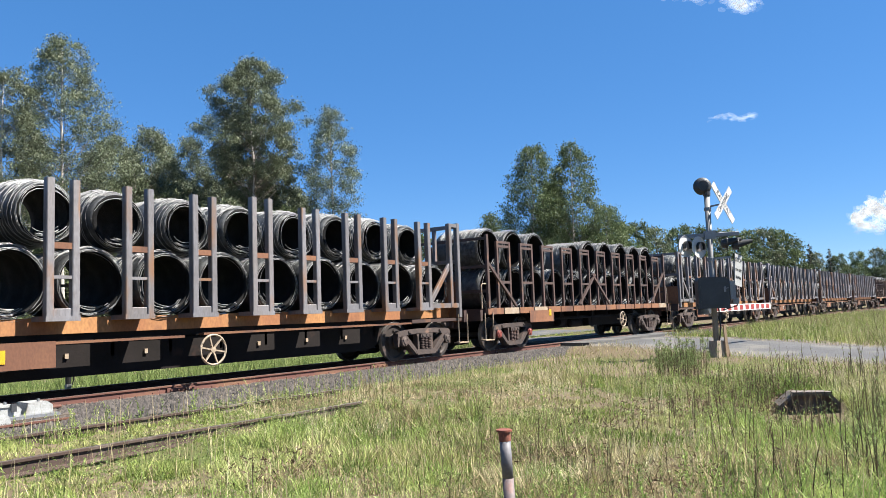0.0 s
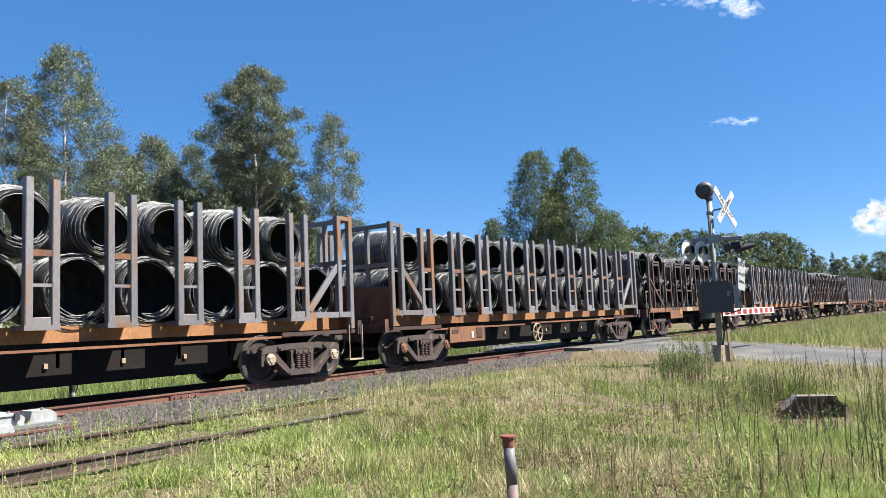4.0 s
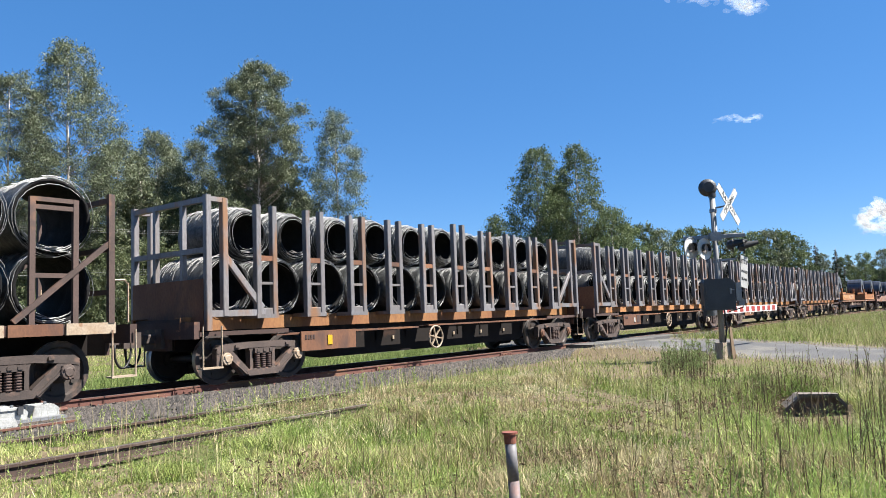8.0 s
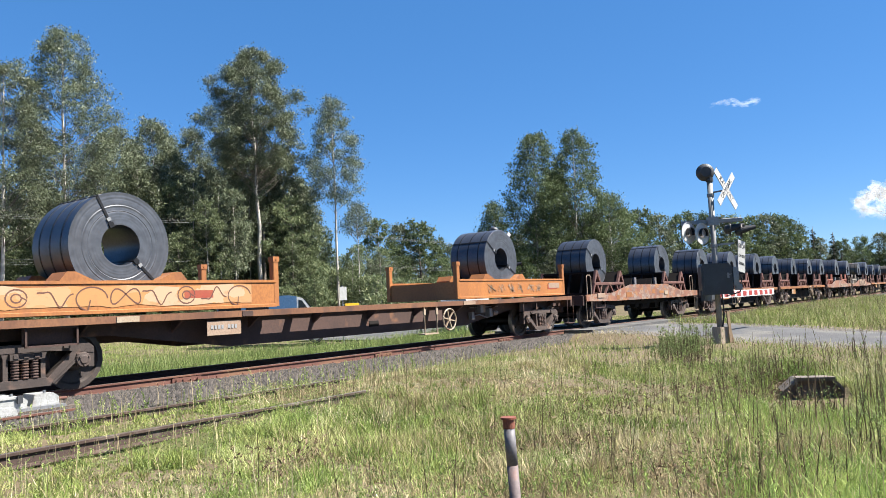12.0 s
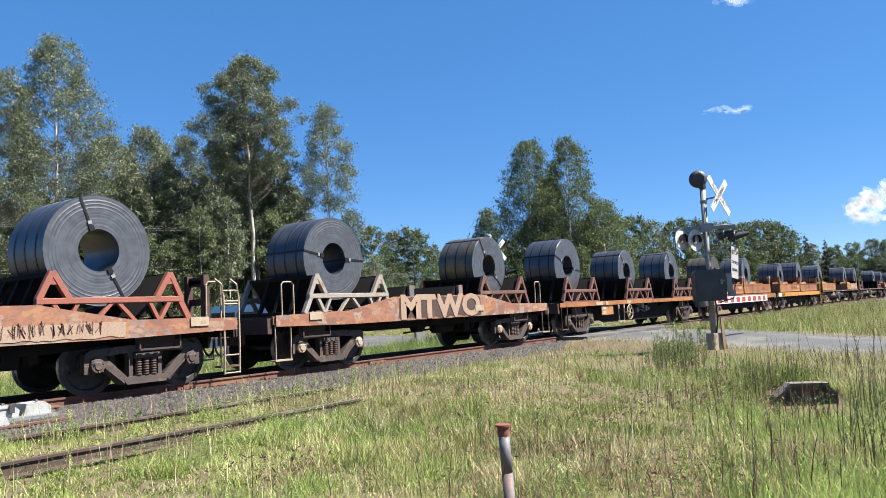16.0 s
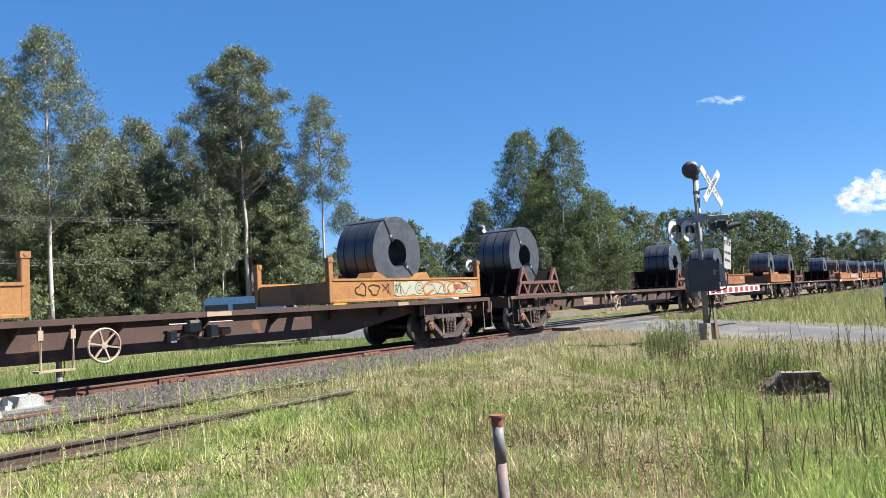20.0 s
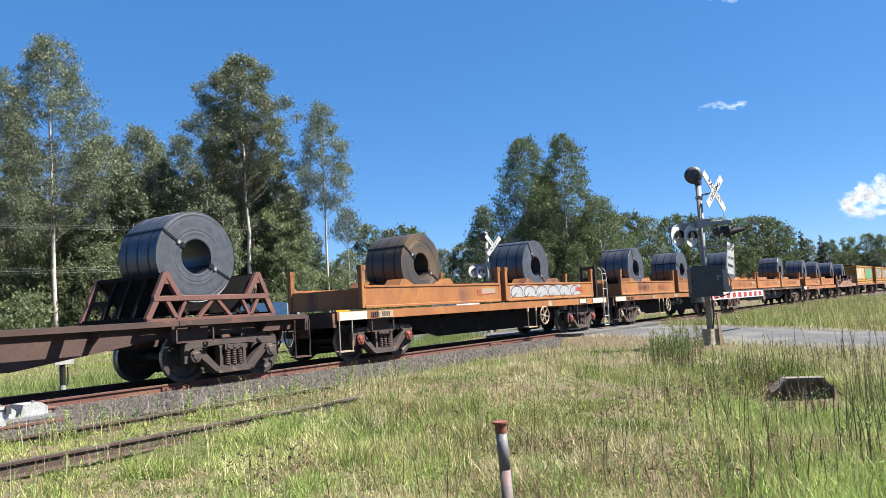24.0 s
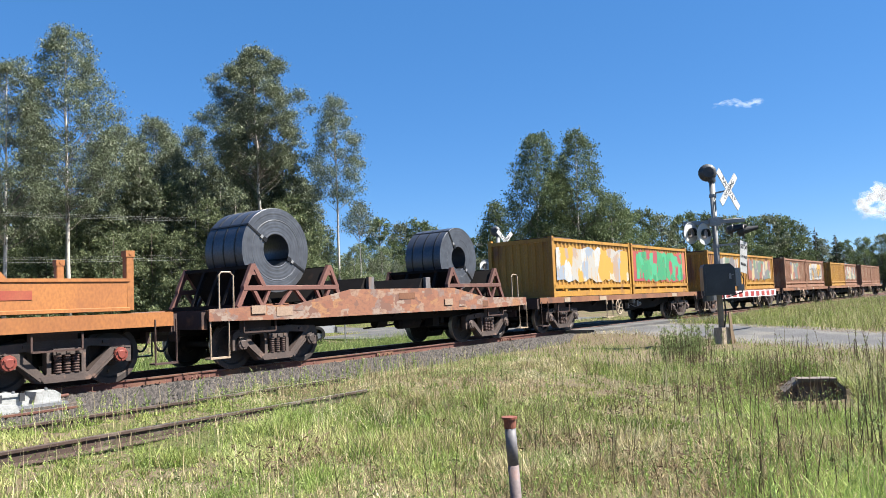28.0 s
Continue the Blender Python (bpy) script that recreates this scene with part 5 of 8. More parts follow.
def valve_gear():
    s = Shape()
    s.tube([(-0.5, 0, 0.1), (0.9, 0, 0.1)], 0.018, 6).tube([(-0.4, 0, -0.15), (-0.1, -0.03, -0.1), (0.3, -0.02, -0.2), (0.8, 0, -0.12)], 0.016, 6)
    s.box(-0.12, 0.12, -0.1, 0.1, -0.05, 0.16).box(0.35, 0.5, -0.08, 0.08, -0.18, 0.05).box(-0.5, -0.38, -0.06, 0.06, -0.22, -0.02)
    s.lathe([(0.001, -0.12), (0.08, -0.1), (0.08, 0.1), (0.001, 0.12)], 0, (0.7, 0, -0.08), 10)
    s.tube([(0.05, -0.05, 0.1), (0.05, -0.06, 0.3)], 0.016, 6)
    return s.mesh("valve_gear", "stake_grey")


def bracket_box():
    s = Shape()
    s.box(-0.4, 0.4, -0.03, 0.0, -0.03, 0.0).box(-0.4, 0.4, -0.03, 0.0, -0.3, -0.27).box(-0.4, -0.37, -0.03, 0.0, -0.3, 0.0).box(0.37, 0.4, -0.03, 0.0, -0.3, 0.0)
    s.box(-0.38, 0.38, 0.12, 0.14, -0.28, 0.0)
    return s.mesh("bracket_box", "rust_brown")


def cradle(wagon, x, zt, mat="rust_brown"):
    """Triangular trussed saddle for one coil."""
    def make():
        s = Shape()
        s.bar((-1.28, 0, 0.40), (1.28, 0, 0.40), 0.1, 0.1, 0.01)
        s.bar((-1.42, 0, 0.03), (1.42, 0, 0.03), 0.08, 0.05)
        for sx in (-1, 1):
            s.bar((sx * 1.24, 0, 0.42), (sx * 1.03, 0, 0.86), 0.1, 0.1, 0.01)
            s.bar((sx * 1.03, 0, 0.86), (sx * 0.76, 0, 0.42), 0.1, 0.1, 0.01)
            s.prism([(sx * 1.13, 0.66), (sx * 1.03, 0.88), (sx * 0.91, 0.66)], 1, -0.04, 0.04)
            s.bar((sx * 1.22, 0, 0.38), (sx * 1.40, 0, 0.04), 0.09, 0.1)
            s.bar((sx * 1.02, 0, 0.38), (sx * 0.82, 0, 0.04), 0.08, 0.07)
            s.bar((sx * 0.62, 0, 0.38), (sx * 0.80, 0, 0.04), 0.07, 0.06)
            s.bar((0, 0, 0.42), (sx * 0.36, 0, 0.04), 0.07, 0.06)
        return s.mesh("cradle_truss", mat)

    def plates():
        s = Shape()
        for sx in (-1, 1):
            s.prism([(sx * 1.02, 0.84), (sx * 1.06, 0.8), (sx * 0.58, 0.1), (sx * 0.52, 0.12)], 1, -1.04, 1.04)
            for y in (-0.6, -0.1, 0.4):
                s.bar((sx * 1.36, y, 0.08), (sx * 1.04, y, 0.8), 0.07, 0.08)
            s.bar((sx * 1.36, -1.05, 0.05), (sx * 1.36, 1.05, 0.05), 0.1, 0.08)
            s.bar((sx * 1.06, -1.05, 0.82), (sx * 1.06, 1.05, 0.82), 0.07, 0.07)
        # bearer plates share the shade-darkened underframe colour
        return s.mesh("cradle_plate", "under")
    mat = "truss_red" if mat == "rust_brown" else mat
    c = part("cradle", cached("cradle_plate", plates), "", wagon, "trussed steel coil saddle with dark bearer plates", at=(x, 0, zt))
    for y in (-1.08, 1.08):
        part("truss", cached(("cradle", mat), make), "", c, "triangular steel truss", at=(0, y, 0))


def tray(wagon, x, zt, skin="deck_orange", length=6.05, seed=0, white_caps=False):
    """Low-sided removable tray with corner posts and coil chocks."""
    h = length / 2

    def body():
        s = Shape()
        s.box(-h + 0.1, h - 0.1, -1.18, 1.18, 0.03, 0.12)
        return s.mesh("tray", skin)

    def board():
        return Shape().prism([(-1.26, 0.02), (-1.15, 0.02), (-1.15, 0.07), (-1.19, 0.07), (-1.19, 0.5), (-1.15, 0.5), (-1.15, 0.55), (-1.26, 0.55), (-1.26, 0.5), (-1.24, 0.49), (-1.24, 0.08), (-1.26, 0.07)],
                             0, -h + 0.12, h - 0.12).mesh("side_board", skin)

    def end():
        return Shape().box(-0.03, 0.03, -1.15, 1.15, 0.02, 0.48).mesh("end_board", skin)

    def post():
        s = Shape()
        s.bar((0, 0, 0), (0, 0, 0.9), 0.135, 0.13, 0.012)
        s.box(-0.078, 0.078, -0.075, 0.075, 0.88, 0.985)
        s.disc((0, -0.075, 0.94), 0.03, 1, 0.02, 10)
        return s.mesh("corner_post", skin)

    def chock():
        s = Shape()
        s.prism([(-0.44, 0), (0.35, 0), (0.35, 0.05), (-0.18, 0.3), (-0.32, 0.3), (-0.44, 0.16)], 1, -0.85, -0.35)
        s.prism([(-0.44, 0), (0.35, 0), (0.35, 0.05), (-0.18, 0.3), (-0.32, 0.3), (-0.44, 0.16)], 1, 0.35, 0.85)
        s.box(-0.5, 0.3, -0.9, 0.9, -0.02, 0.02)
        return s.mesh("chock", skin)
    t = part("tray", cached(("tray", skin, length), body), "", wagon, "low-sided painted steel tray", at=(x, 0, zt))
    for a in (0, 180):
        part("side_board", cached(("board", skin, length), board), "", t).rotation_euler = (0, 0, radians(a))
    for px in (-h + 0.1, h - 0.1):
        part("end_board", cached(("tray_end", skin), end), "", t, at=(px, 0, 0))
        for y in (-1.18, 1.18):
            po = part("corner_post", cached(("post", skin), post), "", t, at=(px, y, 0.03))
            if white_caps:
                part("post_cap", cached("post_cap", lambda: Shape().box(-0.082, 0.082, -0.08, 0.08, 0.87, 0.99).mesh("post_cap", "pale")), "", po, "white painted post cap")
    for sx, a in ((-1, 0), (1, 180)):
        c = part("chock", cached(("chock", skin), chock), "", t, at=(sx * 0.72, 0, 0.42))
        c.rotation_euler = (0, 0, radians(a))
    rng = random.Random(seed)
    small = cached("tray_mark", lambda: Shape().box(-0.3, 0.3, -0.003, 0.003, -0.07, 0.07).mesh("mark", "spray_red"))
    part("mark", small, "", t, "faded red mark", at=(rng.uniform(1.0, 2.2), -1.246, 0.3))
    small2 = cached("tray_mark2", lambda: Shape().box(-0.35, 0.35, -0.003, 0.003, -0.08, 0.08).mesh("mark", "spray_cream"))
    if rng.random() < 0.6:
        part("mark", small2, "", t, "pale painted mark", at=(rng.uniform(1.9, 2.4), -1.247, 0.34))
    return t


def tag_strokes(parent, x0, x1, z0, z1, y, mat, seed, loops=5, thick=0.03, back=None, style="zig"):
    """Sprayed scrawl: a row of outlined bubbles, flowing curls or quick zigzags, with or without a field behind it."""
    rng = random.Random(seed)
    if back:
        sprayed_field(parent, x0, x1, z0, z1, y, back, seed)
    zm = (z0 + z1) / 2
    for k in range(loops):
        s = Shape()
        cx = x0 + (x1 - x0) * (k + 0.5) / loops
        wx, wz = (x1 - x0) / loops * 0.46, (z1 - z0) * rng.uniform(0.36, 0.46)
        form = {"bubble": "bubble", "flow": ("wave", "ring", "wave", "arch", "cross")[k % 5], "arch": "arch"}.get(style) or "zig"
        pts = []
        if form == "bubble":
            ph, lean = rng.uniform(0, 6.28), rng.uniform(-0.3, 0.3)
            for q in range(17):
                a = 2 * math.pi * q / 16
                rr = 0.85 + 0.16 * math.sin(3 * a + ph) + 0.08 * math.sin(5 * a)
                pts.append((cx + wx * (rr * math.cos(a) + lean * math.sin(a)), y - 0.004, zm + wz * rr * math.sin(a)))
        elif form == "arch":
            turn = rng.uniform(-0.5, 0.3)
            for q in range(17):
                a = turn + 4.4 * q / 16
                pts.append((cx + wx * 0.98 * math.cos(a), y - 0.004, zm - wz * 0.2 + wz * 1.15 * math.sin(a)))
            pts.append((cx - wx * 0.1, y - 0.004, zm - wz * 0.3))
        elif form == "wave":
            d = rng.choice((-1, 1))
            for q in range(19):
                u = q / 9 - 1
                pts.append((cx + wx * 1.05 * u, y - 0.004, zm + d * wz * (0.75 * math.sin(3.3 * u + 0.6) + 0.25 * math.sin(7 * u))))
        elif form == "ring":
            for q in range(30):
                a = 4 * math.pi * q / 29
                rr = 0.95 if q < 15 else 0.45
                pts.append((cx + min(wx, wz) * 1.15 * rr * math.cos(a), y - 0.004, zm + wz * rr * math.sin(a)))
        elif form == "cross":
            for q in range(25):
                a = 2 * math.pi * q / 24
                pts.append((cx + wx * math.sin(a), y - 0.004, zm + wz * 0.85 * math.sin(2 * a + 0.3)))
        else:
            for q in range(rng.randrange(7, 12)):
                pts.append((cx + wx * rng.uniform(-0.9, 0.9), y - 0.004, zm + wz * (1 if q % 2 else -1) * rng.uniform(0.3, 1.0)))
        ribbon(s, pts, thick)
        part("sprayed_line", s, mat, parent, "sprayed graffiti line")


def ribbon(s, pts, w):
    vs = []
    for i, p in enumerate(pts):
        a, b = pts[max(i - 1, 0)], pts[min(i + 1, len(pts) - 1)]
        dx, dz = b[0] - a[0], b[2] - a[2]
        d = math.hypot(dx, dz) or 1
        nx, nz = -dz / d * w / 2, dx / d * w / 2
        vs += [(p[0] + nx, p[1], p[2] + nz), (p[0] - nx, p[1], p[2] - nz)]
    s.add(vs, [(2 * i, 2 * i + 1, 2 * i + 3, 2 * i + 2) for i in range(len(pts) - 1)])

# ---- the train, wagon by wagon (places along it in metres) ----
STRAPS = [(-30, 135), (-70, 95), (-24, 150), (-55, 120)]     # angles of the eye straps on a coil
OWN_STRAPS = {(2, 0): (-27, 135), (6, 1): (-20, 152), (7, 0): (-80, 92), (8, 0): (-68, 101), (8, 1): (-41, 135), (9, 0): (-61, 117), (10, 1): (-50, 123), (16, 0): (-27, 142), (17, 0): (-75, 100)}


def strap_angles(seed, i):
    return OWN_STRAPS.get((seed, i), STRAPS[(seed + i) % 4])



def hump_wagon(s0, s1, seed, coils, word=None):
    w, mid, half, rng = flat_base("well_wagon", s0, s1, seed, "rusty wagon with hump-backed sides carrying coils in saddles", 1.12, "rust_orange", depth=0.3)
    zt = 1.12

    def hump():
        s = Shape()
        c = half * 0.34
        s.prism([(-half, zt - 0.2), (-half, zt + 0.02), (-half * 0.62, zt + 0.06), (-c, zt + 0.34), (c, zt + 0.34), (half * 0.62, zt + 0.06), (half, zt + 0.02), (half, zt - 0.2),
                 (half * 0.62, zt - 0.24), (-half * 0.62, zt - 0.24)], 1, -1.31, -1.28)
        s.prism([(-half, zt - 0.2), (-half, zt + 0.02), (-half * 0.62, zt + 0.06), (-c, zt + 0.34), (c, zt + 0.34), (half * 0.62, zt + 0.06), (half, zt + 0.02), (half, zt - 0.2),
                 (half * 0.62, zt - 0.24), (-half * 0.62, zt - 0.24)], 1, 1.28, 1.31)
        return s.mesh("hump_side", "hump_paint")
    h = part("hump_side", cached(("hump", round(half, 1)), hump), "", w, "rusted hump-backed side plate with faded graffiti")
    for i in range(2):
        x = -half * 0.8 + i * half * 1.1 if seed != 6 else half * (0.1 + 0.75 * i)
        small_plate(w, x, zt - 0.02, rng.uniform(0.3, 0.6), 0.16, rng.choice(("cream", "spray_cream", "hump_paint")), -1.328)
    if word:
        tag_strokes(w, -1.75, 1.75, zt - 0.23, zt + 0.33, -1.314, "spray_grey", seed, 0, 0.02, "rust_brown")
        part("graffiti_word", words(word, 0.78, "spray_cream", squeeze=1.36, bold=0.035), "", w, "pale block-letter graffiti", at=(0.0, -1.324, zt + 0.05))
    elif seed != 6:
        for k in range(5):
            pw, ph = rng.uniform(0.25, 0.6), rng.uniform(0.08, 0.2)
            x = rng.uniform(-half * 0.8, half * 0.8)
            top = zt + (0.24 if abs(x) < half * 0.3 else 0.0)
            me = Shape().box(-pw / 2, pw / 2, -0.002, 0.002, -ph / 2, ph / 2).mesh("painted_block", rng.choice(("spray_cream", "rust_orange", "hump_paint", "hump_paint", "deck_orange")))
            part("painted_block", me, "", w, "faded painted block", at=(x, -1.314 - 0.001 * k, rng.uniform(zt - 0.12, top)))
    for i, (s, r) in enumerate(coils):
        cradle(w, s - mid, zt, {(7, 0): "truss_pale", (6, 1): "truss_salmon", (6, 0): "truss_salmon"}.get((seed, i), "rust_brown"))
        steel_coil(s, r, 1.22, zt + 0.32 + r, "coil_tan" if (seed, i) == (7, 1) else "coil", strap_angles(seed, i), seed=seed + i)
    if seed == 6:
        sprayed_field(w, 0.9, 3.3, zt - 0.22, zt + 0.06, -1.318, "spray_cream", seed)
        tag_strokes(w, 1.3, 2.9, zt - 0.2, zt + 0.12, -1.322, "spray_brown", seed, 11, 0.014)
        brake_ladder(w, half, "cream", False, "rust_brown", 1.95)
    for px in (-1.05, 1.05):
        post = cached("bulkhead_post", lambda: Shape().box(-0.09, 0.09, -1.16, -1.08, 0.0, 0.52).mesh("bulkhead_post", "stake_grey"))
        part("bulkhead_post", post, "", w, "pale upright post", at=(px, 0, zt + 0.1))
        # bulkhead in the same near-black, shade included
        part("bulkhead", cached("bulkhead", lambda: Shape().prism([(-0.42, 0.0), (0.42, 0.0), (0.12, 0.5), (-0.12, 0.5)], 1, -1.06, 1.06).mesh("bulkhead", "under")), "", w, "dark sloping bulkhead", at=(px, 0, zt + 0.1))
    part("grab_rail", cached(("grab", "cream"), lambda: loop_mesh("cream")), "", w, at=(-half + 0.3, -1.2, zt))
    part("grab_rail", cached(("grab", "cream"), lambda: loop_mesh("cream")), "", w, at=(half - 0.6, -1.2, zt))


def saddle_wagon(s0, s1, seed, coils, solid=True, skin="deck_orange"):
    w, mid, half, rng = flat_base("saddle_wagon" if solid else "skeletal_wagon", s0, s1, seed,
                                  "orange-edged flat wagon with trussed saddles for coils" if solid else "long brown skeletal wagon with a coil saddle at each end",
                                  1.12, skin if solid else "rust_brown", side=0.15 if solid else 0.1, solid=solid, depth=0.68 if solid else 0.52)
    if solid:
        small_plate(w, -half + 3.75, 0.79, 1.0, 0.34, "deck_tan", -1.22, "panel", "orange code panel under the sill")
        for z in (0.87, 0.71):
            code_bars(w, -half + 3.3, z, 4, "pale", -1.232, 0.11)
    for i, (s, r) in enumerate(coils):
        cradle(w, s - mid, 1.12, "rust_brown")
        steel_coil(s, r, 1.22, 1.12 + 0.33 + r, "coil", strap_angles(seed, i), seed=seed + i)


def tray_wagon(s0, s1, seed, trays, skin="deck_orange", base="deck_orange", side=0.17, solid=True, rusty=(), tags=(), white_caps=False):
    w, mid, half, rng = flat_base("tray_wagon", s0, s1, seed, "flat wagon loaded with low orange trays holding steel coils" if solid else "long skeletal wagon with an orange coil tray at each end",
                                  1.12, base, side=side, solid=solid, cap=("red_cap" if seed % 3 == 0 else None), depth=0.66 if solid else 0.55)
    if solid:
        small_plate(w, -half + 0.5, 1.12 - side / 2, 0.9, side * 0.92, "pale", -1.279, "panel", "white end panel")
        code_bars(w, -half + 1.1, 1.12 - side / 2, 9, "rust_brown", -1.281, side * 0.6)
    for i, (centre, coil) in enumerate(trays):
        t = tray(w, centre - mid, 1.15, skin, seed=seed * 7 + i, white_caps=white_caps)
        if coil:
            rust = i in rusty
            s, r = coil
            steel_coil(s, r, 1.24, 1.15 + 0.27 + r, "coil_rust" if rust else "coil", strap_angles(seed, i), seed=seed + i)
        for k, spec in enumerate(tags):
            if spec[0] == i:
                _, kind, mat, back = spec[:4]
                style, pitch, thick = spec[4] if len(spec) > 4 else ("zig", 0.3, 0.012)
                if kind == "word":
                    part("graffiti_word", words(back, 0.44, mat, squeeze=1.35, bold=-0.012), "", t, "sprayed graffiti word", at=(1.15, -1.256, 0.28))
                else:
                    tag_strokes(t, kind[0], kind[1], 0.1, 0.48, -1.246, mat, seed + k, max(1, int((kind[1] - kind[0]) / pitch)), thick, back, style)
    return w, half


def brake_ladder(w, half, rail="pale", marked=True, stand_mat="black", top=2.3):
    """Hand-brake stand and bent-tube ladder at one end of a wagon."""
    stand = Shape()
    for y in (-1.12, -0.62):
        stand.box(half - 0.62, half - 0.50, y - 0.05, y + 0.05, 1.12, top)
    for z in (1.45, 1.8, top - 0.1):
        stand.box(half - 0.58, half - 0.53, -1.07, -0.67, z - 0.06, z + 0.06)
    part("brake_stand", stand, stand_mat, w, "dark upright hand-brake stand")
    for x in (half - 0.28, half + 0.06):
        part("ladder_rail", Shape().tube([(x, -1.27, 0.1), (x, -1.29, 0.6), (x, -1.29, top - 0.4), (x - 0.03, -1.27, top - 0.18), (x - 0.12, -1.2, top - 0.08)], 0.019, 8), rail, w, "bent-tube ladder rail")
    for z in (0.12, 0.45, 1.45, top - 0.55, top - 0.3):
        part("rung", Shape().tube([(half - 0.28, -1.28, z), (half + 0.06, -1.28, z)], 0.015, 6), rail, w)
    if not marked:
        return
    small_plate(w, half - 0.65, 1.03, 1.1, 0.17, "pale", -1.281, "panel", "white end panel")
    small_plate(w, half - 2.0, 1.03, 0.5, 0.14, "pale", -1.281, "panel", "white painted panel")


def sprayed_field(parent, x0, x1, z0, z1, y, mat, seed):
    """A ragged-edged field of old spray paint."""
    rng = random.Random(seed)
    n = 22
    up = [(x0 + (x1 - x0) * i / n, z1 - rng.uniform(0, 0.12) * (z1 - z0)) for i in range(n + 1)]
    lo = [(x1 - (x1 - x0) * i / n, z0 + rng.uniform(0, 0.14) * (z1 - z0)) for i in range(n + 1)]
    part("sprayed_field", Shape().prism(up + lo, 1, y - 0.002, y), mat, parent, "sprayed graffiti field")


def container_wagon(s0, s1, seed, paints, tags):
    w, mid, half, rng = flat_base("container_wagon", s0, s1, seed, "flat wagon carrying two open-top ribbed containers", 1.1, "rust_orange", side=0.18)
    L = 6.15
    for i, paint in enumerate(paints):
        x = (-L / 2 - 0.07, L / 2 + 0.07)[i]
        c = thing("container", "ochre open-top container with ribbed sides and graffiti" if paint == "container" else "faded brown open-top container with ribbed sides and graffiti", "container", "containers on the wagons")
        MOVING.append((c, mid + x, TRACK_Y, RAIL + 1.1, None))

        def ribbed():
            s = Shape()
            h = L / 2
            n = 22
            for side in (-1, 1):
                pts = []
                for k in range(n):
                    x0 = -h + 0.15 + (L - 0.3) * k / n
                    d = (L - 0.3) / n
                    pts += [(x0, 1.2), (x0 + 0.3 * d, 1.2), (x0 + 0.45 * d, 1.165), (x0 + 0.85 * d, 1.165)]
                pts.append((h - 0.15, 1.2))
                pts = [(a, side * b) for a, b in pts]
                vs = [(a, b, z) for z in (0.38, 1.83) for a, b in pts]
                k = len(pts)
                s.add(vs, [(j, j + 1, k + j + 1, k + j) for j in range(k - 1)])
                pts = [(a, b - side * 0.04) for a, b in pts]
                vs = [(a, b, z) for z in (0.38, 1.83) for a, b in pts]
                s.add(vs, [(j, j + 1, k + j + 1, k + j) for j in range(k - 1)])
            for side in (-1, 1):
                pts = []
                for k in range(8):
                    y0 = -1.15 + 2.3 * k / 8
                    d = 2.3 / 8
                    pts += [(side * (h - 0.03), y0), (side * (h - 0.03), y0 + 0.4 * d), (side * (h - 0.07), y0 + 0.5 * d), (side * (h - 0.07), y0 + 0.9 * d)]
                vs = [(a, b, z) for z in (0.2, 1.83) for a, b in pts]
                k = len(pts)
                s.add(vs, [(j, j + 1, k + j + 1, k + j) for j in range(k - 1)])
            s.box(-h, h, -1.2, 1.2, 0.12, 0.2)
            return s.mesh("ribbed_panel", paint)

        def skeleton_frame():
            s = Shape()
            h = L / 2
            for sx in (-h + 0.07, h - 0.07):
                for y in (-1.16, 1.16):
                    s.bar((sx, y, 0.0), (sx, y, 1.98), 0.14, 0.14, 0.01)
            for y in (-1.18, 1.18):
                s.box(-h, h, y - 0.05, y + 0.05, 1.82, 1.92)
                s.box(-h, h, y - 0.05, y + 0.05, 0.28, 0.4)
                s.box(-h, h, y - 0.04, y + 0.04, 0.02, 0.16)
                for k in range(6):
                    q = -h + 0.9 + k * (L - 1.8) / 5
                    s.box(q - 0.08, q + 0.08, y - 0.03, y + 0.03, 0.16, 0.28)
            for sx in (-h + 0.05, h - 0.05):
                s.box(sx - 0.05, sx + 0.05, -1.2, 1.2, 1.8, 1.92)
                s.box(sx - 0.05, sx + 0.05, -1.2, 1.2, 0.02, 0.2)
            return s.mesh("container_frame", paint)
        part("container_frame", cached(("cframe", paint), skeleton_frame), "", c, "painted corner posts and rails")
        part("ribbed_panel", cached(("crib", paint), ribbed), "", c)
        load = cached("scrap_lid", lambda: Shape().box(-2.2, -0.9, -0.8, 0.7, 1.75, 2.02).box(-0.2, 1.4, -0.7, 0.8, 1.75, 1.98).box(1.9, 2.5, -0.6, 0.5, 1.75, 2.0).mesh("load", "rust_brown"))
        part("load", load, "", c, "rusty steel load showing over the rim")
        for spec in tags:
            if spec[0] == i:
                _, x0, x1, line, back, loops = spec
                if back == "tag_green":
                    sprayed_field(c, -2.88, 2.88, 0.42, 1.80, -1.204, "tag_red", seed + 5)
                sprayed_field(c, x0, x1, 0.46, 1.74, -1.208, back, seed + i)
                if line:
                    tag_strokes(c, x0 + 0.2, x1 - 0.2, 0.55, 1.5, -1.214, line, seed + i, loops, 0.07, style="bubble")


RACKS = [(1.83, 16.43), (33.3, 48.0), (49.4, 64.1), (65.5, 80.2), (81.5, 96.1), (112.8, 127.4), (144.3, 158.9), (160.3, 174.9), (176.3, 190.8), (192.0, 206.5)]
for i, (a, b) in enumerate(RACKS):
    rack_wagon(a, b, 3 + i)
for i, (a, b) in enumerate([(17.7, 31.6), (97.4, 111.1), (129.0, 142.6)]):
    frame_wagon(a, b, 31 + i)

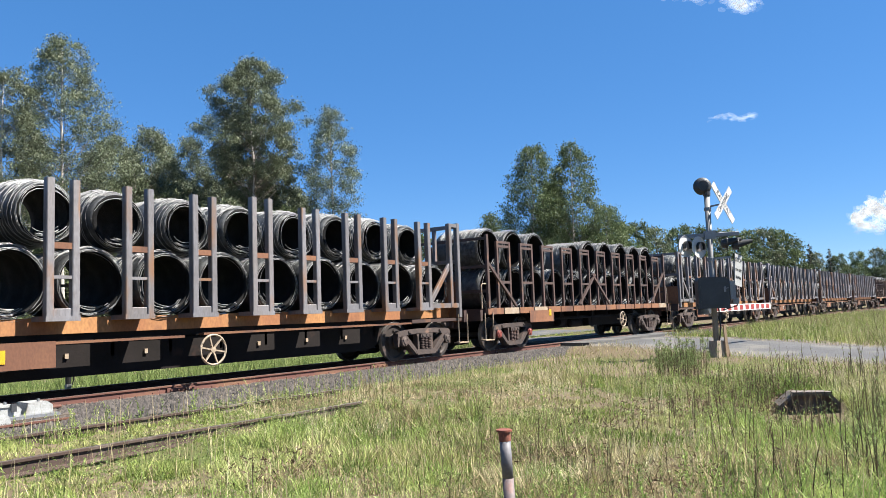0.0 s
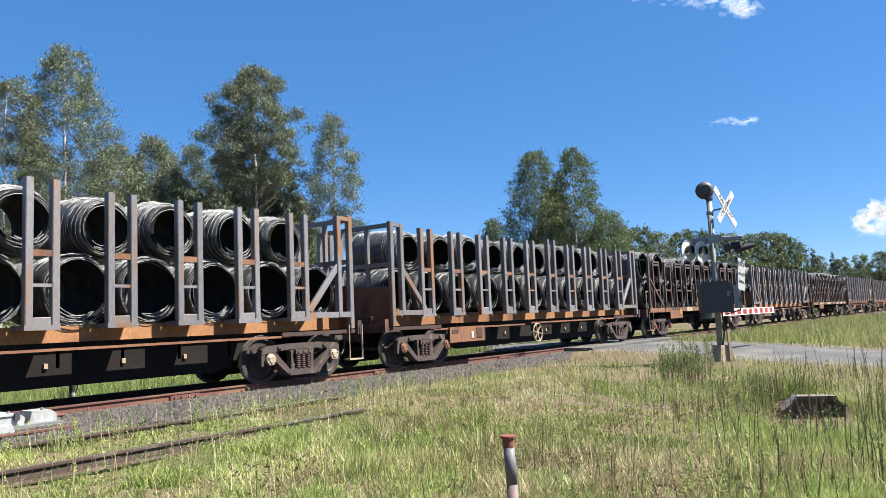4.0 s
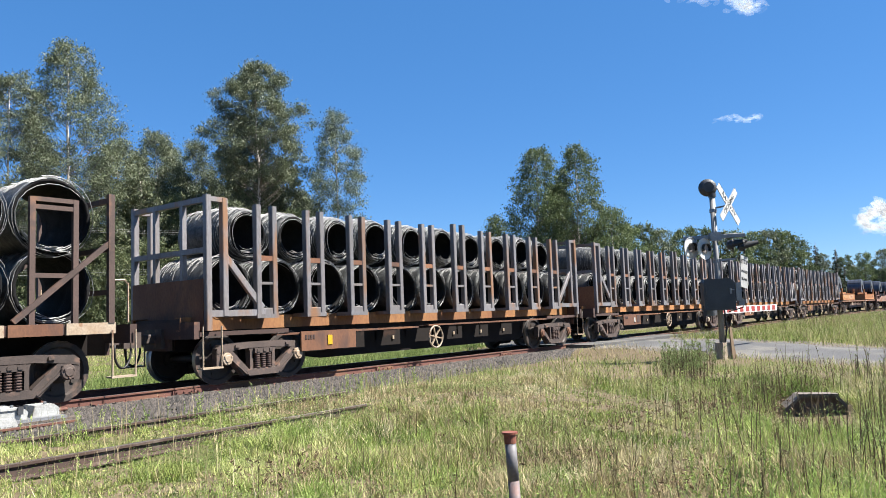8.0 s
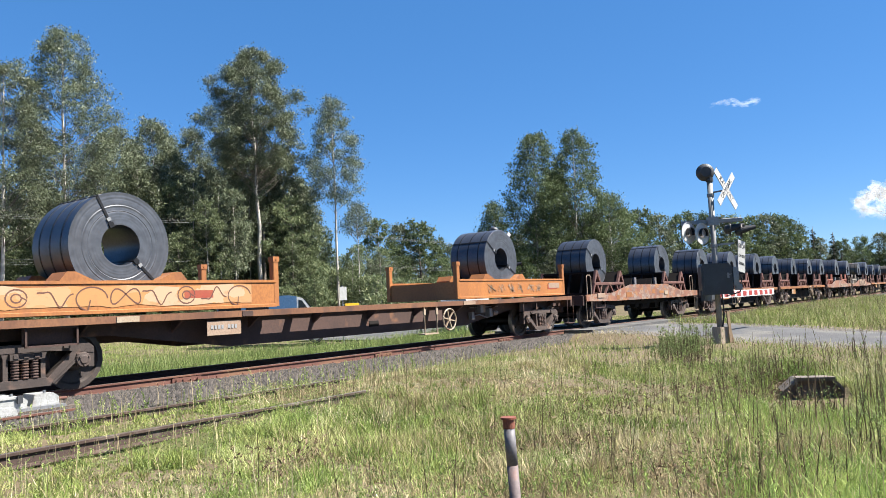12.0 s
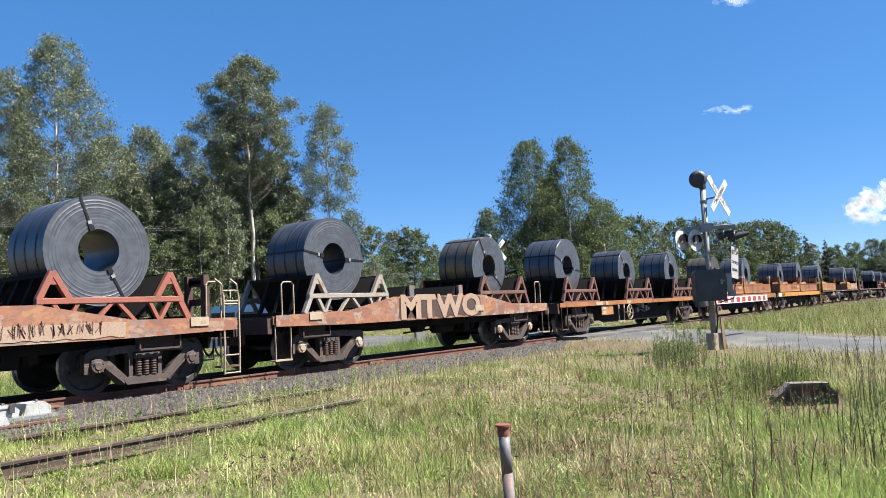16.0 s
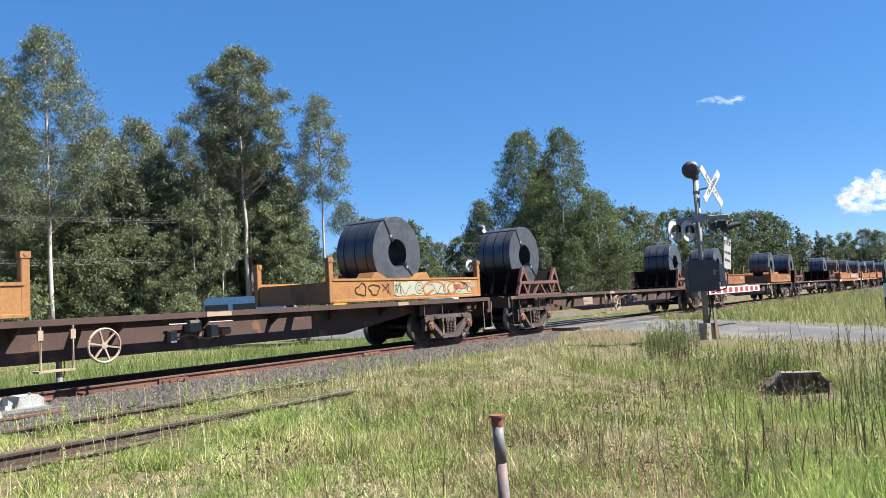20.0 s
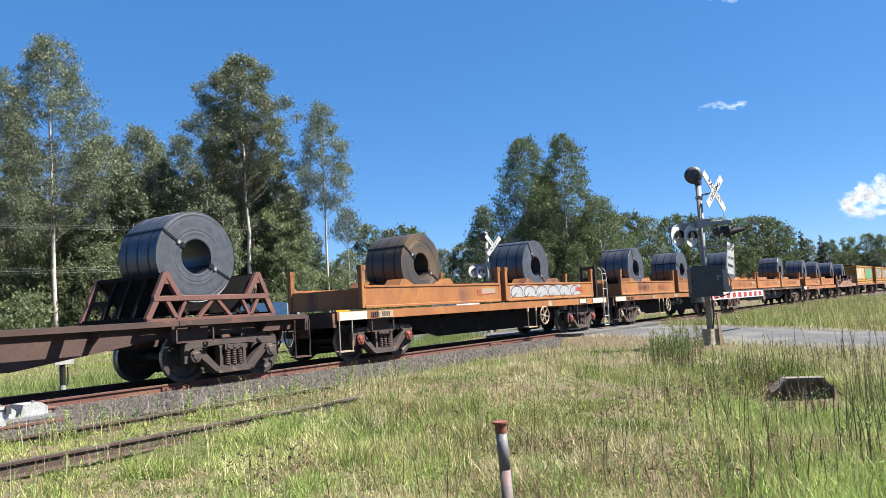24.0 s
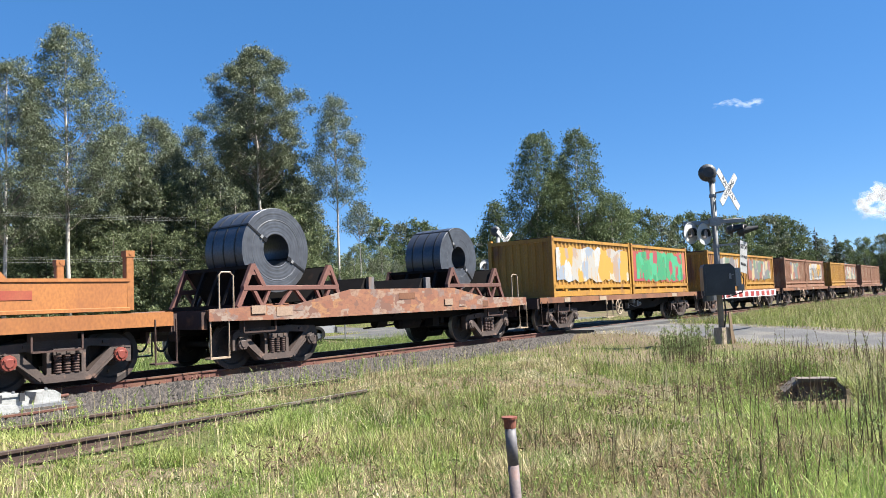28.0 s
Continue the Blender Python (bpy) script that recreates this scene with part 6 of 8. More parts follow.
tray_wagon(207.5, 226.5, 2, [(211.05, (211.08, 0.93)), (223.1, (223.27, 0.90))], solid=False, base="rust_orange", side=0.12, skin="deck_bright",
           tags=[(0, (-2.85, 2.3), "spray_brown", "tag_blush", ("flow", 0.52, 0.022)), (1, (-1.6, 1.6), "spray_cream", None, ("zig", 0.5, 0.03))])
hump_wagon(227.5, 238.9, 3, [(229.85, 0.88), (236.5, 0.89)])
saddle_wagon(239.8, 254.1, 4, [(242.0, 0.88), (247.1, 0.88), (252.4, 0.89)])
saddle_wagon(254.9, 269.1, 5, [(256.8, 0.87), (262.1, 0.84), (267.3, 0.88)])
hump_wagon(270.0, 281.1, 6, [(272.27, 0.91), (278.8, 0.95)])
hump_wagon(282.0, 293.2, 7, [(284.42, 0.95), (290.94, 0.89)], "MTWO")
saddle_wagon(294.1, 308.3, 8, [(296.05, 0.97), (301.3, 0.86), (306.55, 0.90)])
tray_wagon(309.3, 323.4, 9, [(313.1, (313.2, 0.89)), (319.3, (319.33, 0.95))], base="deck_orange", side=0.26, rusty=(0,), white_caps=True,
           tags=[(0, (-2.2, -0.4), "spray_brown", None), (0, (0.2, 1.6), "spray_brown", None), (1, (0.9, 2.0), "spray_brown", None)])
YELLOW_END = tray_wagon(324.1, 338.2, 10, [(327.9, (328.1, 0.88)), (334.1, (334.08, 0.97))], base="deck_yellow", side=0.26,
           tags=[(0, "word", "spray_black", "HOAX"), (1, (-1.0, 0.4), "spray_brown", None)])
brake_ladder(*YELLOW_END, "reflector_yellow", False)
tray_wagon(339.3, 358.2, 11, [(342.5, (342.3, 0.94)), (354.8, (354.95, 0.95))], solid=False, base="rust_brown", side=0.1, skin="deck_tan",
           tags=[(0, (-2.6, 2.4), "spray_red", None, ("zig", 0.45, 0.03)), (1, (-2.2, -1.3), "spray_black", None, ("bubble", 0.42, 0.028)), (1, (-1.3, -0.5), "spray_black", None, ("zig", 0.4, 0.02)), (1, (-0.8, 2.5), "spray_brown", "spray_pale", ("flow", 0.55, 0.02)), (1, (0.3, 2.4), "deck_bright", None, ("arch", 1.0, 0.06))])
saddle_wagon(359.4, 378.9, 12, [(361.5, 0.96), (376.0, 0.90)], solid=False)
tray_wagon(379.8, 398.7, 13, [(383.0, (383.0, 0.90)), (395.5, (395.6, 0.91))], solid=False, base="rust_brown", side=0.1,
           tags=[(1, (-2.5, 0.6), "spray_brown", None), (1, (0.8, 2.2), "spray_black", None)])
saddle_wagon(399.8, 419.0, 14, [(402.1, 0.90), (416.85, 0.88)], solid=False)
BRAKE_END = tray_wagon(419.9, 434.0, 15, [(423.75, (423.85, 0.84)), (430.0, (430.0, 0.86))], side=0.2, rusty=(0,), tags=[(1, (-2.75, 1.9), "spray_brown", "spray_white", ("arch", 0.75, 0.035))])
brake_ladder(*BRAKE_END)
tray_wagon(434.8, 448.8, 16, [(438.5, (438.65, 0.87)), (445.0, (444.5, 0.85))], side=0.18, tags=[(0, (-1.3, -0.1), "spray_brown", None, ("zig", 0.15, 0.012)), (0, (0.9, 1.6), "spray_brown", None, ("zig", 0.12, 0.01))])
tray_wagon(449.6, 468.8, 17, [(452.85, (452.95, 0.97)), (459.15, None), (465.5, (465.4, 0.93))], side=0.12, base="rust_brown", solid=False, skin="deck_bright",
           tags=[(0, (-1.8, 1.8), "spray_brown", None), (1, (-1.4, 0.2), "spray_brown", None), (2, (-1.6, 1.4), "spray_brown", None)])
tray_wagon(469.6, 483.6, 18, [(473.4, (473.6, 0.90)), (479.9, (479.5, 0.88))], base="deck_bright", side=0.24, skin="deck_bright", tags=[(0, (0.2, 1.9), "spray_red", None), (1, (-1.2, 0.8), "spray_brown", None)])
hump_wagon(484.3, 495.4, 19, [(486.5, 0.89), (493.05, 0.86)])
container_wagon(496.3, 510.7, 20, ("container", "container"), [(0, -2.8, 2.88, None, "tag_white", 8), (1, -2.6, 2.5, None, "tag_green", 6)])
container_wagon(511.7, 526.1, 21, ("container", "container"), [(0, -2.0, 2.0, None, "tag_mixed", 5), (1, -2.4, 2.4, None, "tag_mixed", 6)])
container_wagon(527.1, 541.5, 22, ("container_brown", "container_brown"), [(0, -1.5, 1.0, None, "tag_mixed", 4), (1, -2.0, 2.4, "spray_black", "tag_white", 6)])
container_wagon(542.5, 556.9, 23, ("container", "container_brown"), [(1, -2.6, 2.6, None, "tag_mixed", 7)])
container_wagon(557.9, 572.3, 24, ("container_brown", "container_brown"), [])

# ---- line-side things ----
def crossing_signal(name, base, facing, label, far=False):
    """A mast with bell, crossed boards, lamp pairs, cabinet and notice. Built facing -y, then turned."""
    w = thing(name, label, "crossing signal", "level crossing signals")
    w.matrix_basis = pose(*base, 0, 0, facing)
    s = Shape().tube([(0, 0, 0.0), (0, 0, 4.42)], 0.075, 14)
    part("mast", s, "mast_grey", w, "pale grey steel mast", smooth=True)
    for z in (4.05, 3.34, 2.7):
        part("clamp", cached("mast_clamp", lambda: Shape().lathe([(0.078, -0.05), (0.095, -0.045), (0.095, 0.045), (0.078, 0.05)], 2, (0, 0, 0), 14).mesh("clamp", "galv")), "", w, at=(0, 0, z))
    s = Shape()
    s.lathe([(0.001, -0.13), (0.17, -0.11), (0.235, -0.03), (0.235, 0.03), (0.2, 0.07), (0.001, 0.1)], 1, (-0.1, 0, 4.68), 22)
    s.tube([(0, 0, 4.42), (0, 0, 4.52)], 0.1, 12)
    b = part("bell", s, "dark_case", w, "dark round warning bell")
    part("bell_gong", Shape().lathe([(0.001, -0.02), (0.14, -0.015), (0.16, 0.02)], 1, (-0.1, -0.14, 4.68), 20), "dark_case", b)
    # crossed boards
    s = Shape().bar((0.05, -0.03, 4.12), (0.36, -0.2, 4.15), 0.04, 0.04)
    part("bracket", s, "galv", w)
    for a, text, reach in ((44, "RAILWAY", 0.68), (-43, "CROSSING", 0.58)):
        bd = Shape().box(-reach, reach, -0.008, 0.008, -0.1, 0.1)
        o = part("crossed_board", bd, "white", w, "white board with black lettering", at=(0.36, -0.22 - (0.02 if a < 0 else 0), 4.17))
        o.rotation_euler = (0, radians(a), radians(50))
        part("lettering", words(text, 0.175, "black", squeeze=1.12 if len(text) < 8 else 0.88), "", o, at=(0, -0.011, 0))
        part("board_edge", Shape().box(-reach, reach, -0.0095, 0.0, 0.086, 0.094).box(-reach, reach, -0.0095, 0.0, -0.094, -0.086), "black", o)
    # lamp pairs
    part("lamp_arm", Shape().bar((-0.80, 0, 3.34), (0.76, 0, 3.36), 0.09, 0.11, 0.01).box(-0.14, 0.14, -0.13, 0.1, 3.24, 3.46), "galv", w, "cross arm")

    def lamp(at, yaw, rim, lens, size, hood, taper):
        s = Shape()
        s.lathe([(size - 0.005, -0.012), (size, 0.0), (size - 0.005, 0.012), (0.001, 0.012), (0.001, -0.012)], 1, (0, 0, 0), 26)
        o = part("lamp", s, rim, w, "round signal lamp with a hood", at=at)
        o.rotation_euler = (0, 0, radians(yaw))
        h = Shape()
        pts = [(0.14 * math.cos(a), 0.14 * math.sin(a)) for a in np.linspace(-0.5, math.pi + 0.5, 14)]
        tip = [(x * taper, 0.14 - (0.14 - z) * taper) for x, z in pts]
        h.add([(x, -0.012, z) for x, z in pts] + [(x, -hood, z) for x, z in tip] + [(x * 0.93, -0.012, z * 0.93) for x, z in pts] + [(x * 0.93, -hood, z * 0.93) for x, z in tip],
              [(i, i + 1, 15 + i, 14 + i) for i in range(13)] + [(28 + i, 29 + i, 43 + i, 42 + i) for i in range(13)] + [(14 + i, 15 + i, 43 + i, 42 + i) for i in range(13)])
        part("hood", h, "black", o, "black hood")
        part("lens", Shape().lathe([(0.001, -0.03), (0.08, -0.026), (0.125, -0.013), (0.125, 0.0)], 1, (0, 0, 0), 18), lens, o, "red lens")
        part("lamp_case", Shape().lathe([(0.13, 0.012), (0.12, 0.12), (0.05, 0.16), (0.001, 0.165)], 1, (0, 0, 0), 16), "dark_case", o)
    lamp((-0.65, -0.16, 3.07), 42, "white", "glass_pale", 0.29, 0.10, 1.0)
    lamp((-0.31, -0.16, 3.03), 42, "white", "glass_pale", 0.29, 0.10, 1.0)
    lamp((0.46, 0.10, 3.12), 79, "black", "lit_red" if far else "glass_red", 0.21, 0.36, 0.45)
    lamp((0.74, 0.10, 3.06), 79, "black", "glass_red", 0.21, 0.36, 0.45)
    if not far:
        # notice
        part("bracket", Shape().bar((0.05, 0, 2.72), (0.5, -0.05, 2.74), 0.035, 0.05), "galv", w)
        n = Shape().box(-0.20, 0.20, -0.006, 0.006, -0.42, 0.42)
        o = part("notice", n, "white_plant", w, "white notice with black lettering", at=(0.66, -0.06, 2.38))
        o.rotation_euler = (0, radians(9), radians(52))
        for text, z, size in (("STOP", 0.26, 0.17), ("ON RED", 0.0, 0.105), ("SIGNAL", -0.2, 0.105)):
            part("lettering", words(text, size, "black", squeeze=0.9), "", o, at=(0, -0.009, z))
        # cabinet with boom drive
        s = Shape()
        s.prism([(-0.44, 1.40), (0.34, 1.40), (0.34, 2.12), (0.24, 2.22), (-0.40, 2.22), (-0.44, 2.14)], 1, -0.36, 0.16)
        c = part("cabinet", s, "dark_case", w, "dark grey boom drive cabinet")
        part("cabinet_door", Shape().box(-0.38, 0.28, -0.372, -0.36, 1.46, 2.08), "dark_case", c)
        part("hasp", Shape().box(0.2, 0.25, -0.40, -0.37, 1.82, 1.96).bar((0.22, -0.4, 1.9), (0.32, -0.4, 1.93), 0.02, 0.02), "galv", c)
        part("side_case", Shape().box(0.38, 0.52, -0.26, 0.05, 1.62, 2.1).box(0.44, 0.60, -0.2, -0.02, 1.5, 1.66), "galv", w, "grey side case")
        part("conduit", Shape().tube([(0.10, -0.07, 1.4), (0.12, -0.07, 0.9), (0.05, -0.09, 0.5), (0.12, -0.1, 0.05)], 0.02, 6), "black", w)
        part("conduit", Shape().tube([(0.5, -0.1, 2.05), (0.62, -0.1, 1.8), (0.56, -0.1, 1.45), (0.2, -0.1, 1.35)], 0.018, 6), "black", w)
    s = Shape().prism([(-0.16, 0), (0.15, 0), (0.12, 0.55), (-0.13, 0.55)], 1, -0.15, 0.15)
    part("footing", s, "footing_timber", w, "bleached footing block").rotation_euler = (0, 0, radians(35))
    part("guard_board", Shape().bar((0.16, -0.2, 0.0), (0.12, -0.19, 0.95), 0.09, 0.03).bar((0.36, -0.12, 0.0), (0.14, -0.14, 0.85), 0.04, 0.03).box(0.0, 0.34, -0.24, -0.18, 0.0, 0.06), "timber", w, "pale timber stay").rotation_euler = (0, 0, radians(35))
    return w


M["mast_grey"] = material("weathered_grey_mast", (0.23, 0.23, 0.23), 0.6, 0.15, (0.17, 0.17, 0.1725), (0.13, 0.105, 0.085), 2.5, 45, 0.06, spot_scale=3.0, spot_cut=0.64, streak=0.4)
M["footing_timber"] = material("bleached_footing", (0.38, 0.32, 0.25), 0.9, 0.0, (0.27, 0.21, 0.15), (0.15, 0.1, 0.065), 4, 30, 0.3, spot_scale=3.0, spot_cut=0.6, streak=0.3)
M["lit_red"] = material("lit_red_lens", (0.25, 0.005, 0.005), 0.3, 0.0, None, None, 3, 40, 0)
M["lit_red"].node_tree.nodes["Principled BSDF"].inputs["Emission Color"].default_value = (1, 0.02, 0.02, 1)
M["lit_red"].node_tree.nodes["Principled BSDF"].inputs["Emission Strength"].default_value = 2.0
M["glass_pale"] = material("bleached_signal_lens", (0.31, 0.28, 0.275), 0.3, 0.0, None, None, 3, 40, 0)
crossing_signal("crossing_signal", (20.33, 6.22, 0.0), -62, "grey crossing mast with crossed boards, bell and lamps beside the road")
crossing_signal("crossing_signal", (29.2, 18.8, 0.0), -62, "grey crossing mast beyond the railway with a lit red lamp", far=True)


def boom(base, length, yaw, name="boom_barrier"):
    w = thing(name, "lowered red and white striped boom across the road", "boom barrier", "boom barriers")
    w.matrix_basis = pose(*base, 0, 0, yaw)
    part("beam", Shape().box(0.0, length, -0.018, 0.018, -0.1, 0.1), "white", w, "white boom beam")
    part("pivot", Shape().box(-0.35, 0.1, -0.06, 0.06, -0.12, 0.12), "dark_case", w, "pivot head")
    n = int(length / 0.62)
    for i in range(n):
        part("stripe", cached("boom_stripe", lambda: Shape().box(0, 0.36, -0.023, 0.023, -0.075, 0.075).mesh("stripe", "red")), "", w, at=(0.3 + 0.62 * i, 0, 0))
    part("counterweight", Shape().box(-0.9, -0.3, -0.05, 0.05, -0.14, 0.14), "dark_case", w)
    return w


boom((20.79, 6.47, 1.39), 6.5, 0)


def point_machine():
    w = thing("point_machine", "white-painted point machine casing beside the rail", "point machine", at=(4.45, 11.3, 0.26))
    part("bearer", Shape().box(-1.2, 1.25, -0.34, -0.14, -0.1, 0.02).box(-1.2, 1.25, 0.16, 0.36, -0.1, 0.02), "sleeper", w, "timber bearers")
    part("base_plate", Shape().prism([(-1.0, 0.02), (1.02, 0.02), (1.0, 0.06), (-1.0, 0.06)], 1, -0.3, 0.34), "galv", w, "grey base plate")
    part("casing", Shape().prism([(-0.9, 0.06), (0.5, 0.06), (0.52, 0.15), (0.48, 0.19), (-0.88, 0.2)], 1, -0.2, 0.28), "white_plant", w, "chalky white steel casing")
    part("lid", Shape().prism([(-0.86, 0.205), (-0.2, 0.2), (-0.24, 0.25), (-0.8, 0.26)], 1, -0.22, 0.3), "white_plant", w, "raised lid")
    part("lid", Shape().prism([(-0.12, 0.2), (0.46, 0.195), (0.42, 0.225), (-0.08, 0.235)], 1, -0.22, 0.3), "white_plant", w, "flat lid")
    part("end_box", Shape().prism([(0.6, 0.06), (0.98, 0.06), (0.98, 0.16), (0.9, 0.22), (0.64, 0.22)], 1, -0.14, 0.22), "white_plant", w, "end box")
    part("front_box", Shape().prism([(-0.3, -0.02), (0.3, -0.02), (0.26, 0.1), (-0.2, 0.13)], 1, -0.42, -0.24), "white_plant", w, "sloping front box")
    for y in (-0.235, 0.315):
        for x in (-0.7, -0.3, 0.1, 0.4):
            part("hasp", cached("pm_hasp", lambda: Shape().box(-0.035, 0.035, -0.012, 0.012, -0.07, 0.04).mesh("hasp", "dark_case")), "", w, at=(x, y, 0.2))
    for x in (-0.7, -0.35, 0.05, 0.35, 0.8):
        part("bolt", cached("pm_bolt", lambda: Shape().tube([(0, 0, 0), (0, 0, 0.035)], 0.022, 8).mesh("bolt", "galv")), "", w, at=(x, -0.08, 0.225))
    part("rod", Shape().tube([(0.95, 0.1, 0.1), (1.4, 0.5, 0.06)], 0.025, 8), "rail_side", w, "rusty drive rod")
    part("rod", Shape().tube([(0.55, 0.28, 0.1), (0.9, 0.75, 0.06)], 0.02, 8), "rail_side", w, "rusty detector rod")
    part("cable", Shape().tube([(-0.9, -0.1, 0.1), (-1.1, -0.25, 0.08), (-1.3, -0.3, -0.05)], 0.018, 6), "black", w)


point_machine()


M["post_pink"] = material("faded_red_primer", (0.135, 0.1, 0.0975), 0.7, 0.1, (0.11, 0.0875, 0.09), (0.15, 0.065, 0.05), 5, 50, 0.2, spot_scale=6, spot_cut=0.62)


def pipe_post():
    w = thing("pipe_post", "leaning grey pipe post with a rusty red flanged top", "post", at=(4.195, 2.63, -0.05))
    top = Vector((-0.022, 0.033, 0.80))
    low = Vector((0, 0, -0.2))
    part("pipe", Shape().tube([low + (top - low) * 0.70, top * 0.93], 0.036, 18), "post_grey", w, "grey painted pipe", smooth=True)
    part("lower_pipe", Shape().tube([low, low + (top - low) * 0.705], 0.0365, 18), "post_pink", w, "faded red primed lower end", smooth=True)
    part("collar", Shape().tube([top * 0.925, top], 0.039, 18), "post_rust", w, "rusty red band")
    part("flange", Shape().tube([top, top + Vector((0, 0, 0.012))], 0.051, 20), "post_rust", w, "rusty flange")


pipe_post()


def culvert_headwall():
    w = thing("culvert_headwall", "small weathered concrete culvert headwall among weeds", "culvert")
    w.matrix_basis = pose(12.05, 2.42, -0.25, 0, 0, -68)
    out = [(-0.41, -0.1), (-0.41, 0.25), (-0.21, 0.42), (0.29, 0.42), (0.41, 0.28), (0.41, -0.1)]
    inner = [(x * 0.93, z - 0.03 if z > 0 else z) for x, z in out]
    # a short open-fronted box: walls with depth, a back wall set deep inside
    v = [(x, y, z) for y in (-0.05, 0.42) for x, z in out] + [(x, y, z) for y in (-0.05, 0.42) for x, z in inner]
    f = []
    for i in range(5):
        f += [(i, i + 1, 7 + i, 6 + i), (12 + i, 18 + i, 19 + i, 13 + i), (i, 12 + i, 13 + i, i + 1)]
    part("headwall", Shape().add(v, f), "concrete", w, "pale-edged concrete surround")
    part("back_wall", Shape().prism(inner, 1, 0.10, 0.18), "stained_wall", w, "brown stained inner wall")
    part("coping", Shape().box(-0.22, 0.30, -0.07, 0.10, 0.424, 0.445), "concrete", w, "pale worn top edge")


culvert_headwall()


def marker_post():
    w = thing("marker_post", "black and white banded marker post by the road", "marker post", at=(17.9, 1.78, 0.0))
    for i in range(6):
        part("band", cached(("mband", i % 2), lambda: Shape().box(-0.07, 0.07, -0.03, 0.03, 0, 0.28).mesh("band", "black" if i % 2 else "white")), "", w, at=(0, 0, 0.28 * i))


marker_post()


def van(at, yaw):
    w = thing("van", "blue-grey van with a white cab waiting beyond the railway", "van")
    w.matrix_basis = pose(*at, 0, 0, yaw)
    # nose towards +x
    body = [(-2.2, 0.35), (1.0, 0.35), (1.0, 1.98), (0.7, 2.04), (-2.05, 2.04), (-2.2, 1.9)]
    part("body", Shape().prism(body, 1, -0.9, 0.9), "car_blue", w, "blue-grey load body")
    cab = [(1.0, 0.35), (2.45, 0.35), (2.5, 0.75), (2.35, 1.05), (1.75, 1.2), (1.25, 1.9), (1.0, 1.98)]
    part("cab", Shape().prism(cab, 1, -0.88, 0.88), "car_white", w, "white cab")
    for x in (-1.7, -0.6):
        part("side_window", Shape().prism([(x - 0.45, 1.2), (x + 0.45, 1.2), (x + 0.45, 1.75), (x - 0.45, 1.75)], 1, -0.912, -0.88), "car_glass", w)
    part("windscreen", Shape().prism([(1.80, 1.21), (1.83, 1.21), (1.33, 1.86), (1.30, 1.86)], 1, -0.78, 0.78), "car_glass", w)
    part("side_window", Shape().prism([(1.08, 1.2), (1.62, 1.2), (1.22, 1.8), (1.08, 1.85)], 1, -0.895, -0.87), "car_glass", w)
    part("bumper", Shape().box(2.4, 2.58, -0.88, 0.88, 0.35, 0.6), "dark_case", w)
    for x in (-1.4, 1.75):
        for y in (-0.8, 0.8):
            wh = part("wheel", cached("van_wheel", lambda: Shape().lathe([(0.2, -0.11), (0.3, -0.11), (0.33, -0.06), (0.33, 0.06), (0.3, 0.11), (0.2, 0.11)], 1, (0, 0, 0), 20, closed=True).mesh("wheel", "rubber")), "", w, at=(x, y, 0.33))
            part("hub", cached("van_hub", lambda: Shape().disc((0, 0, 0), 0.2, 1, 0.16, 16).mesh("hub", "galv")), "", wh)


van((21.3, 25.2, 0.07), -40)


def relay_box(at, size, mat, label, name="relay_hut"):
    w = thing(name, label, "cabinet", at=at)
    a, b, h = size
    part("body", Shape().box(-a, a, -b, b, 0, h), mat, w)
    part("roof", Shape().prism([(-a - 0.1, h), (a + 0.1, h), (a + 0.1, h + 0.06), (0, h + 0.2), (-a - 0.1, h + 0.06)], 1, -b - 0.1, b + 0.1), "white", w, "pale pitched roof")
    part("door", Shape().box(-0.3, 0.3, -b - 0.015, -b, 0.05, h - 0.1), "galv", w)


relay_box((26.2, 18.6, 0.0), (0.75, 0.55, 1.55), "white_plant", "small pale relay cabinet beyond the railway")
relay_box((24.6, 19.6, 0.0), (0.14, 0.12, 1.3), "white_plant", "slim white line-side box", "cable_box")


def marker_board(at):
    w = thing("line_marker", "small white board on a dark and white post beyond the rails", "line marker", at=at)
    part("post", Shape().tube([(0, 0, 0.2), (0, 0, 0.75)], 0.06, 10), "black", w, "black upper post")
    part("foot", Shape().tube([(0, 0, -0.1), (0, 0, 0.22)], 0.065, 10), "white_plant", w, "white lower post")
    part("board", Shape().box(-0.2, 0.2, -0.09, -0.06, 0.66, 0.92), "white_plant", w, "white board")
    part("conduit", Shape().tube([(0.1, -0.02, 0.6), (0.11, -0.02, 0.3), (0.08, 0, 0.2)], 0.015, 6), "black", w)


marker_board((8.15, 16.1, 0.1))


def road_sign(at):
    w = thing("road_sign", "white board with a yellow plate on a steel post", "road sign", at=at)
    part("post", Shape().tube([(0, 0, 0), (0, 0, 2.4)], 0.03, 8), "galv", w)
    part("board", Shape().box(-0.2, 0.2, -0.05, -0.035, 1.8, 2.35), "white_plant", w)
    part("plate", Shape().box(0.1, 0.9, -0.05, -0.035, 1.5, 1.66), "reflector_yellow", w)


road_sign((22.2, 21.9, 0.0))


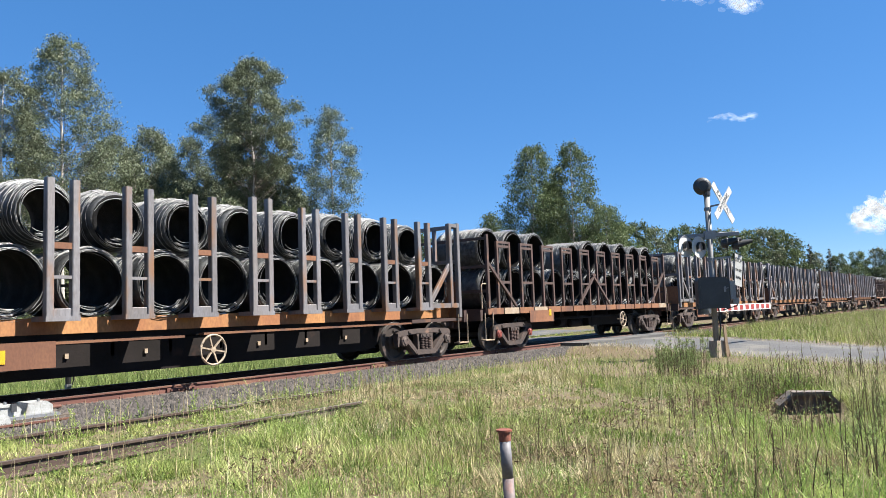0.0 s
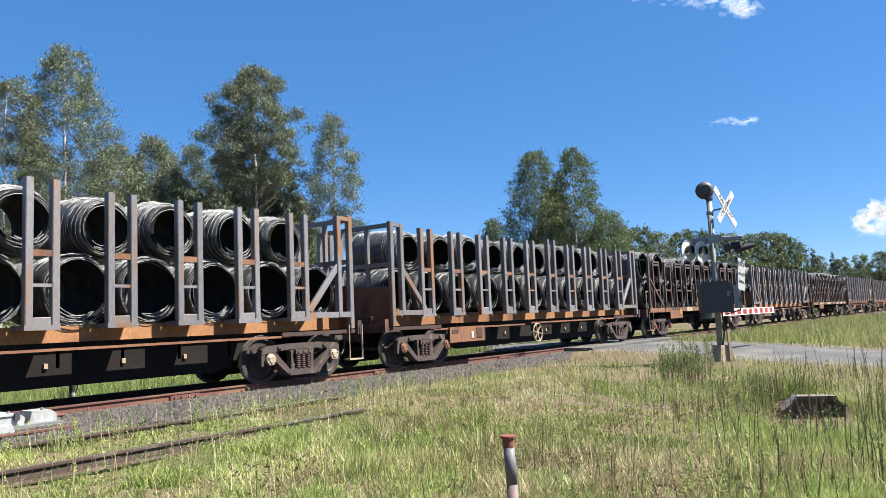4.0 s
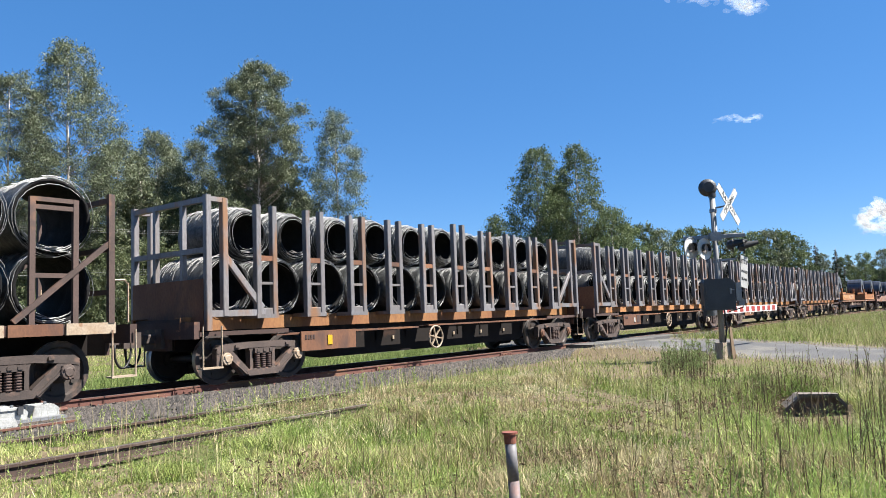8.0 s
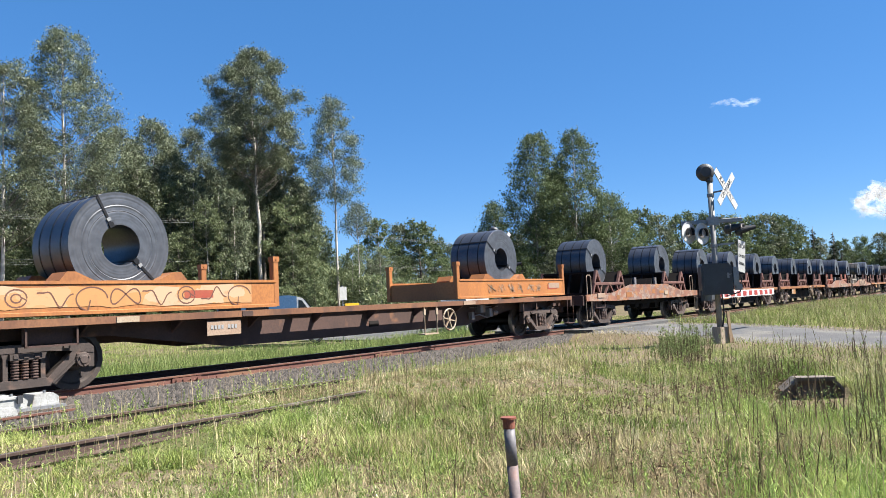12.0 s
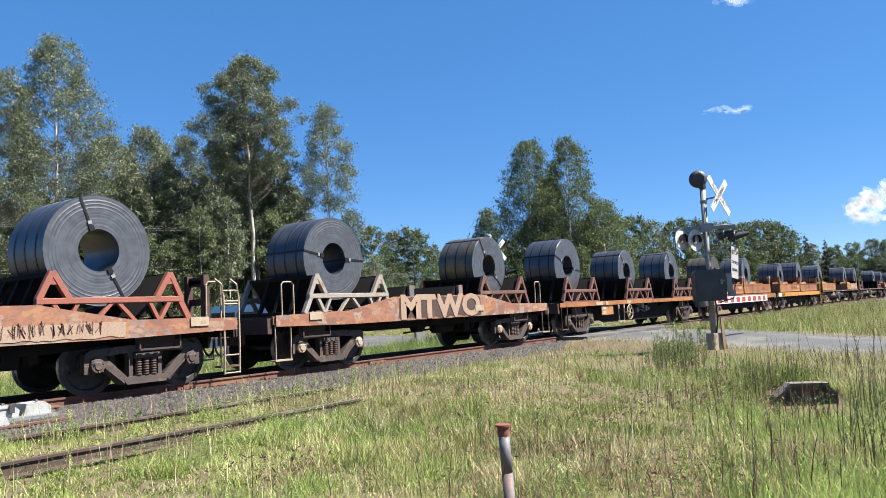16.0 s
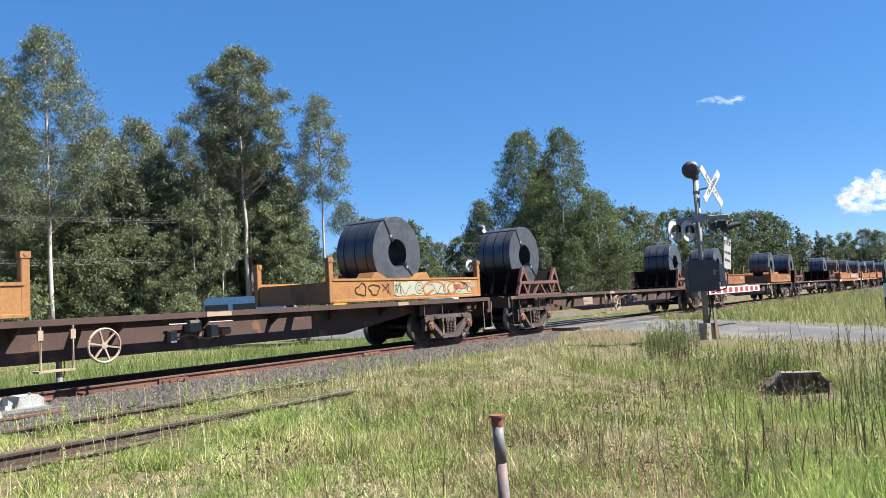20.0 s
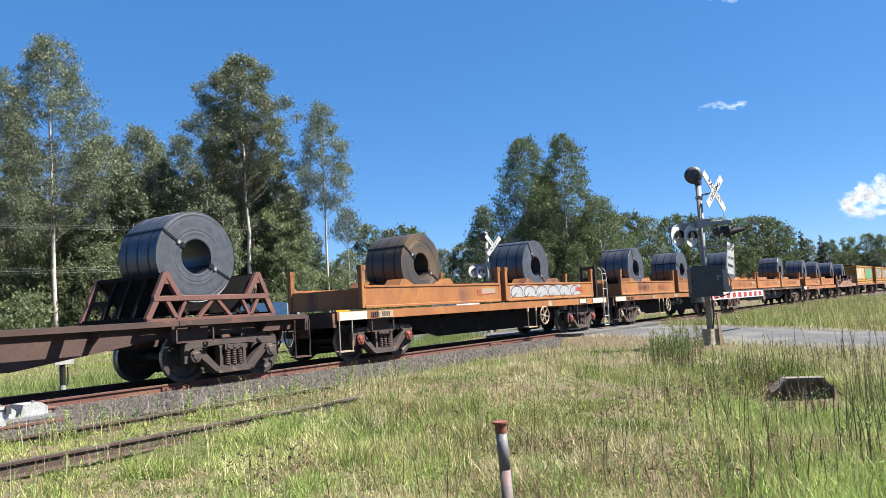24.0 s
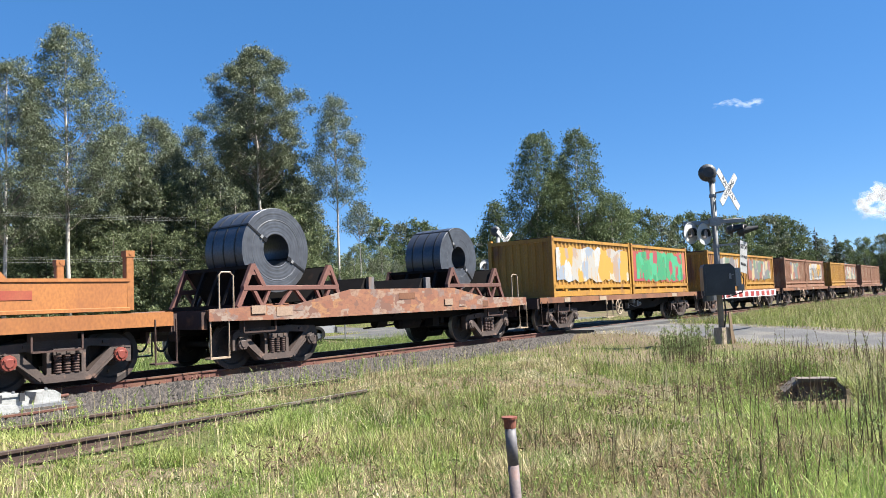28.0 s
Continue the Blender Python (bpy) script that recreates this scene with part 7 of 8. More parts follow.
def power_line():
    """Two levels of three conductors running beside the railway, on timber poles."""
    for level, z in (("upper", 9.6), ("lower", 6.4)):
        for k in range(3):
            y = 54 + k * 0.9
            pts = []
            for span in range(6):
                x0 = -140.4 + span * 62
                for j in range(12):
                    u = j / 12
                    pts.append((x0 + 62 * u, y, z - 1.1 * 4 * u * (1 - u) + 0.24 * k))
            w = new("power_cable", Shape().tube(pts, 0.009, 4).mesh("power_cable", "cable"))
            tagged(w, "thin bare overhead power conductor before the trees", "power cable", "power cables")
    for i in (0, 1, 2, 3, 4, 5):
        x = -140.4 + i * 62
        w = thing("power_pole", "weathered timber power pole with two cross arms", "power pole", "power poles", at=(x, 54.9, 0))
        part("pole", Shape().tube([(0, 0, -0.3), (0, 0, 10.4)], [0.19, 0.13], 10), "pole_timber", w)
        for z in (9.5, 6.3):
            part("cross_arm", cached("cross_arm", lambda: Shape().box(-0.06, 0.06, -1.2, 1.2, -0.08, 0.08).mesh("cross_arm", "pole_timber")), "", w, at=(0, 0, z))


power_line()

# ---- trees ----
def leaf_cloud(centres, radii, count, rng, size, droop=0.75, pointed=False):
    """Leaves scattered in and on the clumps: rhombs, or cheaper pointed ones for trees."""
    k = len(centres)
    vol = radii.prod(1) ** (1 / 1.5)
    pick = rng.choice(k, count, p=vol / vol.sum())
    d = rng.normal(size=(count, 3))
    d /= np.linalg.norm(d, axis=1, keepdims=True)
    rad = rng.random((count, 1)) ** 0.45
    p = centres[pick] + d * rad * radii[pick] * np.where(rng.random((count, 1)) < 0.35, 1.6, 0.95)
    # axis of each leaf: hanging, with scatter
    ax = rng.normal(size=(count, 3)) * 0.75
    ax[:, 2] -= droop
    ax /= np.linalg.norm(ax, axis=1, keepdims=True)
    side = np.cross(ax, rng.normal(size=(count, 3)))
    side /= np.linalg.norm(side, axis=1, keepdims=True)
    L = size * rng.uniform(0.6, 1.4, (count, 1))
    W = L * (rng.uniform(0.26, 0.42, (count, 1)) if pointed else rng.uniform(0.16, 0.28, (count, 1)))
    if pointed:
        v = np.stack([p - ax * L * 0.5 - side * W * 0.6, p - ax * L * 0.5 + side * W * 0.6, p + ax * L * 0.5], 1).reshape(-1, 3)
        return v, np.arange(count * 3).reshape(-1, 3)
    v = np.stack([p - ax * L * 0.5, p + side * W * 0.5, p + ax * L * 0.5, p - side * W * 0.5], 1).reshape(-1, 3)
    f = np.arange(count * 4).reshape(-1, 4)
    return v, f


def tree_meshes(height, reach, base, seed, leaves, leaf, leaf_mat, bark, trunk_r, clumps=60, clump=0.8, full=0.75, limbs=True):
    """A straight tapered trunk, rising limbs and a crown of separate leafy clumps inside an oval outline."""
    rng = np.random.default_rng(seed)
    s = Shape()
    n = 8
    lean = rng.normal(size=2) * 0.012
    bend = rng.normal(size=(n + 1, 2)) * 0.0025 * height
    bend[0] = 0
    axis = [np.array([lean[0] * height * i / n + bend[i, 0], lean[1] * height * i / n + bend[i, 1], height * 0.95 * i / n]) for i in range(n + 1)]
    s.tube([tuple(p) for p in axis], [max(0.025, trunk_r * (1 - 0.88 * i / n)) for i in range(n + 1)], 8)
    stem = len(s.f)

    def along(z):
        q = min(max(z / (height * 0.95), 0), 0.999) * n
        i = int(q)
        return axis[i] + (axis[i + 1] - axis[i]) * (q - i)
    centres, radii = [], []
    for i in range(clumps):
        rel = (i + rng.random()) / clumps
        prof = math.sin(math.pi * (0.16 + 0.80 * rel ** full)) ** 0.75
        prof *= 0.78 + 0.22 * math.sin(rel * 17 + seed) * math.sin(i * 2.4)
        z = height * (base + (0.975 - base) * rel)
        a = i * 2.4 + rng.normal() * 0.45
        d = reach * 1.2 * prof * rng.uniform(0.2, 1.0) ** 0.5
        c = along(z) + np.array([math.cos(a) * d, math.sin(a) * d, 0])
        c[2] = z
        rr = clump * rng.uniform(0.6, 1.25) * (0.7 + 0.3 * prof)
        centres.append(c)
        radii.append((rr * rng.uniform(0.9, 1.3), rr * rng.uniform(0.9, 1.3), rr * rng.uniform(0.6, 0.9)))
        z0 = max(height * (base * 0.8 + 0.16 * rng.random()), z - d * rng.uniform(0.7, 1.5) - 0.3)
        z0 = min(z0, z)
        p0 = along(z0)
        mid = p0 + (c - p0) * 0.5 + np.array([0, 0, -0.07 * d])
        r0 = max(0.02, trunk_r * (1 - 0.85 * z0 / height) * 0.24)
        if limbs and i % 2:
            s.tube([tuple(p0), tuple(mid), tuple(c)], [r0, r0 * 0.7, r0 * 0.3], 4, caps=False)
    v, f = leaf_cloud(np.array(centres), np.array(radii), leaves, rng, leaf, 0.7, True)
    crown = bulk_mesh("crown", v, f, [leaf_mat])
    trunk = s.mesh("trunk", bark, True)
    trunk.materials.append(M["bark_limb"])
    for p in trunk.polygons:
        if p.index >= stem:
            p.material_index = 1
    return trunk, crown


def tree(name, trunk, crown, label, category, group, m):
    w = thing(name, label, category, group)
    w.matrix_basis = m
    part("trunk", trunk, "", w)
    part("crown", crown, "", w)
    return w


def bearing(az, dist):
    return dist * math.cos(radians(az)), dist * math.sin(radians(az))


# the tall gums behind the line: bearing, distance, height, reach of the crown, crown base, leaves, seed, trunk
TALL_NEAR = [
    (63.5, 66, 25.2, 4.6, 0.40, 20000, 1, 0.22),
    (67.3, 63, 21.0, 4.0, 0.36, 16000, 2, 0.18),
    (57.6, 74, 20.2, 3.6, 0.42, 14000, 3, 0.15),
    (55.3, 78, 20.3, 3.0, 0.42, 11000, 4, 0.14),
    (50.5, 70, 26.0, 4.9, 0.55, 32000, 5, 0.25),
    (51.9, 73, 21.8, 3.3, 0.36, 13000, 6, 0.14),
    (44.9, 72, 22.1, 2.8, 0.52, 8500, 7, 0.16),
    (43.3, 74, 11.8, 1.5, 0.72, 1700, 8, 0.08),
    (60.4, 72, 18.6, 3.4, 0.34, 13000, 9, 0.15),
    (47.6, 80, 14.5, 2.8, 0.30, 9000, 10, 0.13),
    (53.6, 80, 19.6, 2.7, 0.34, 8000, 21, 0.13),
    (52.4, 84, 18.6, 2.6, 0.34, 7000, 25, 0.13),
    (56.5, 82, 20.6, 2.8, 0.34, 8000, 22, 0.13),
    (59.1, 80, 19.4, 3.0, 0.32, 9000, 23, 0.13),
    (61.7, 80, 19.0, 3.0, 0.32, 8000, 24, 0.14),
    (65.6, 74, 18.4, 3.2, 0.32, 8000, 26, 0.14),
]
TALL_FAR = [
    (29.7, 108, 25.6, 5.4, 0.22, 17000, 11, 0.26),
    (26.8, 110, 25.8, 5.6, 0.20, 18000, 12, 0.26),
    (28.0, 112, 20.0, 5.0, 0.14, 12000, 13, 0.25),
    (24.3, 112, 16.5, 4.8, 0.12, 10000, 14, 0.25),
    (32.8, 104, 15.2, 2.6, 0.25, 6000, 15, 0.18),
]
for az, dist, h, reach, base, leaves, seed, tr in TALL_NEAR + TALL_FAR:
    size = 0.175 if dist < 90 else 0.29
    t, c = tree_meshes(h, reach, base, seed, int(leaves * (2.3 if dist < 90 else 1.7)), size, "leaf_gum" if dist < 90 else "leaf_green", "bark", tr, int(50 + reach * reach * 8), 0.72 if dist < 90 else 0.95)
    x, y = bearing(az, dist)
    tree("gum_tree", t, c, "tall pale-trunked gum tree with a loose olive-green crown", "tree", "tall gum trees behind the line", pose(x, y, 0, 0, 0, seed * 47))

# fuller trees of the wood, shapes shared
KINDS = [tree_meshes(14, 2.9, 0.20, 101, 6800, 0.26, "leaf_wood", "bark", 0.09, 80, 0.6),
         tree_meshes(15.5, 2.3, 0.46, 102, 4600, 0.255, "leaf_gum", "bark", 0.10, 64, 0.55),
         tree_meshes(12, 3.0, 0.14, 103, 6800, 0.26, "leaf_wood", "bark_dark", 0.12, 84, 0.6),
         tree_meshes(16, 2.4, 0.40, 104, 4900, 0.255, "leaf_gum", "bark", 0.10, 64, 0.55),
         tree_meshes(13, 1.9, 0.50, 105, 3600, 0.24, "leaf_wood", "bark", 0.07, 44, 0.5)]
BUSH = tree_meshes(4.2, 1.9, 0.08, 106, 2200, 0.27, "leaf_wood", "bark_dark", 0.05, 26, 0.6)
SAPLING = tree_meshes(7.5, 2.3, 0.06, 107, 4300, 0.19, "leaf_wood", "bark_dark", 0.06, 64, 0.6, limbs=False)
BACKING = [tree_meshes(17, 4.8, 0.06, 114, 7000, 0.39, "leaf_wood", "bark_dark", 0.25, 110, 0.9),
           tree_meshes(15, 4.6, 0.06, 115, 7000, 0.39, "leaf_wood", "bark_dark", 0.25, 104, 0.9)]
FAR = [tree_meshes(17, 4.8, 0.06, 111, 8200, 0.41, "leaf_green", "bark_dark", 0.25, 110, 0.9),
       tree_meshes(16, 4.6, 0.06, 112, 8200, 0.41, "leaf_gum", "bark_dark", 0.25, 104, 0.9),
       tree_meshes(14, 4.6, 0.06, 113, 8000, 0.41, "leaf_green", "bark_dark", 0.25, 100, 0.9)]
EDGE_GUMS = [(52.3, 67, 3, 0.78), (53.4, 68, 1, 0.86), (54.2, 66, 0, 0.8), (55.3, 69, 3, 0.9), (56.4, 66, 2, 0.7), (48.3, 69, 0, 0.62), (47.2, 70, 2, 0.6), (52.9, 76, 0, 0.9), (48.6, 75, 2, 0.8)]
rng_w = random.Random(9)
for i in range(70):
    az = 40.5 + 32 * (i + rng_w.random()) / 70
    dist = rng_w.uniform(70, 92)
    k = rng_w.randrange(5)
    if min(abs(az - 50.0), abs(az - 63.5), abs(az - 44.9)) < 1.3:
        dist = max(dist, 76)
    x, y = bearing(az, dist)
    sc = rng_w.uniform(0.7, 1.08) * (1.0 if az > 46.8 else 0.52)
    m = pose(x, y, 0, 0, 0, rng_w.uniform(0, 360)) @ Matrix.Diagonal((sc, sc, sc, 1))
    tree("wood_tree", *KINDS[k], "leafy tree of the wood behind the railway", "tree", "trees of the wood", m)
for i in range(46):
    az = 36 + 36 * (i + rng_w.random()) / 46
    dist = rng_w.uniform(63, 78) if az > 40 else rng_w.uniform(70, 90)
    if abs(az - 50.5) < 1.6 or abs(az - 44.9) < 1.2:
        dist = max(dist, 76)
    x, y = bearing(az, dist)
    sc = rng_w.uniform(0.5, 1.1)
    m = pose(x, y, 0, 0, 0, rng_w.uniform(0, 360)) @ Matrix.Diagonal((sc, sc, sc, 1))
    tree("bush", *BUSH, "green bush at the edge of the wood", "bush", "bushes along the wood", m)
# undergrowth and saplings filling the edge of the wood
for i in range(44):
    az = 45.5 + 28 * (i + rng_w.random()) / 44
    x, y = bearing(az, rng_w.uniform(66, 82))
    if abs(az - 50.5) < 2.0 or abs(az - 44.9) < 1.5:
        x, y = bearing(az, 79)
    sc = rng_w.uniform(0.7, 1.4) * (1.0 if az > 48 else 0.6)
    m = pose(x, y, 0, 0, 0, rng_w.uniform(0, 360)) @ Matrix.Diagonal((sc, sc, sc, 1))
    tree("sapling", *SAPLING, "leafy green sapling at the edge of the wood", "tree", "saplings of the wood", m)
# grey-green gums standing close behind the tallest one
for i in range(16):
    az = 47.5 + 9.0 * (i + rng_w.random()) / 16
    x, y = bearing(az, rng_w.uniform(74, 84))
    sc = rng_w.uniform(0.8, 1.2)
    m = pose(x, y, 0, 0, 0, rng_w.uniform(0, 360)) @ Matrix.Diagonal((sc, sc, sc, 1))
    tree("wood_tree", *KINDS[(3, 1, 3, 0)[i % 4]], "leafy grey-green gum of the wood", "tree", "trees of the wood", m)
# sunlit young gums in front of the wood, either side of the tallest trunk
for az, dist, k, sc in EDGE_GUMS:
    x, y = bearing(az, dist)
    m = pose(x, y, 0, 0, 0, az * 77) @ Matrix.Diagonal((sc, sc, sc, 1))
    tree("wood_tree", *KINDS[k], "sunlit young gum at the edge of the wood", "tree", "trees of the wood", m)
# dense dark backing of the wood
for i in range(30):
    az = 41 + 33 * (i + rng_w.random() * 0.6) / 30
    x, y = bearing(az, rng_w.uniform(94, 108))
    sc = rng_w.uniform(0.62, 0.85) * (1.0 if az > 47 else 0.7)
    m = pose(x, y, 0, 0, 0, rng_w.uniform(0, 360)) @ Matrix.Diagonal((sc, sc, sc, 1))
    tree("wood_tree", *BACKING[i % 2], "dense green tree deep in the wood", "tree", "trees of the wood", m)
for i in range(26):
    az = 41 + 33 * (i + rng_w.random() * 0.6) / 26
    x, y = bearing(az, rng_w.uniform(78, 92))
    sc = rng_w.uniform(0.8, 1.5)
    m = pose(x, y, 0, 0, 0, rng_w.uniform(0, 360)) @ Matrix.Diagonal((sc, sc, sc, 1))
    tree("bush", *BUSH, "green bush deep in the wood", "bush", "bushes in the wood", m)
# lower woods farther along: bearing, distance, height
FAR_WOOD = [(41.8, 112, 14.6), (40.2, 118, 14.2), (38.6, 116, 14.4), (37.4, 124, 12.6), (36.0, 122, 11.0), (34.6, 118, 11.6), (33.4, 116, 13), (31.6, 118, 12), (30.0, 122, 14.5),
           (27.2, 124, 15), (25.4, 122, 15), (23.4, 122, 15.4), (22.0, 128, 15.8), (20.6, 132, 15.0), (19.2, 136, 15.2), (18.0, 138, 15.4), (16.8, 142, 14.8), (15.6, 144, 14.6),
           ]
FAR_WOOD_EAST = [(14.4, 146, 14.8), (13.4, 148, 15.0), (12.5, 150, 14.8), (11.6, 152, 13.2), (10.2, 168, 11.2), (9.0, 172, 10.6), (7.8, 176, 11.4), (6.8, 178, 11.8), (5.8, 178, 11.2), (4.6, 182, 11), (3.4, 186, 11),
           (2.0, 190, 11), (26.0, 100, 9.0), (28.5, 101, 8.0), (31.0, 104, 8.0), (23.0, 106, 8.6), (20.0, 112, 8.0), (17.0, 118, 7.6), (14.0, 124, 8.2), (34.0, 96, 7.0), (37.0, 98, 7.4), (40.0, 98, 8.0)]
for i, (az, dist, h) in enumerate(FAR_WOOD + FAR_WOOD_EAST):
    x, y = bearing(az, dist)
    k = i % 3
    sc = h / (17, 16, 14)[k] * 1.0
    m = pose(x, y, 0, 0, 0, i * 77) @ Matrix.Diagonal((sc * 1.05, sc * 1.05, sc, 1))
    tree("far_tree", *FAR[k], "dense dark-green tree of the far wood", "tree", "trees of the far wood", m)

for i in range(26):
    az = 2.0 + 23 * (i + rng_w.random() * 0.7) / 26
    x, y = bearing(az, rng_w.uniform(185, 215))
    sc = rng_w.uniform(0.58, 0.74) * (1.12 if az > 12 else 0.95)
    m = pose(x, y, 0, 0, 0, rng_w.uniform(0, 360)) @ Matrix.Diagonal((sc * 1.3, sc * 1.3, sc, 1))
    tree("far_tree", *FAR[i % 3], "dense dark-green tree of the far wood", "tree", "trees of the far wood", m)


def conifer(az, dist, h, seed):
    rng = np.random.default_rng(seed)
    s = Shape().tube([(0, 0, 0), (0, 0, h)], [0.25, 0.03], 7)
    cs, rs = [], []
    for i in range(int(h * 2)):
        u = 0.2 + 0.78 * i / (h * 2)
        r = h * 0.17 * (1 - u) + 0.15
        a = i * 2.4
        cs.append((math.cos(a) * r * 0.6, math.sin(a) * r * 0.6, h * u))
        rs.append((r * 0.7, r * 0.7, 0.35))
    v, f = leaf_cloud(np.array(cs), np.array(rs), 2400, rng, 0.5, 0.2)
    x, y = bearing(az, dist)
    tree("conifer", s.mesh("trunk", "bark_dark", True), bulk_mesh("crown", v, f, ["leaf_conifer"]), "dark pointed conifer above the far wood", "tree", "conifers", pose(x, y, 0))


conifer(10.6, 160, 12.9, 1)
conifer(9.4, 165, 11.8, 2)

# ---- grass and weeds ----
def patch_noise(x, y, s, seed):
    r = np.random.default_rng(seed)
    out = np.zeros_like(x)
    for k in range(6):
        a, ph, f = r.uniform(0, 6.28), r.uniform(0, 6.28), s * r.uniform(0.6, 1.8)
        out += np.sin((x * np.cos(a) + y * np.sin(a)) * f + ph)
    return out / 3.2


def blades(x, y, height, width, rng, lean=0.35, simple=False):
    n = len(x)
    z = ground_height(x, y) - 0.01
    a = rng.uniform(0, 6.28, n)
    side = np.stack([np.cos(a), np.sin(a), np.zeros(n)], -1) * (width / 2)[:, None]
    b = rng.uniform(0, 6.28, n)
    push = np.stack([np.cos(b), np.sin(b), np.zeros(n)], -1) * (height * rng.uniform(0.05, lean, n))[:, None]
    root = np.stack([x, y, z], -1)
    up = np.zeros((n, 3))
    up[:, 2] = height
    mid = root + up * 0.55 + push * 0.35
    tip = root + up * rng.uniform(0.85, 1.0, (n, 1)) + push
    if simple:
        v = np.stack([root - side, root + side, tip], 1).reshape(-1, 3)
        return v, np.arange(n * 3).reshape(-1, 3)
    v = np.stack([root - side, root + side, mid - side * 0.8, mid + side * 0.8, tip], 1).reshape(-1, 3)
    i = np.arange(n)[:, None, None] * 5
    f = (i + np.array([(0, 1, 3), (0, 3, 2), (2, 3, 4)])[None]).reshape(-1, 3)
    return v, f


def clear_of_works(x, y):
    road = np.abs((x - ROAD_X) - (y - 3.0) * ROAD_LEAN) < ROAD_HALF - 0.05 + 0.12 * np.sin(y * 5.1) + 0.1 * np.sin(y * 1.7) + 0.9 * np.clip(1 - np.abs(y - 13) / 8, 0, 1)
    line = (y > 9.75 + np.interp(x, [5, 9, 15], [0.0, 0.35, 1.05]) + 0.22 * np.sin(x * 2.9) * np.sin(x * 0.7 + 1) + 0.25) & (y < 15.0)
    far_road = (y > 21.6) & (y < 27.1) & (x > 19.4)
    across = y * 0.981 - x * 0.196
    drain = (x > 9.9) & (x < 12.7) & (across > -0.5) & (across < 0.55)
    return ~(road | line | far_road | drain)


def wedge(n, r0, r1, a0, a1, rng):
    r = np.sqrt(rng.uniform(r0 * r0, r1 * r1, n))
    a = np.radians(rng.uniform(a0, a1, n))
    return r * np.cos(a), r * np.sin(a)


def sow(name, label, mat, x, y, h, w, rng, lean=0.35, simple=False):
    ok = clear_of_works(x, y)
    v, f = blades(x[ok], y[ok], h[ok], w[ok], rng, lean, simple)
    tagged(new(name, bulk_mesh(name, v, f, [mat])), label, "grass", kind="stuff")


def sow_all():
    g = np.random.default_rng(21)
    # short sward near the camera, in tufts
    per = 9
    cx, cy = wedge(58000, 4.6, 15.5, 0, 74, g)
    az = np.degrees(np.arctan2(cy, cx))
    n1 = patch_noise(cx, cy, 0.9, 1)
    n2 = patch_noise(cx, cy, 3.0, 7)
    dry = patch_noise(cx, cy, 0.55, 2) + 0.5 * patch_noise(cx, cy, 2.2, 8) + 0.25 * (1 - np.abs(az - 36) / 25) - 0.9 * smooth(46, 60, az)
    gravel = (cy > 6.9) & (cy < 10.9) & (cx < 11)
    bare = patch_noise(cx, cy, 1.3, 11) > 1.15
    n3 = patch_noise(cx, cy, 8.0, 19) + 0.6 * patch_noise(cx, cy, 17.0, 23)
    keep = g.random(len(cx)) < np.clip(0.95 + 0.5 * n3, 0.4, 1.4) * np.where(bare & (az < 48), 0.12, np.where(gravel, 0.4, np.where(n2 > 0.2, 0.95, 0.55)))
    tuft_h = np.clip(0.10 + 0.045 * n1 + 0.04 * n2, 0.03, 0.3) * g.uniform(0.45, 1.6, len(cx)) * np.where(gravel, 0.75, 1) * np.clip(1 + 0.4 * n3, 0.5, 1.8)
    straw = dry + g.normal(0, 0.5, len(cx)) > 0.0
    for is_straw, name, label, mat, lean in ((False, "meadow_grass", "short yellow-green meadow grass", "grass", 0.9), (True, "dry_grass", "dry straw-coloured grass", "straw", 1.0)):
        pick = keep & (straw == is_straw)
        k = int(pick.sum())
        x = (cx[pick][:, None] + g.normal(0, 0.02, (k, per))).ravel()
        y = (cy[pick][:, None] + g.normal(0, 0.02, (k, per))).ravel()
        h = np.repeat(tuft_h[pick], per) * g.uniform(0.5, 1.15, len(x))
        sow(name, label, mat, x, y, h, g.uniform(0.007, 0.017, len(x)), g, lean, True)
    # sparse grass all round the standpoint
    x, y = g.uniform(-16, 16, 85000), g.uniform(-16, 15, 85000)
    r2, az = np.hypot(x, y), np.degrees(np.arctan2(y, x))
    out = (r2 > 1.2) & ((r2 < 4.6) | (az < 0) | (az > 74))
    x, y = x[out], y[out]
    sow("meadow_grass", "rough meadow grass", "grass", x, y, g.uniform(0.05, 0.22, len(x)), g.uniform(0.012, 0.028, len(x)), g, 0.9, True)
    # low broad-leaved herbs in patches
    x, y = wedge(150000, 4.8, 15, 0, 72, g)
    keep = (patch_noise(x, y, 1.1, 13) + g.normal(0, 0.45, len(x)) > 0.1) & clear_of_works(x, y)
    x, y = x[keep], y[keep]
    c = np.stack([x, y, ground_height(x, y) + g.uniform(0.02, 0.16, len(x))], -1)
    v, f = leaf_cloud(c, np.full((len(c), 3), 0.02), len(c), g, 0.032, -0.2)
    tagged(new("herb_leaves", bulk_mesh("herb_leaves", v, f, ["herb"])), "small green herb leaves in the grass", "grass", kind="stuff")
    # middle distance
    x, y = wedge(150000, 15, 60, 0, 74, g)
    h = np.clip(g.normal(0.15, 0.06, len(x)) + 0.22 * ((y < 11) & (x > 27)), 0.05, 0.7)
    s2 = patch_noise(x, y, 0.4, 3) + g.normal(0, 0.4, len(x)) > np.where(((y < 11) & (x > 25)) | (y > 15), 0.95, 0.25)
    w = g.uniform(0.010, 0.02, len(x))
    sow("meadow_grass", "rough green grass in the distance", "grass", x[~s2], y[~s2], h[~s2], w[~s2], g, 0.8, True)
    sow("dry_grass", "dry grass in the distance", "straw", x[s2], y[s2], h[s2], w[s2], g, 0.9, True)
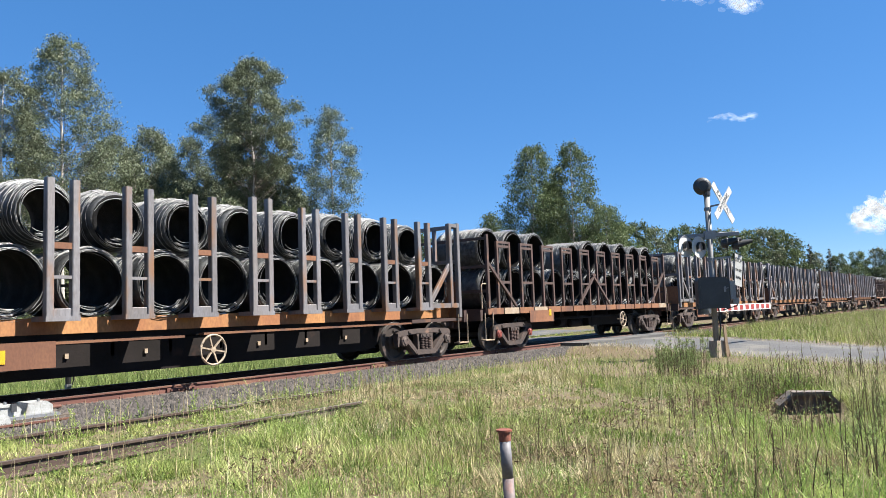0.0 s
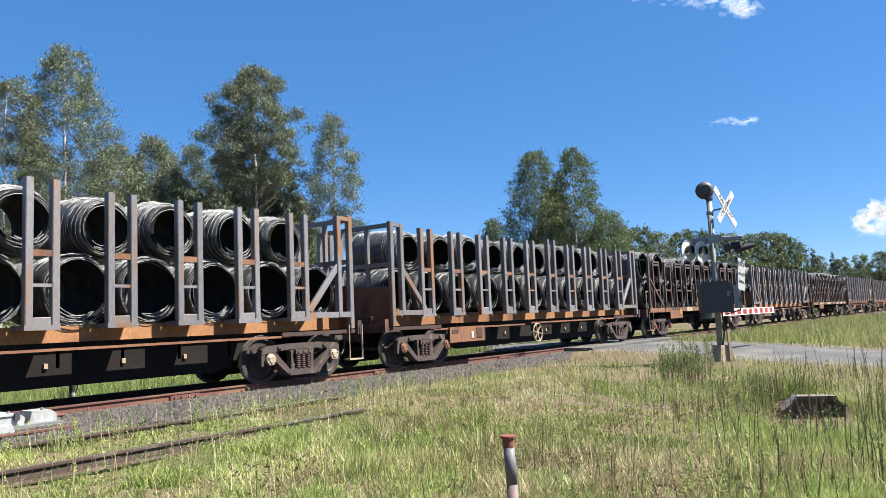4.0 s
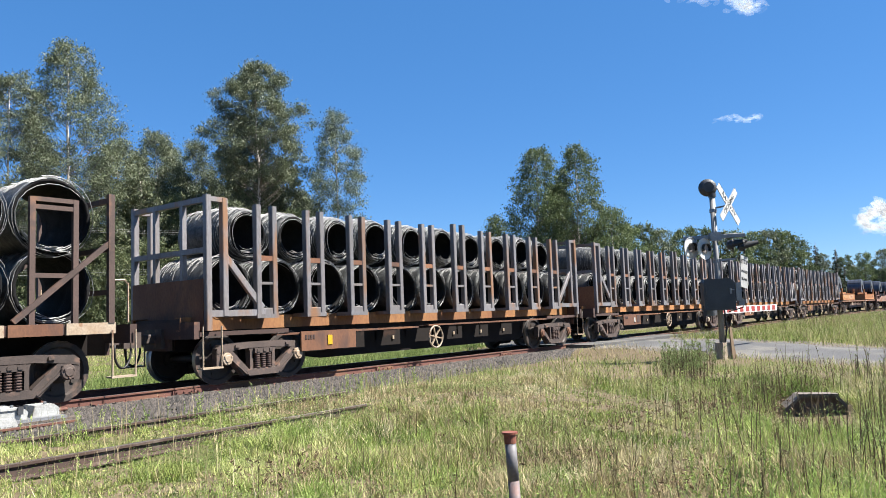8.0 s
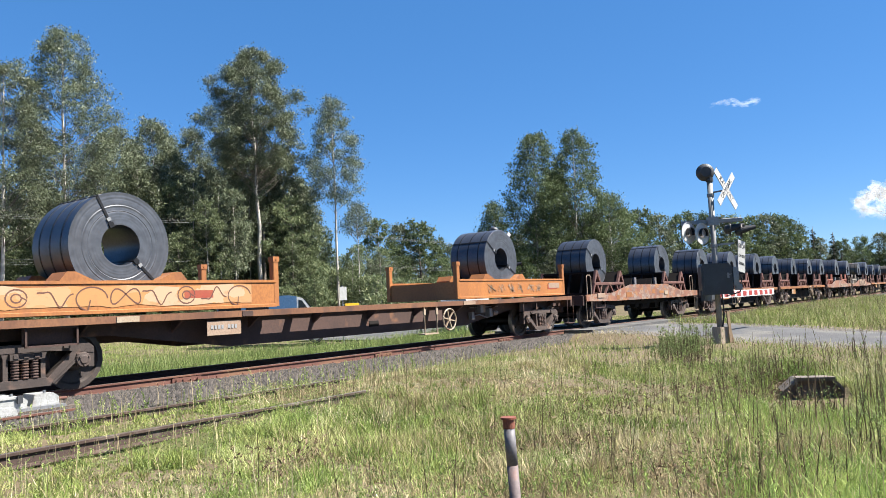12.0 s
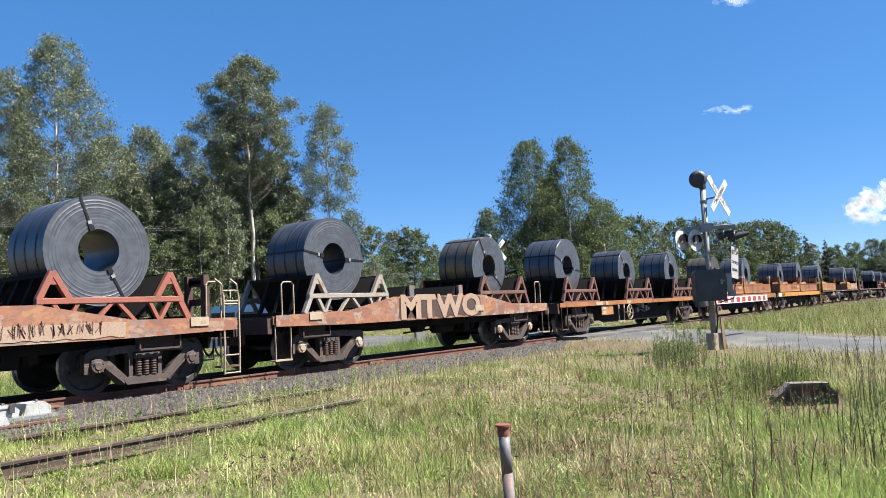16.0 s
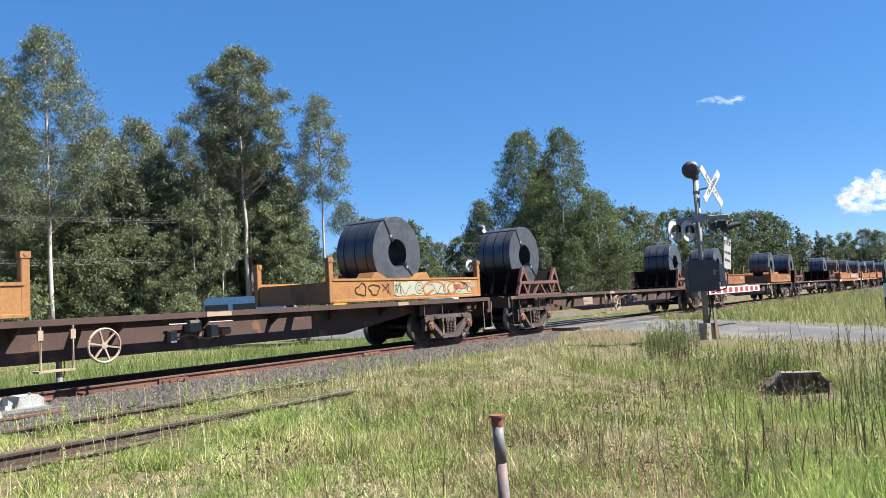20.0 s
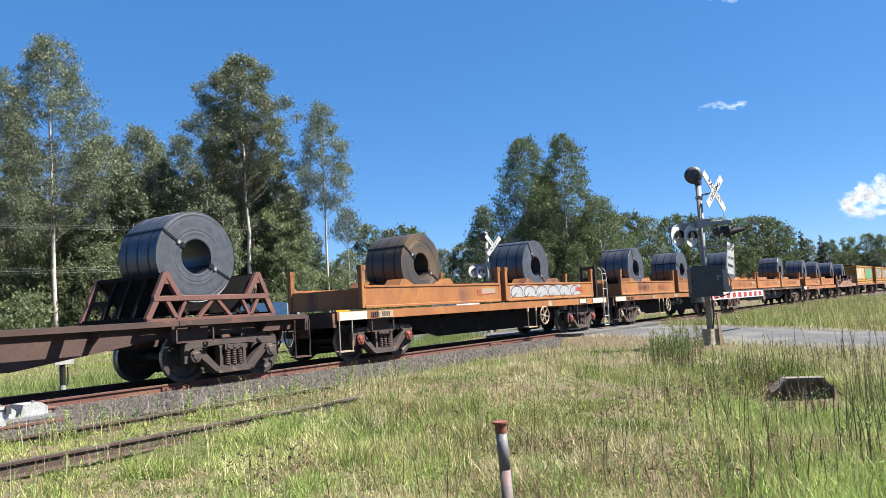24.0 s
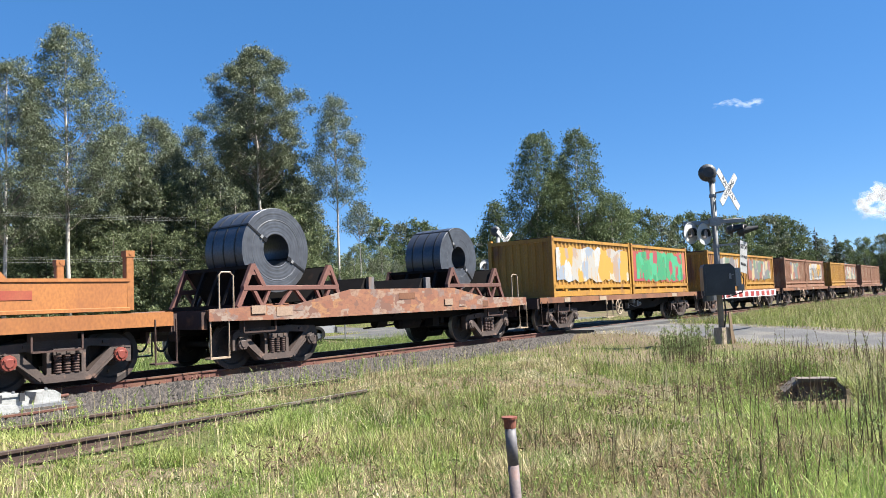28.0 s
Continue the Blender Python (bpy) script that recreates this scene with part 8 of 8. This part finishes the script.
    # tufts of lush grass
    cx, cy = wedge(620, 5.0, 14, 0, 72, g)
    bright = patch_noise(cx, cy, 0.8, 5) > 0.0
    cx, cy = cx[bright], cy[bright]
    k = 110
    x = (cx[:, None] + g.normal(0, 0.13, (len(cx), k))).ravel()
    y = (cy[:, None] + g.normal(0, 0.13, (len(cx), k))).ravel()
    hh = np.repeat(g.uniform(0.10, 0.24, len(cx)), k) * g.uniform(0.5, 1.1, len(x))
    sow("lush_grass", "tufts of bright green grass", "grass_lush", x, y, hh, g.uniform(0.006, 0.013, len(x)), g, 0.9, True)
    # tall grass towards the drain and the road
    x, y = wedge(12000, 5.0, 13, 1, 21, g)
    az = np.degrees(np.arctan2(y, x))
    keep = g.random(len(x)) < np.clip((20 - az) / 16, 0, 1) ** 1.3
    drain = (x > 10.0) & (x < 12.6) & (y > 1.5) & (y < 3.1)
    keep &= ~(drain & (g.random(len(x)) < 0.85))
    x, y = x[keep], y[keep]
    sow("tall_grass", "tall lush grass beside the drain", "grass_lush", x, y, g.uniform(0.12, 0.34, len(x)), g.uniform(0.005, 0.01, len(x)), g, 0.9)
    # bright rank grass in the low ground by the drain
    x, y = wedge(15000, 4.6, 9.5, 0, 20, g)
    az = np.degrees(np.arctan2(y, x))
    keep = g.random(len(x)) < np.clip((19 - az) / 12, 0, 1) * np.clip(0.7 + 0.5 * patch_noise(x, y, 2.5, 41), 0.1, 1)
    x, y = x[keep], y[keep]
    sow("tall_grass", "bright rank grass in the low ground", "grass_lush", x, y, g.uniform(0.12, 0.36, len(x)), g.uniform(0.006, 0.012, len(x)), g, 0.8)
    # pale dead grass woven through it
    x, y = wedge(42000, 4.6, 11.0, 3, 34, g)
    keep = patch_noise(x, y, 1.4, 51) + g.normal(0, 0.4, len(x)) > 0.1
    x, y = x[keep], y[keep]
    sow("dry_grass", "pale dead grass among the green", "straw", x, y, g.uniform(0.06, 0.22, len(x)), g.uniform(0.005, 0.011, len(x)), g, 1.1, True)
    # far verge beyond the road
    x = g.uniform(24, 75, 26000)
    y = g.uniform(0.0, 11.2, 26000)
    beyond = x > ROAD_X + (y - 3) * ROAD_LEAN
    x, y = x[beyond], y[beyond]
    mix = g.random(len(x)) < 0.5
    sow("dry_grass", "dry verge grass beyond the road", "straw", x[mix], y[mix], g.uniform(0.12, 0.5, int(mix.sum())), g.uniform(0.012, 0.024, int(mix.sum())), g, 0.8, True)
    x, y = x[~mix], y[~mix]
    sow("tall_grass", "tall verge grass beyond the road", "grass", x, y, np.clip(0.3 + 0.14 * patch_noise(x, y, 0.8, 17) + g.normal(0, 0.1, len(x)), 0.08, 0.7), g.uniform(0.014, 0.03, len(x)), g, 0.8, True)
    # rank grass along the far side of the line
    x, y = g.uniform(6, 27, 16000), g.uniform(16.2, 20.5, 16000)
    sow("tall_grass", "rank green grass beyond the railway", "herb", x, y, g.uniform(0.15, 0.6, len(x)), g.uniform(0.010, 0.02, len(x)), g, 0.7, True)
    # seed stalks
    x, y = wedge(5200, 4.8, 17, 0, 72, g)
    az = np.degrees(np.arctan2(y, x))
    keep = g.random(len(x)) < np.where(az < 25, 0.95, 0.5)
    x, y = x[keep], y[keep]
    sow("seed_stalk", "thin pale seed stalks standing over the grass", "straw", x, y, g.uniform(0.25, 0.6, len(x)), g.uniform(0.004, 0.007, len(x)), g, 0.3)


def weed(rng, h):
    """One branching weed stalk; leaves and stalk as separate meshes."""
    s, leaf_p = Shape(), []
    lean = rng.normal(0, 0.08, 2)
    pts = [(lean[0] * h * u * u, lean[1] * h * u * u, h * u) for u in (0, 0.35, 0.7, 1.0)]
    s.tube(pts, [0.0045, 0.004, 0.003, 0.0015], 4, caps=False)
    for k in range(int(2 + 5 * rng.random())):
        u = rng.uniform(0.3, 0.95)
        a = rng.uniform(0, 6.28)
        L = h * rng.uniform(0.06, 0.20) * (1.2 - u)
        p = (lean[0] * h * u * u, lean[1] * h * u * u, h * u)
        q = (p[0] + math.cos(a) * L * 0.6, p[1] + math.sin(a) * L * 0.6, p[2] + L)
        s.tube([p, q], [0.003, 0.0015], 3, caps=False)
        leaf_p += [q, tuple((p[i] + q[i]) / 2 for i in range(3))]
    return s, np.array(leaf_p)


def weeds():
    rng = np.random.default_rng(33)
    stalks = Shape()
    spots = []
    # thickets: beside the mast, by the drain, in the lower corner
    near_mast = ((15.5, 5.52, 0.6, 0.24, 240, 0.35, 0.85), (12.4, 3.15, 0.6, 0.22, 150, 0.2, 0.45), (13.2, 3.9, 0.9, 0.4, 60, 0.25, 0.6), (8.8, 1.75, 1.1, 0.28, 75, 0.28, 0.75), (11.2, 1.4, 0.8, 0.25, 40, 0.4, 0.9), (7.7, 1.0, 0.6, 0.2, 30, 0.35, 0.8), (9.7, 3.2, 0.7, 0.35, 30, 0.25, 0.6), (8.4, 3.5, 0.6, 0.3, 22, 0.25, 0.55), (6.2, 2.8, 0.5, 0.3, 12, 0.2, 0.45))
    near_drain = ((13.4, 2.9, 0.9, 0.35, 40, 0.3, 0.7), (15.5, 2.0, 1.1, 0.4, 34, 0.4, 0.95), (17.5, 3.2, 1.0, 0.6, 26, 0.3, 0.7), (10.5, 5.2, 1.6, 0.8, 12, 0.2, 0.5), (6.2, 1.4, 0.5, 0.2, 18, 0.25, 0.6), (9.6, 1.0, 0.8, 0.16, 70, 0.35, 0.8), (7.3, 0.85, 0.4, 0.13, 30, 0.3, 0.65), (12.0, 1.25, 0.8, 0.2, 40, 0.35, 0.8))
    for cx, cy, sx, sy, n, h0, h1 in near_mast + near_drain:
        for _ in range(int(n * 0.62)):
            spots.append((cx + rng.normal() * sx, cy + rng.normal() * sy, rng.uniform(h0, h1)))
    for _ in range(150):
        spots.append((rng.uniform(27.5, 50), rng.uniform(0.5, 10.0), rng.uniform(0.4, 1.0)))
    for _ in range(110):
        r, a = rng.uniform(5.2, 15), math.radians(3 + 50 * rng.random() ** 1.7)
        spots.append((r * math.cos(a), r * math.sin(a), rng.uniform(0.25, 0.62)))
    leaf_v, leaf_f = [], []
    for x, y, h in spots:
        if not bool(clear_of_works(np.array([x]), np.array([y]))[0]):
            continue
        z = float(ground_height(x, y))
        s, lp = weed(rng, h)
        stalks.add([(a + x, b + y, c + z) for a, b, c in s.v], s.f)
        lp = lp + np.array([x, y, z])
        v, f = leaf_cloud(lp, np.full((len(lp), 3), 0.03), len(lp) * (18 if abs(x - 15.4) < 2 and 4.9 < y < 6.6 else 5 if y < 1.3 else 2), rng, 0.028, 0.0)
        leaf_f.append(f + sum(len(q) for q in leaf_v))
        leaf_v.append(v)
    me = bpy.data.meshes.new("weed_stalks")
    me.from_pydata(stalks.v, [], stalks.f)
    me.materials.append(M["weed"])
    tagged(new("weed_stalks", me), "dark branching weed stalks", "weeds", kind="stuff")
    ob = new("weed_leaves", bulk_mesh("weed_leaves", np.concatenate(leaf_v), np.concatenate(leaf_f), ["weed_leaf"]))
    tagged(ob, "small leaves on the weeds", "weeds", kind="stuff")


def green_shoots():
    """Upright leafy shoots standing over the short grass."""
    rng = np.random.default_rng(55)
    stems, leaf_p = Shape(), []
    x, y = wedge(1500, 4.9, 15.0, 0, 72, rng)
    az = np.degrees(np.arctan2(y, x))
    keep = (patch_noise(x, y, 0.9, 29) + 0.5 * patch_noise(x, y, 2.6, 31) + np.where(az < 22, 0.5, 0.0) > 0.25) & clear_of_works(x, y)
    keep &= ~((y > 6.9) & (y < 10.9) & (x < 11) & (rng.random(len(x)) < 0.75))
    wx, wy = rng.uniform(3.2, 13.5, 150), rng.normal(0, 0.28, 150)
    wy = wy + np.where(rng.random(150) < 0.5, 9.05, 9.95 + np.interp(wx, [5, 9, 15], [0.0, 0.35, 1.05]))
    for px, py in zip(np.concatenate([x[keep], wx]), np.concatenate([y[keep], wy])):
        h = rng.uniform(0.14, 0.42)
        z = float(ground_height(px, py))
        a, b = rng.normal(0, 0.12, 2) * h
        stems.tube([(px, py, z - 0.01), (px + a * 0.3, py + b * 0.3, z + h * 0.5), (px + a, py + b, z + h)], [0.004, 0.003, 0.0015], 3, caps=False)
        for u in np.linspace(0.25, 1.0, int(6 + h * 22)):
            leaf_p.append((px + a * u * u, py + b * u * u, z + h * u))
    me = bpy.data.meshes.new("shoot_stems")
    me.from_pydata(stems.v, [], stems.f)
    me.materials.append(M["weed_leaf"])
    tagged(new("shoot_stems", me), "thin green stems of leafy shoots", "weeds", kind="stuff")
    c = np.array(leaf_p)
    v, f = leaf_cloud(c, np.full((len(c), 3), 0.014), len(c) * 2, rng, 0.040, -0.9)
    tagged(new("shoot_leaves", bulk_mesh("shoot_leaves", v, f, ["grass_lush"])), "narrow bright green leaves of the shoots", "weeds", kind="stuff")


def litter():
    """Low brown dead leaves and trampled stems in patches."""
    rng = np.random.default_rng(44)
    pts = []
    for cx, cy, sx, sy, n in ((13.0, 3.5, 1.0, 0.45, 2600), (11.6, 3.2, 0.9, 0.45, 2600), (9.6, 4.2, 1.2, 0.5, 1200), (7.0, 3.3, 0.8, 0.5, 1300), (4.9, 5.75, 0.35, 0.25, 700), (13.6, 4.6, 1.2, 0.5, 1200), (6.6, 2.2, 0.5, 0.4, 700),
                              (8.2, 5.4, 0.8, 0.5, 900), (15.5, 3.4, 1.5, 0.6, 1000)):
        pts.append(np.stack([rng.normal(cx, sx, n), rng.normal(cy, sy, n)], -1))
    p = np.concatenate(pts)
    c = np.column_stack([p, ground_height(p[:, 0], p[:, 1]) + rng.uniform(0.01, 0.26, len(p)) * rng.random(len(p))])
    v, f = leaf_cloud(c, np.full((len(c), 3), 0.02), len(c), rng, 0.06, 0.1)
    tagged(new("dead_leaves", bulk_mesh("dead_leaves", v, f, ["dead_leaf"])), "brown dead leaves and stems in the grass", "leaf litter", kind="stuff")


M["dead_leaf"] = material("dead_leaf", (0.13, 0.085, 0.05), 0.8, 0.0, (0.075, 0.05, 0.035), None, 1, 4.0, 0, island=(0.21, 0.155, 0.1), translucent=0.15, spec=0.2)
sow_all()
weeds()
green_shoots()
litter()

# ---- clouds ----
def cloud_material(low, high, glow):
    m = bpy.data.materials.new("cloud")
    m.use_nodes = True
    n, l = m.node_tree.nodes, m.node_tree.links
    b = n["Principled BSDF"]
    b.inputs["Base Color"].default_value = (0.62, 0.62, 0.63, 1)
    b.inputs["Roughness"].default_value = 1.0
    b.inputs["Emission Color"].default_value = (0.86, 0.95, 1.04, 1)
    b.inputs["Emission Strength"].default_value = glow
    tr = n.new("ShaderNodeBsdfTransparent")
    tl = n.new("ShaderNodeBsdfTranslucent")
    mx, ms = n.new("ShaderNodeMixShader"), n.new("ShaderNodeMixShader")
    ms.inputs[0].default_value = 0.45
    geo_info = n.new("ShaderNodeNewGeometry")
    r = n.new("ShaderNodeMapRange")
    r.inputs[3].default_value = low
    r.inputs[4].default_value = high
    l.new(geo_info.outputs["Random Per Island"], r.inputs[0])
    l.new(b.outputs[0], ms.inputs[1])
    l.new(tl.outputs[0], ms.inputs[2])
    l.new(r.outputs[0], mx.inputs[0])
    l.new(tr.outputs[0], mx.inputs[1])
    l.new(ms.outputs[0], mx.inputs[2])
    l.new(mx.outputs[0], n["Material Output"].inputs[0])
    return m


M["cloud"] = cloud_material(0.02, 0.13, 0.38)
M["cloud_heap"] = cloud_material(0.04, 0.20, 0.20)


def cloud(az, tan_el, dist, lobes, count, size, seed, label, mat="cloud"):
    """A bank of many thin vapour shreds gathered in lobes (across, up, radius across, radius up)."""
    rng = np.random.default_rng(seed)
    cx, cy = bearing(az, dist)
    cz = 1.5 + tan_el * dist
    right = np.array([math.sin(radians(az)), -math.cos(radians(az)), 0])
    back = np.array([math.cos(radians(az)), math.sin(radians(az)), 0])
    k = rng.integers(0, len(lobes), count)
    lb = np.array(lobes)[k]
    d = rng.normal(size=(count, 3)) * 0.5
    p = np.array([cx, cy, cz]) + right * (lb[:, 0] + d[:, 0] * lb[:, 2])[:, None] + back * (d[:, 1] * lb[:, 2])[:, None]
    p[:, 2] += lb[:, 1] + d[:, 2] * lb[:, 3]
    t = np.linspace(0, 2 * math.pi, 9)[:-1]
    r = size * rng.uniform(0.4, 1.2, (count, 1)) * rng.uniform(0.75, 1.2, (count, 8))
    tilt = rng.normal(0, 0.5, (count, 3))
    ax = right[None] + tilt * 0.4
    up = np.array([0, 0, 1.0])[None] + tilt[:, ::-1] * 0.4
    flat = np.minimum(1.0, lb[:, 3] / lb[:, 2])[:, None, None]
    v = p[:, None] + ax[:, None] * (r * np.cos(t))[..., None] + up[:, None] * (r * np.sin(t))[..., None] * (0.35 + 0.65 * flat)
    ob = new("cloud", bulk_mesh("cloud", v.reshape(-1, 3), np.arange(count * 8).reshape(-1, 8), [mat]))
    ob.visible_shadow = False
    tagged(ob, label, "cloud", "clouds", kind="stuff")


cloud(6.7, 0.098, 2400, [(-40, -10, 16, 14), (-16, 8, 18, 16), (8, 24, 20, 18), (22, 0, 26, 22), (-22, -32, 26, 12), (16, -40, 36, 13), (50, 30, 24, 22), (70, 2, 34, 30), (66, -38, 34, 14), (110, 18, 40, 34), (150, -10, 50, 34)], 560, 12, 3, "white heaped cloud low over the trees", "cloud_heap")
cloud(15.3, 0.234, 2400, [(-30, 3, 40, 8), (20, -2, 50, 7), (55, -6, 30, 5)], 42, 12, 4, "thin white wisp of cloud")
cloud(14.2, 0.379, 2400, [(-290, 118, 70, 13), (-220, 98, 70, 12), (-150, 72, 60, 13), (-95, 48, 50, 16), (-60, 36, 60, 16), (-10, 15, 45, 16), (20, -8, 44, 20), (36, -14, 36, 16)], 250, 16, 5, "small ragged white cloud")

# ---- what moves ----
def motions():
    """The train runs past at a steady speed towards -x; wheels turn while their wagon is near."""
    for ob, x0, y, z, turn in MOVING:
        rot = (0, turn, 0) if turn is not None else (0, 0, 0)
        walk(ob, [(t, pose(x0 - SPEED * t, y, z, *rot)) for t in (0.0, 14.0, 28.0)])
    step = 1 / FPS
    for ws, s_x, ax in WHEELS:
        t0 = max(0.0, (s_x - 34.0) / SPEED)
        t1 = min(28.0, (s_x + 0.0) / SPEED)
        ks = list(range(int(t0 * FPS), int(t1 * FPS) + 2))
        ks = [k for k in ks if 0 <= k <= 28 * FPS]
        rows = []
        for k in ks:
            rows.append((k * step, pose(ax, 0, 0.46, 0, -math.degrees(SPEED * k * step / 0.46) % 360, 0)))
        if not rows:
            rows = [(0.0, pose(ax, 0, 0.46)), (28.0, pose(ax, 0, 0.46))]
        else:
            if ks[0] > 0:
                rows.insert(0, (0.0, rows[0][1]))
            if ks[-1] < 28 * FPS:
                rows.append((28.0, rows[-1][1]))
        walk(ws, rows)


motions()
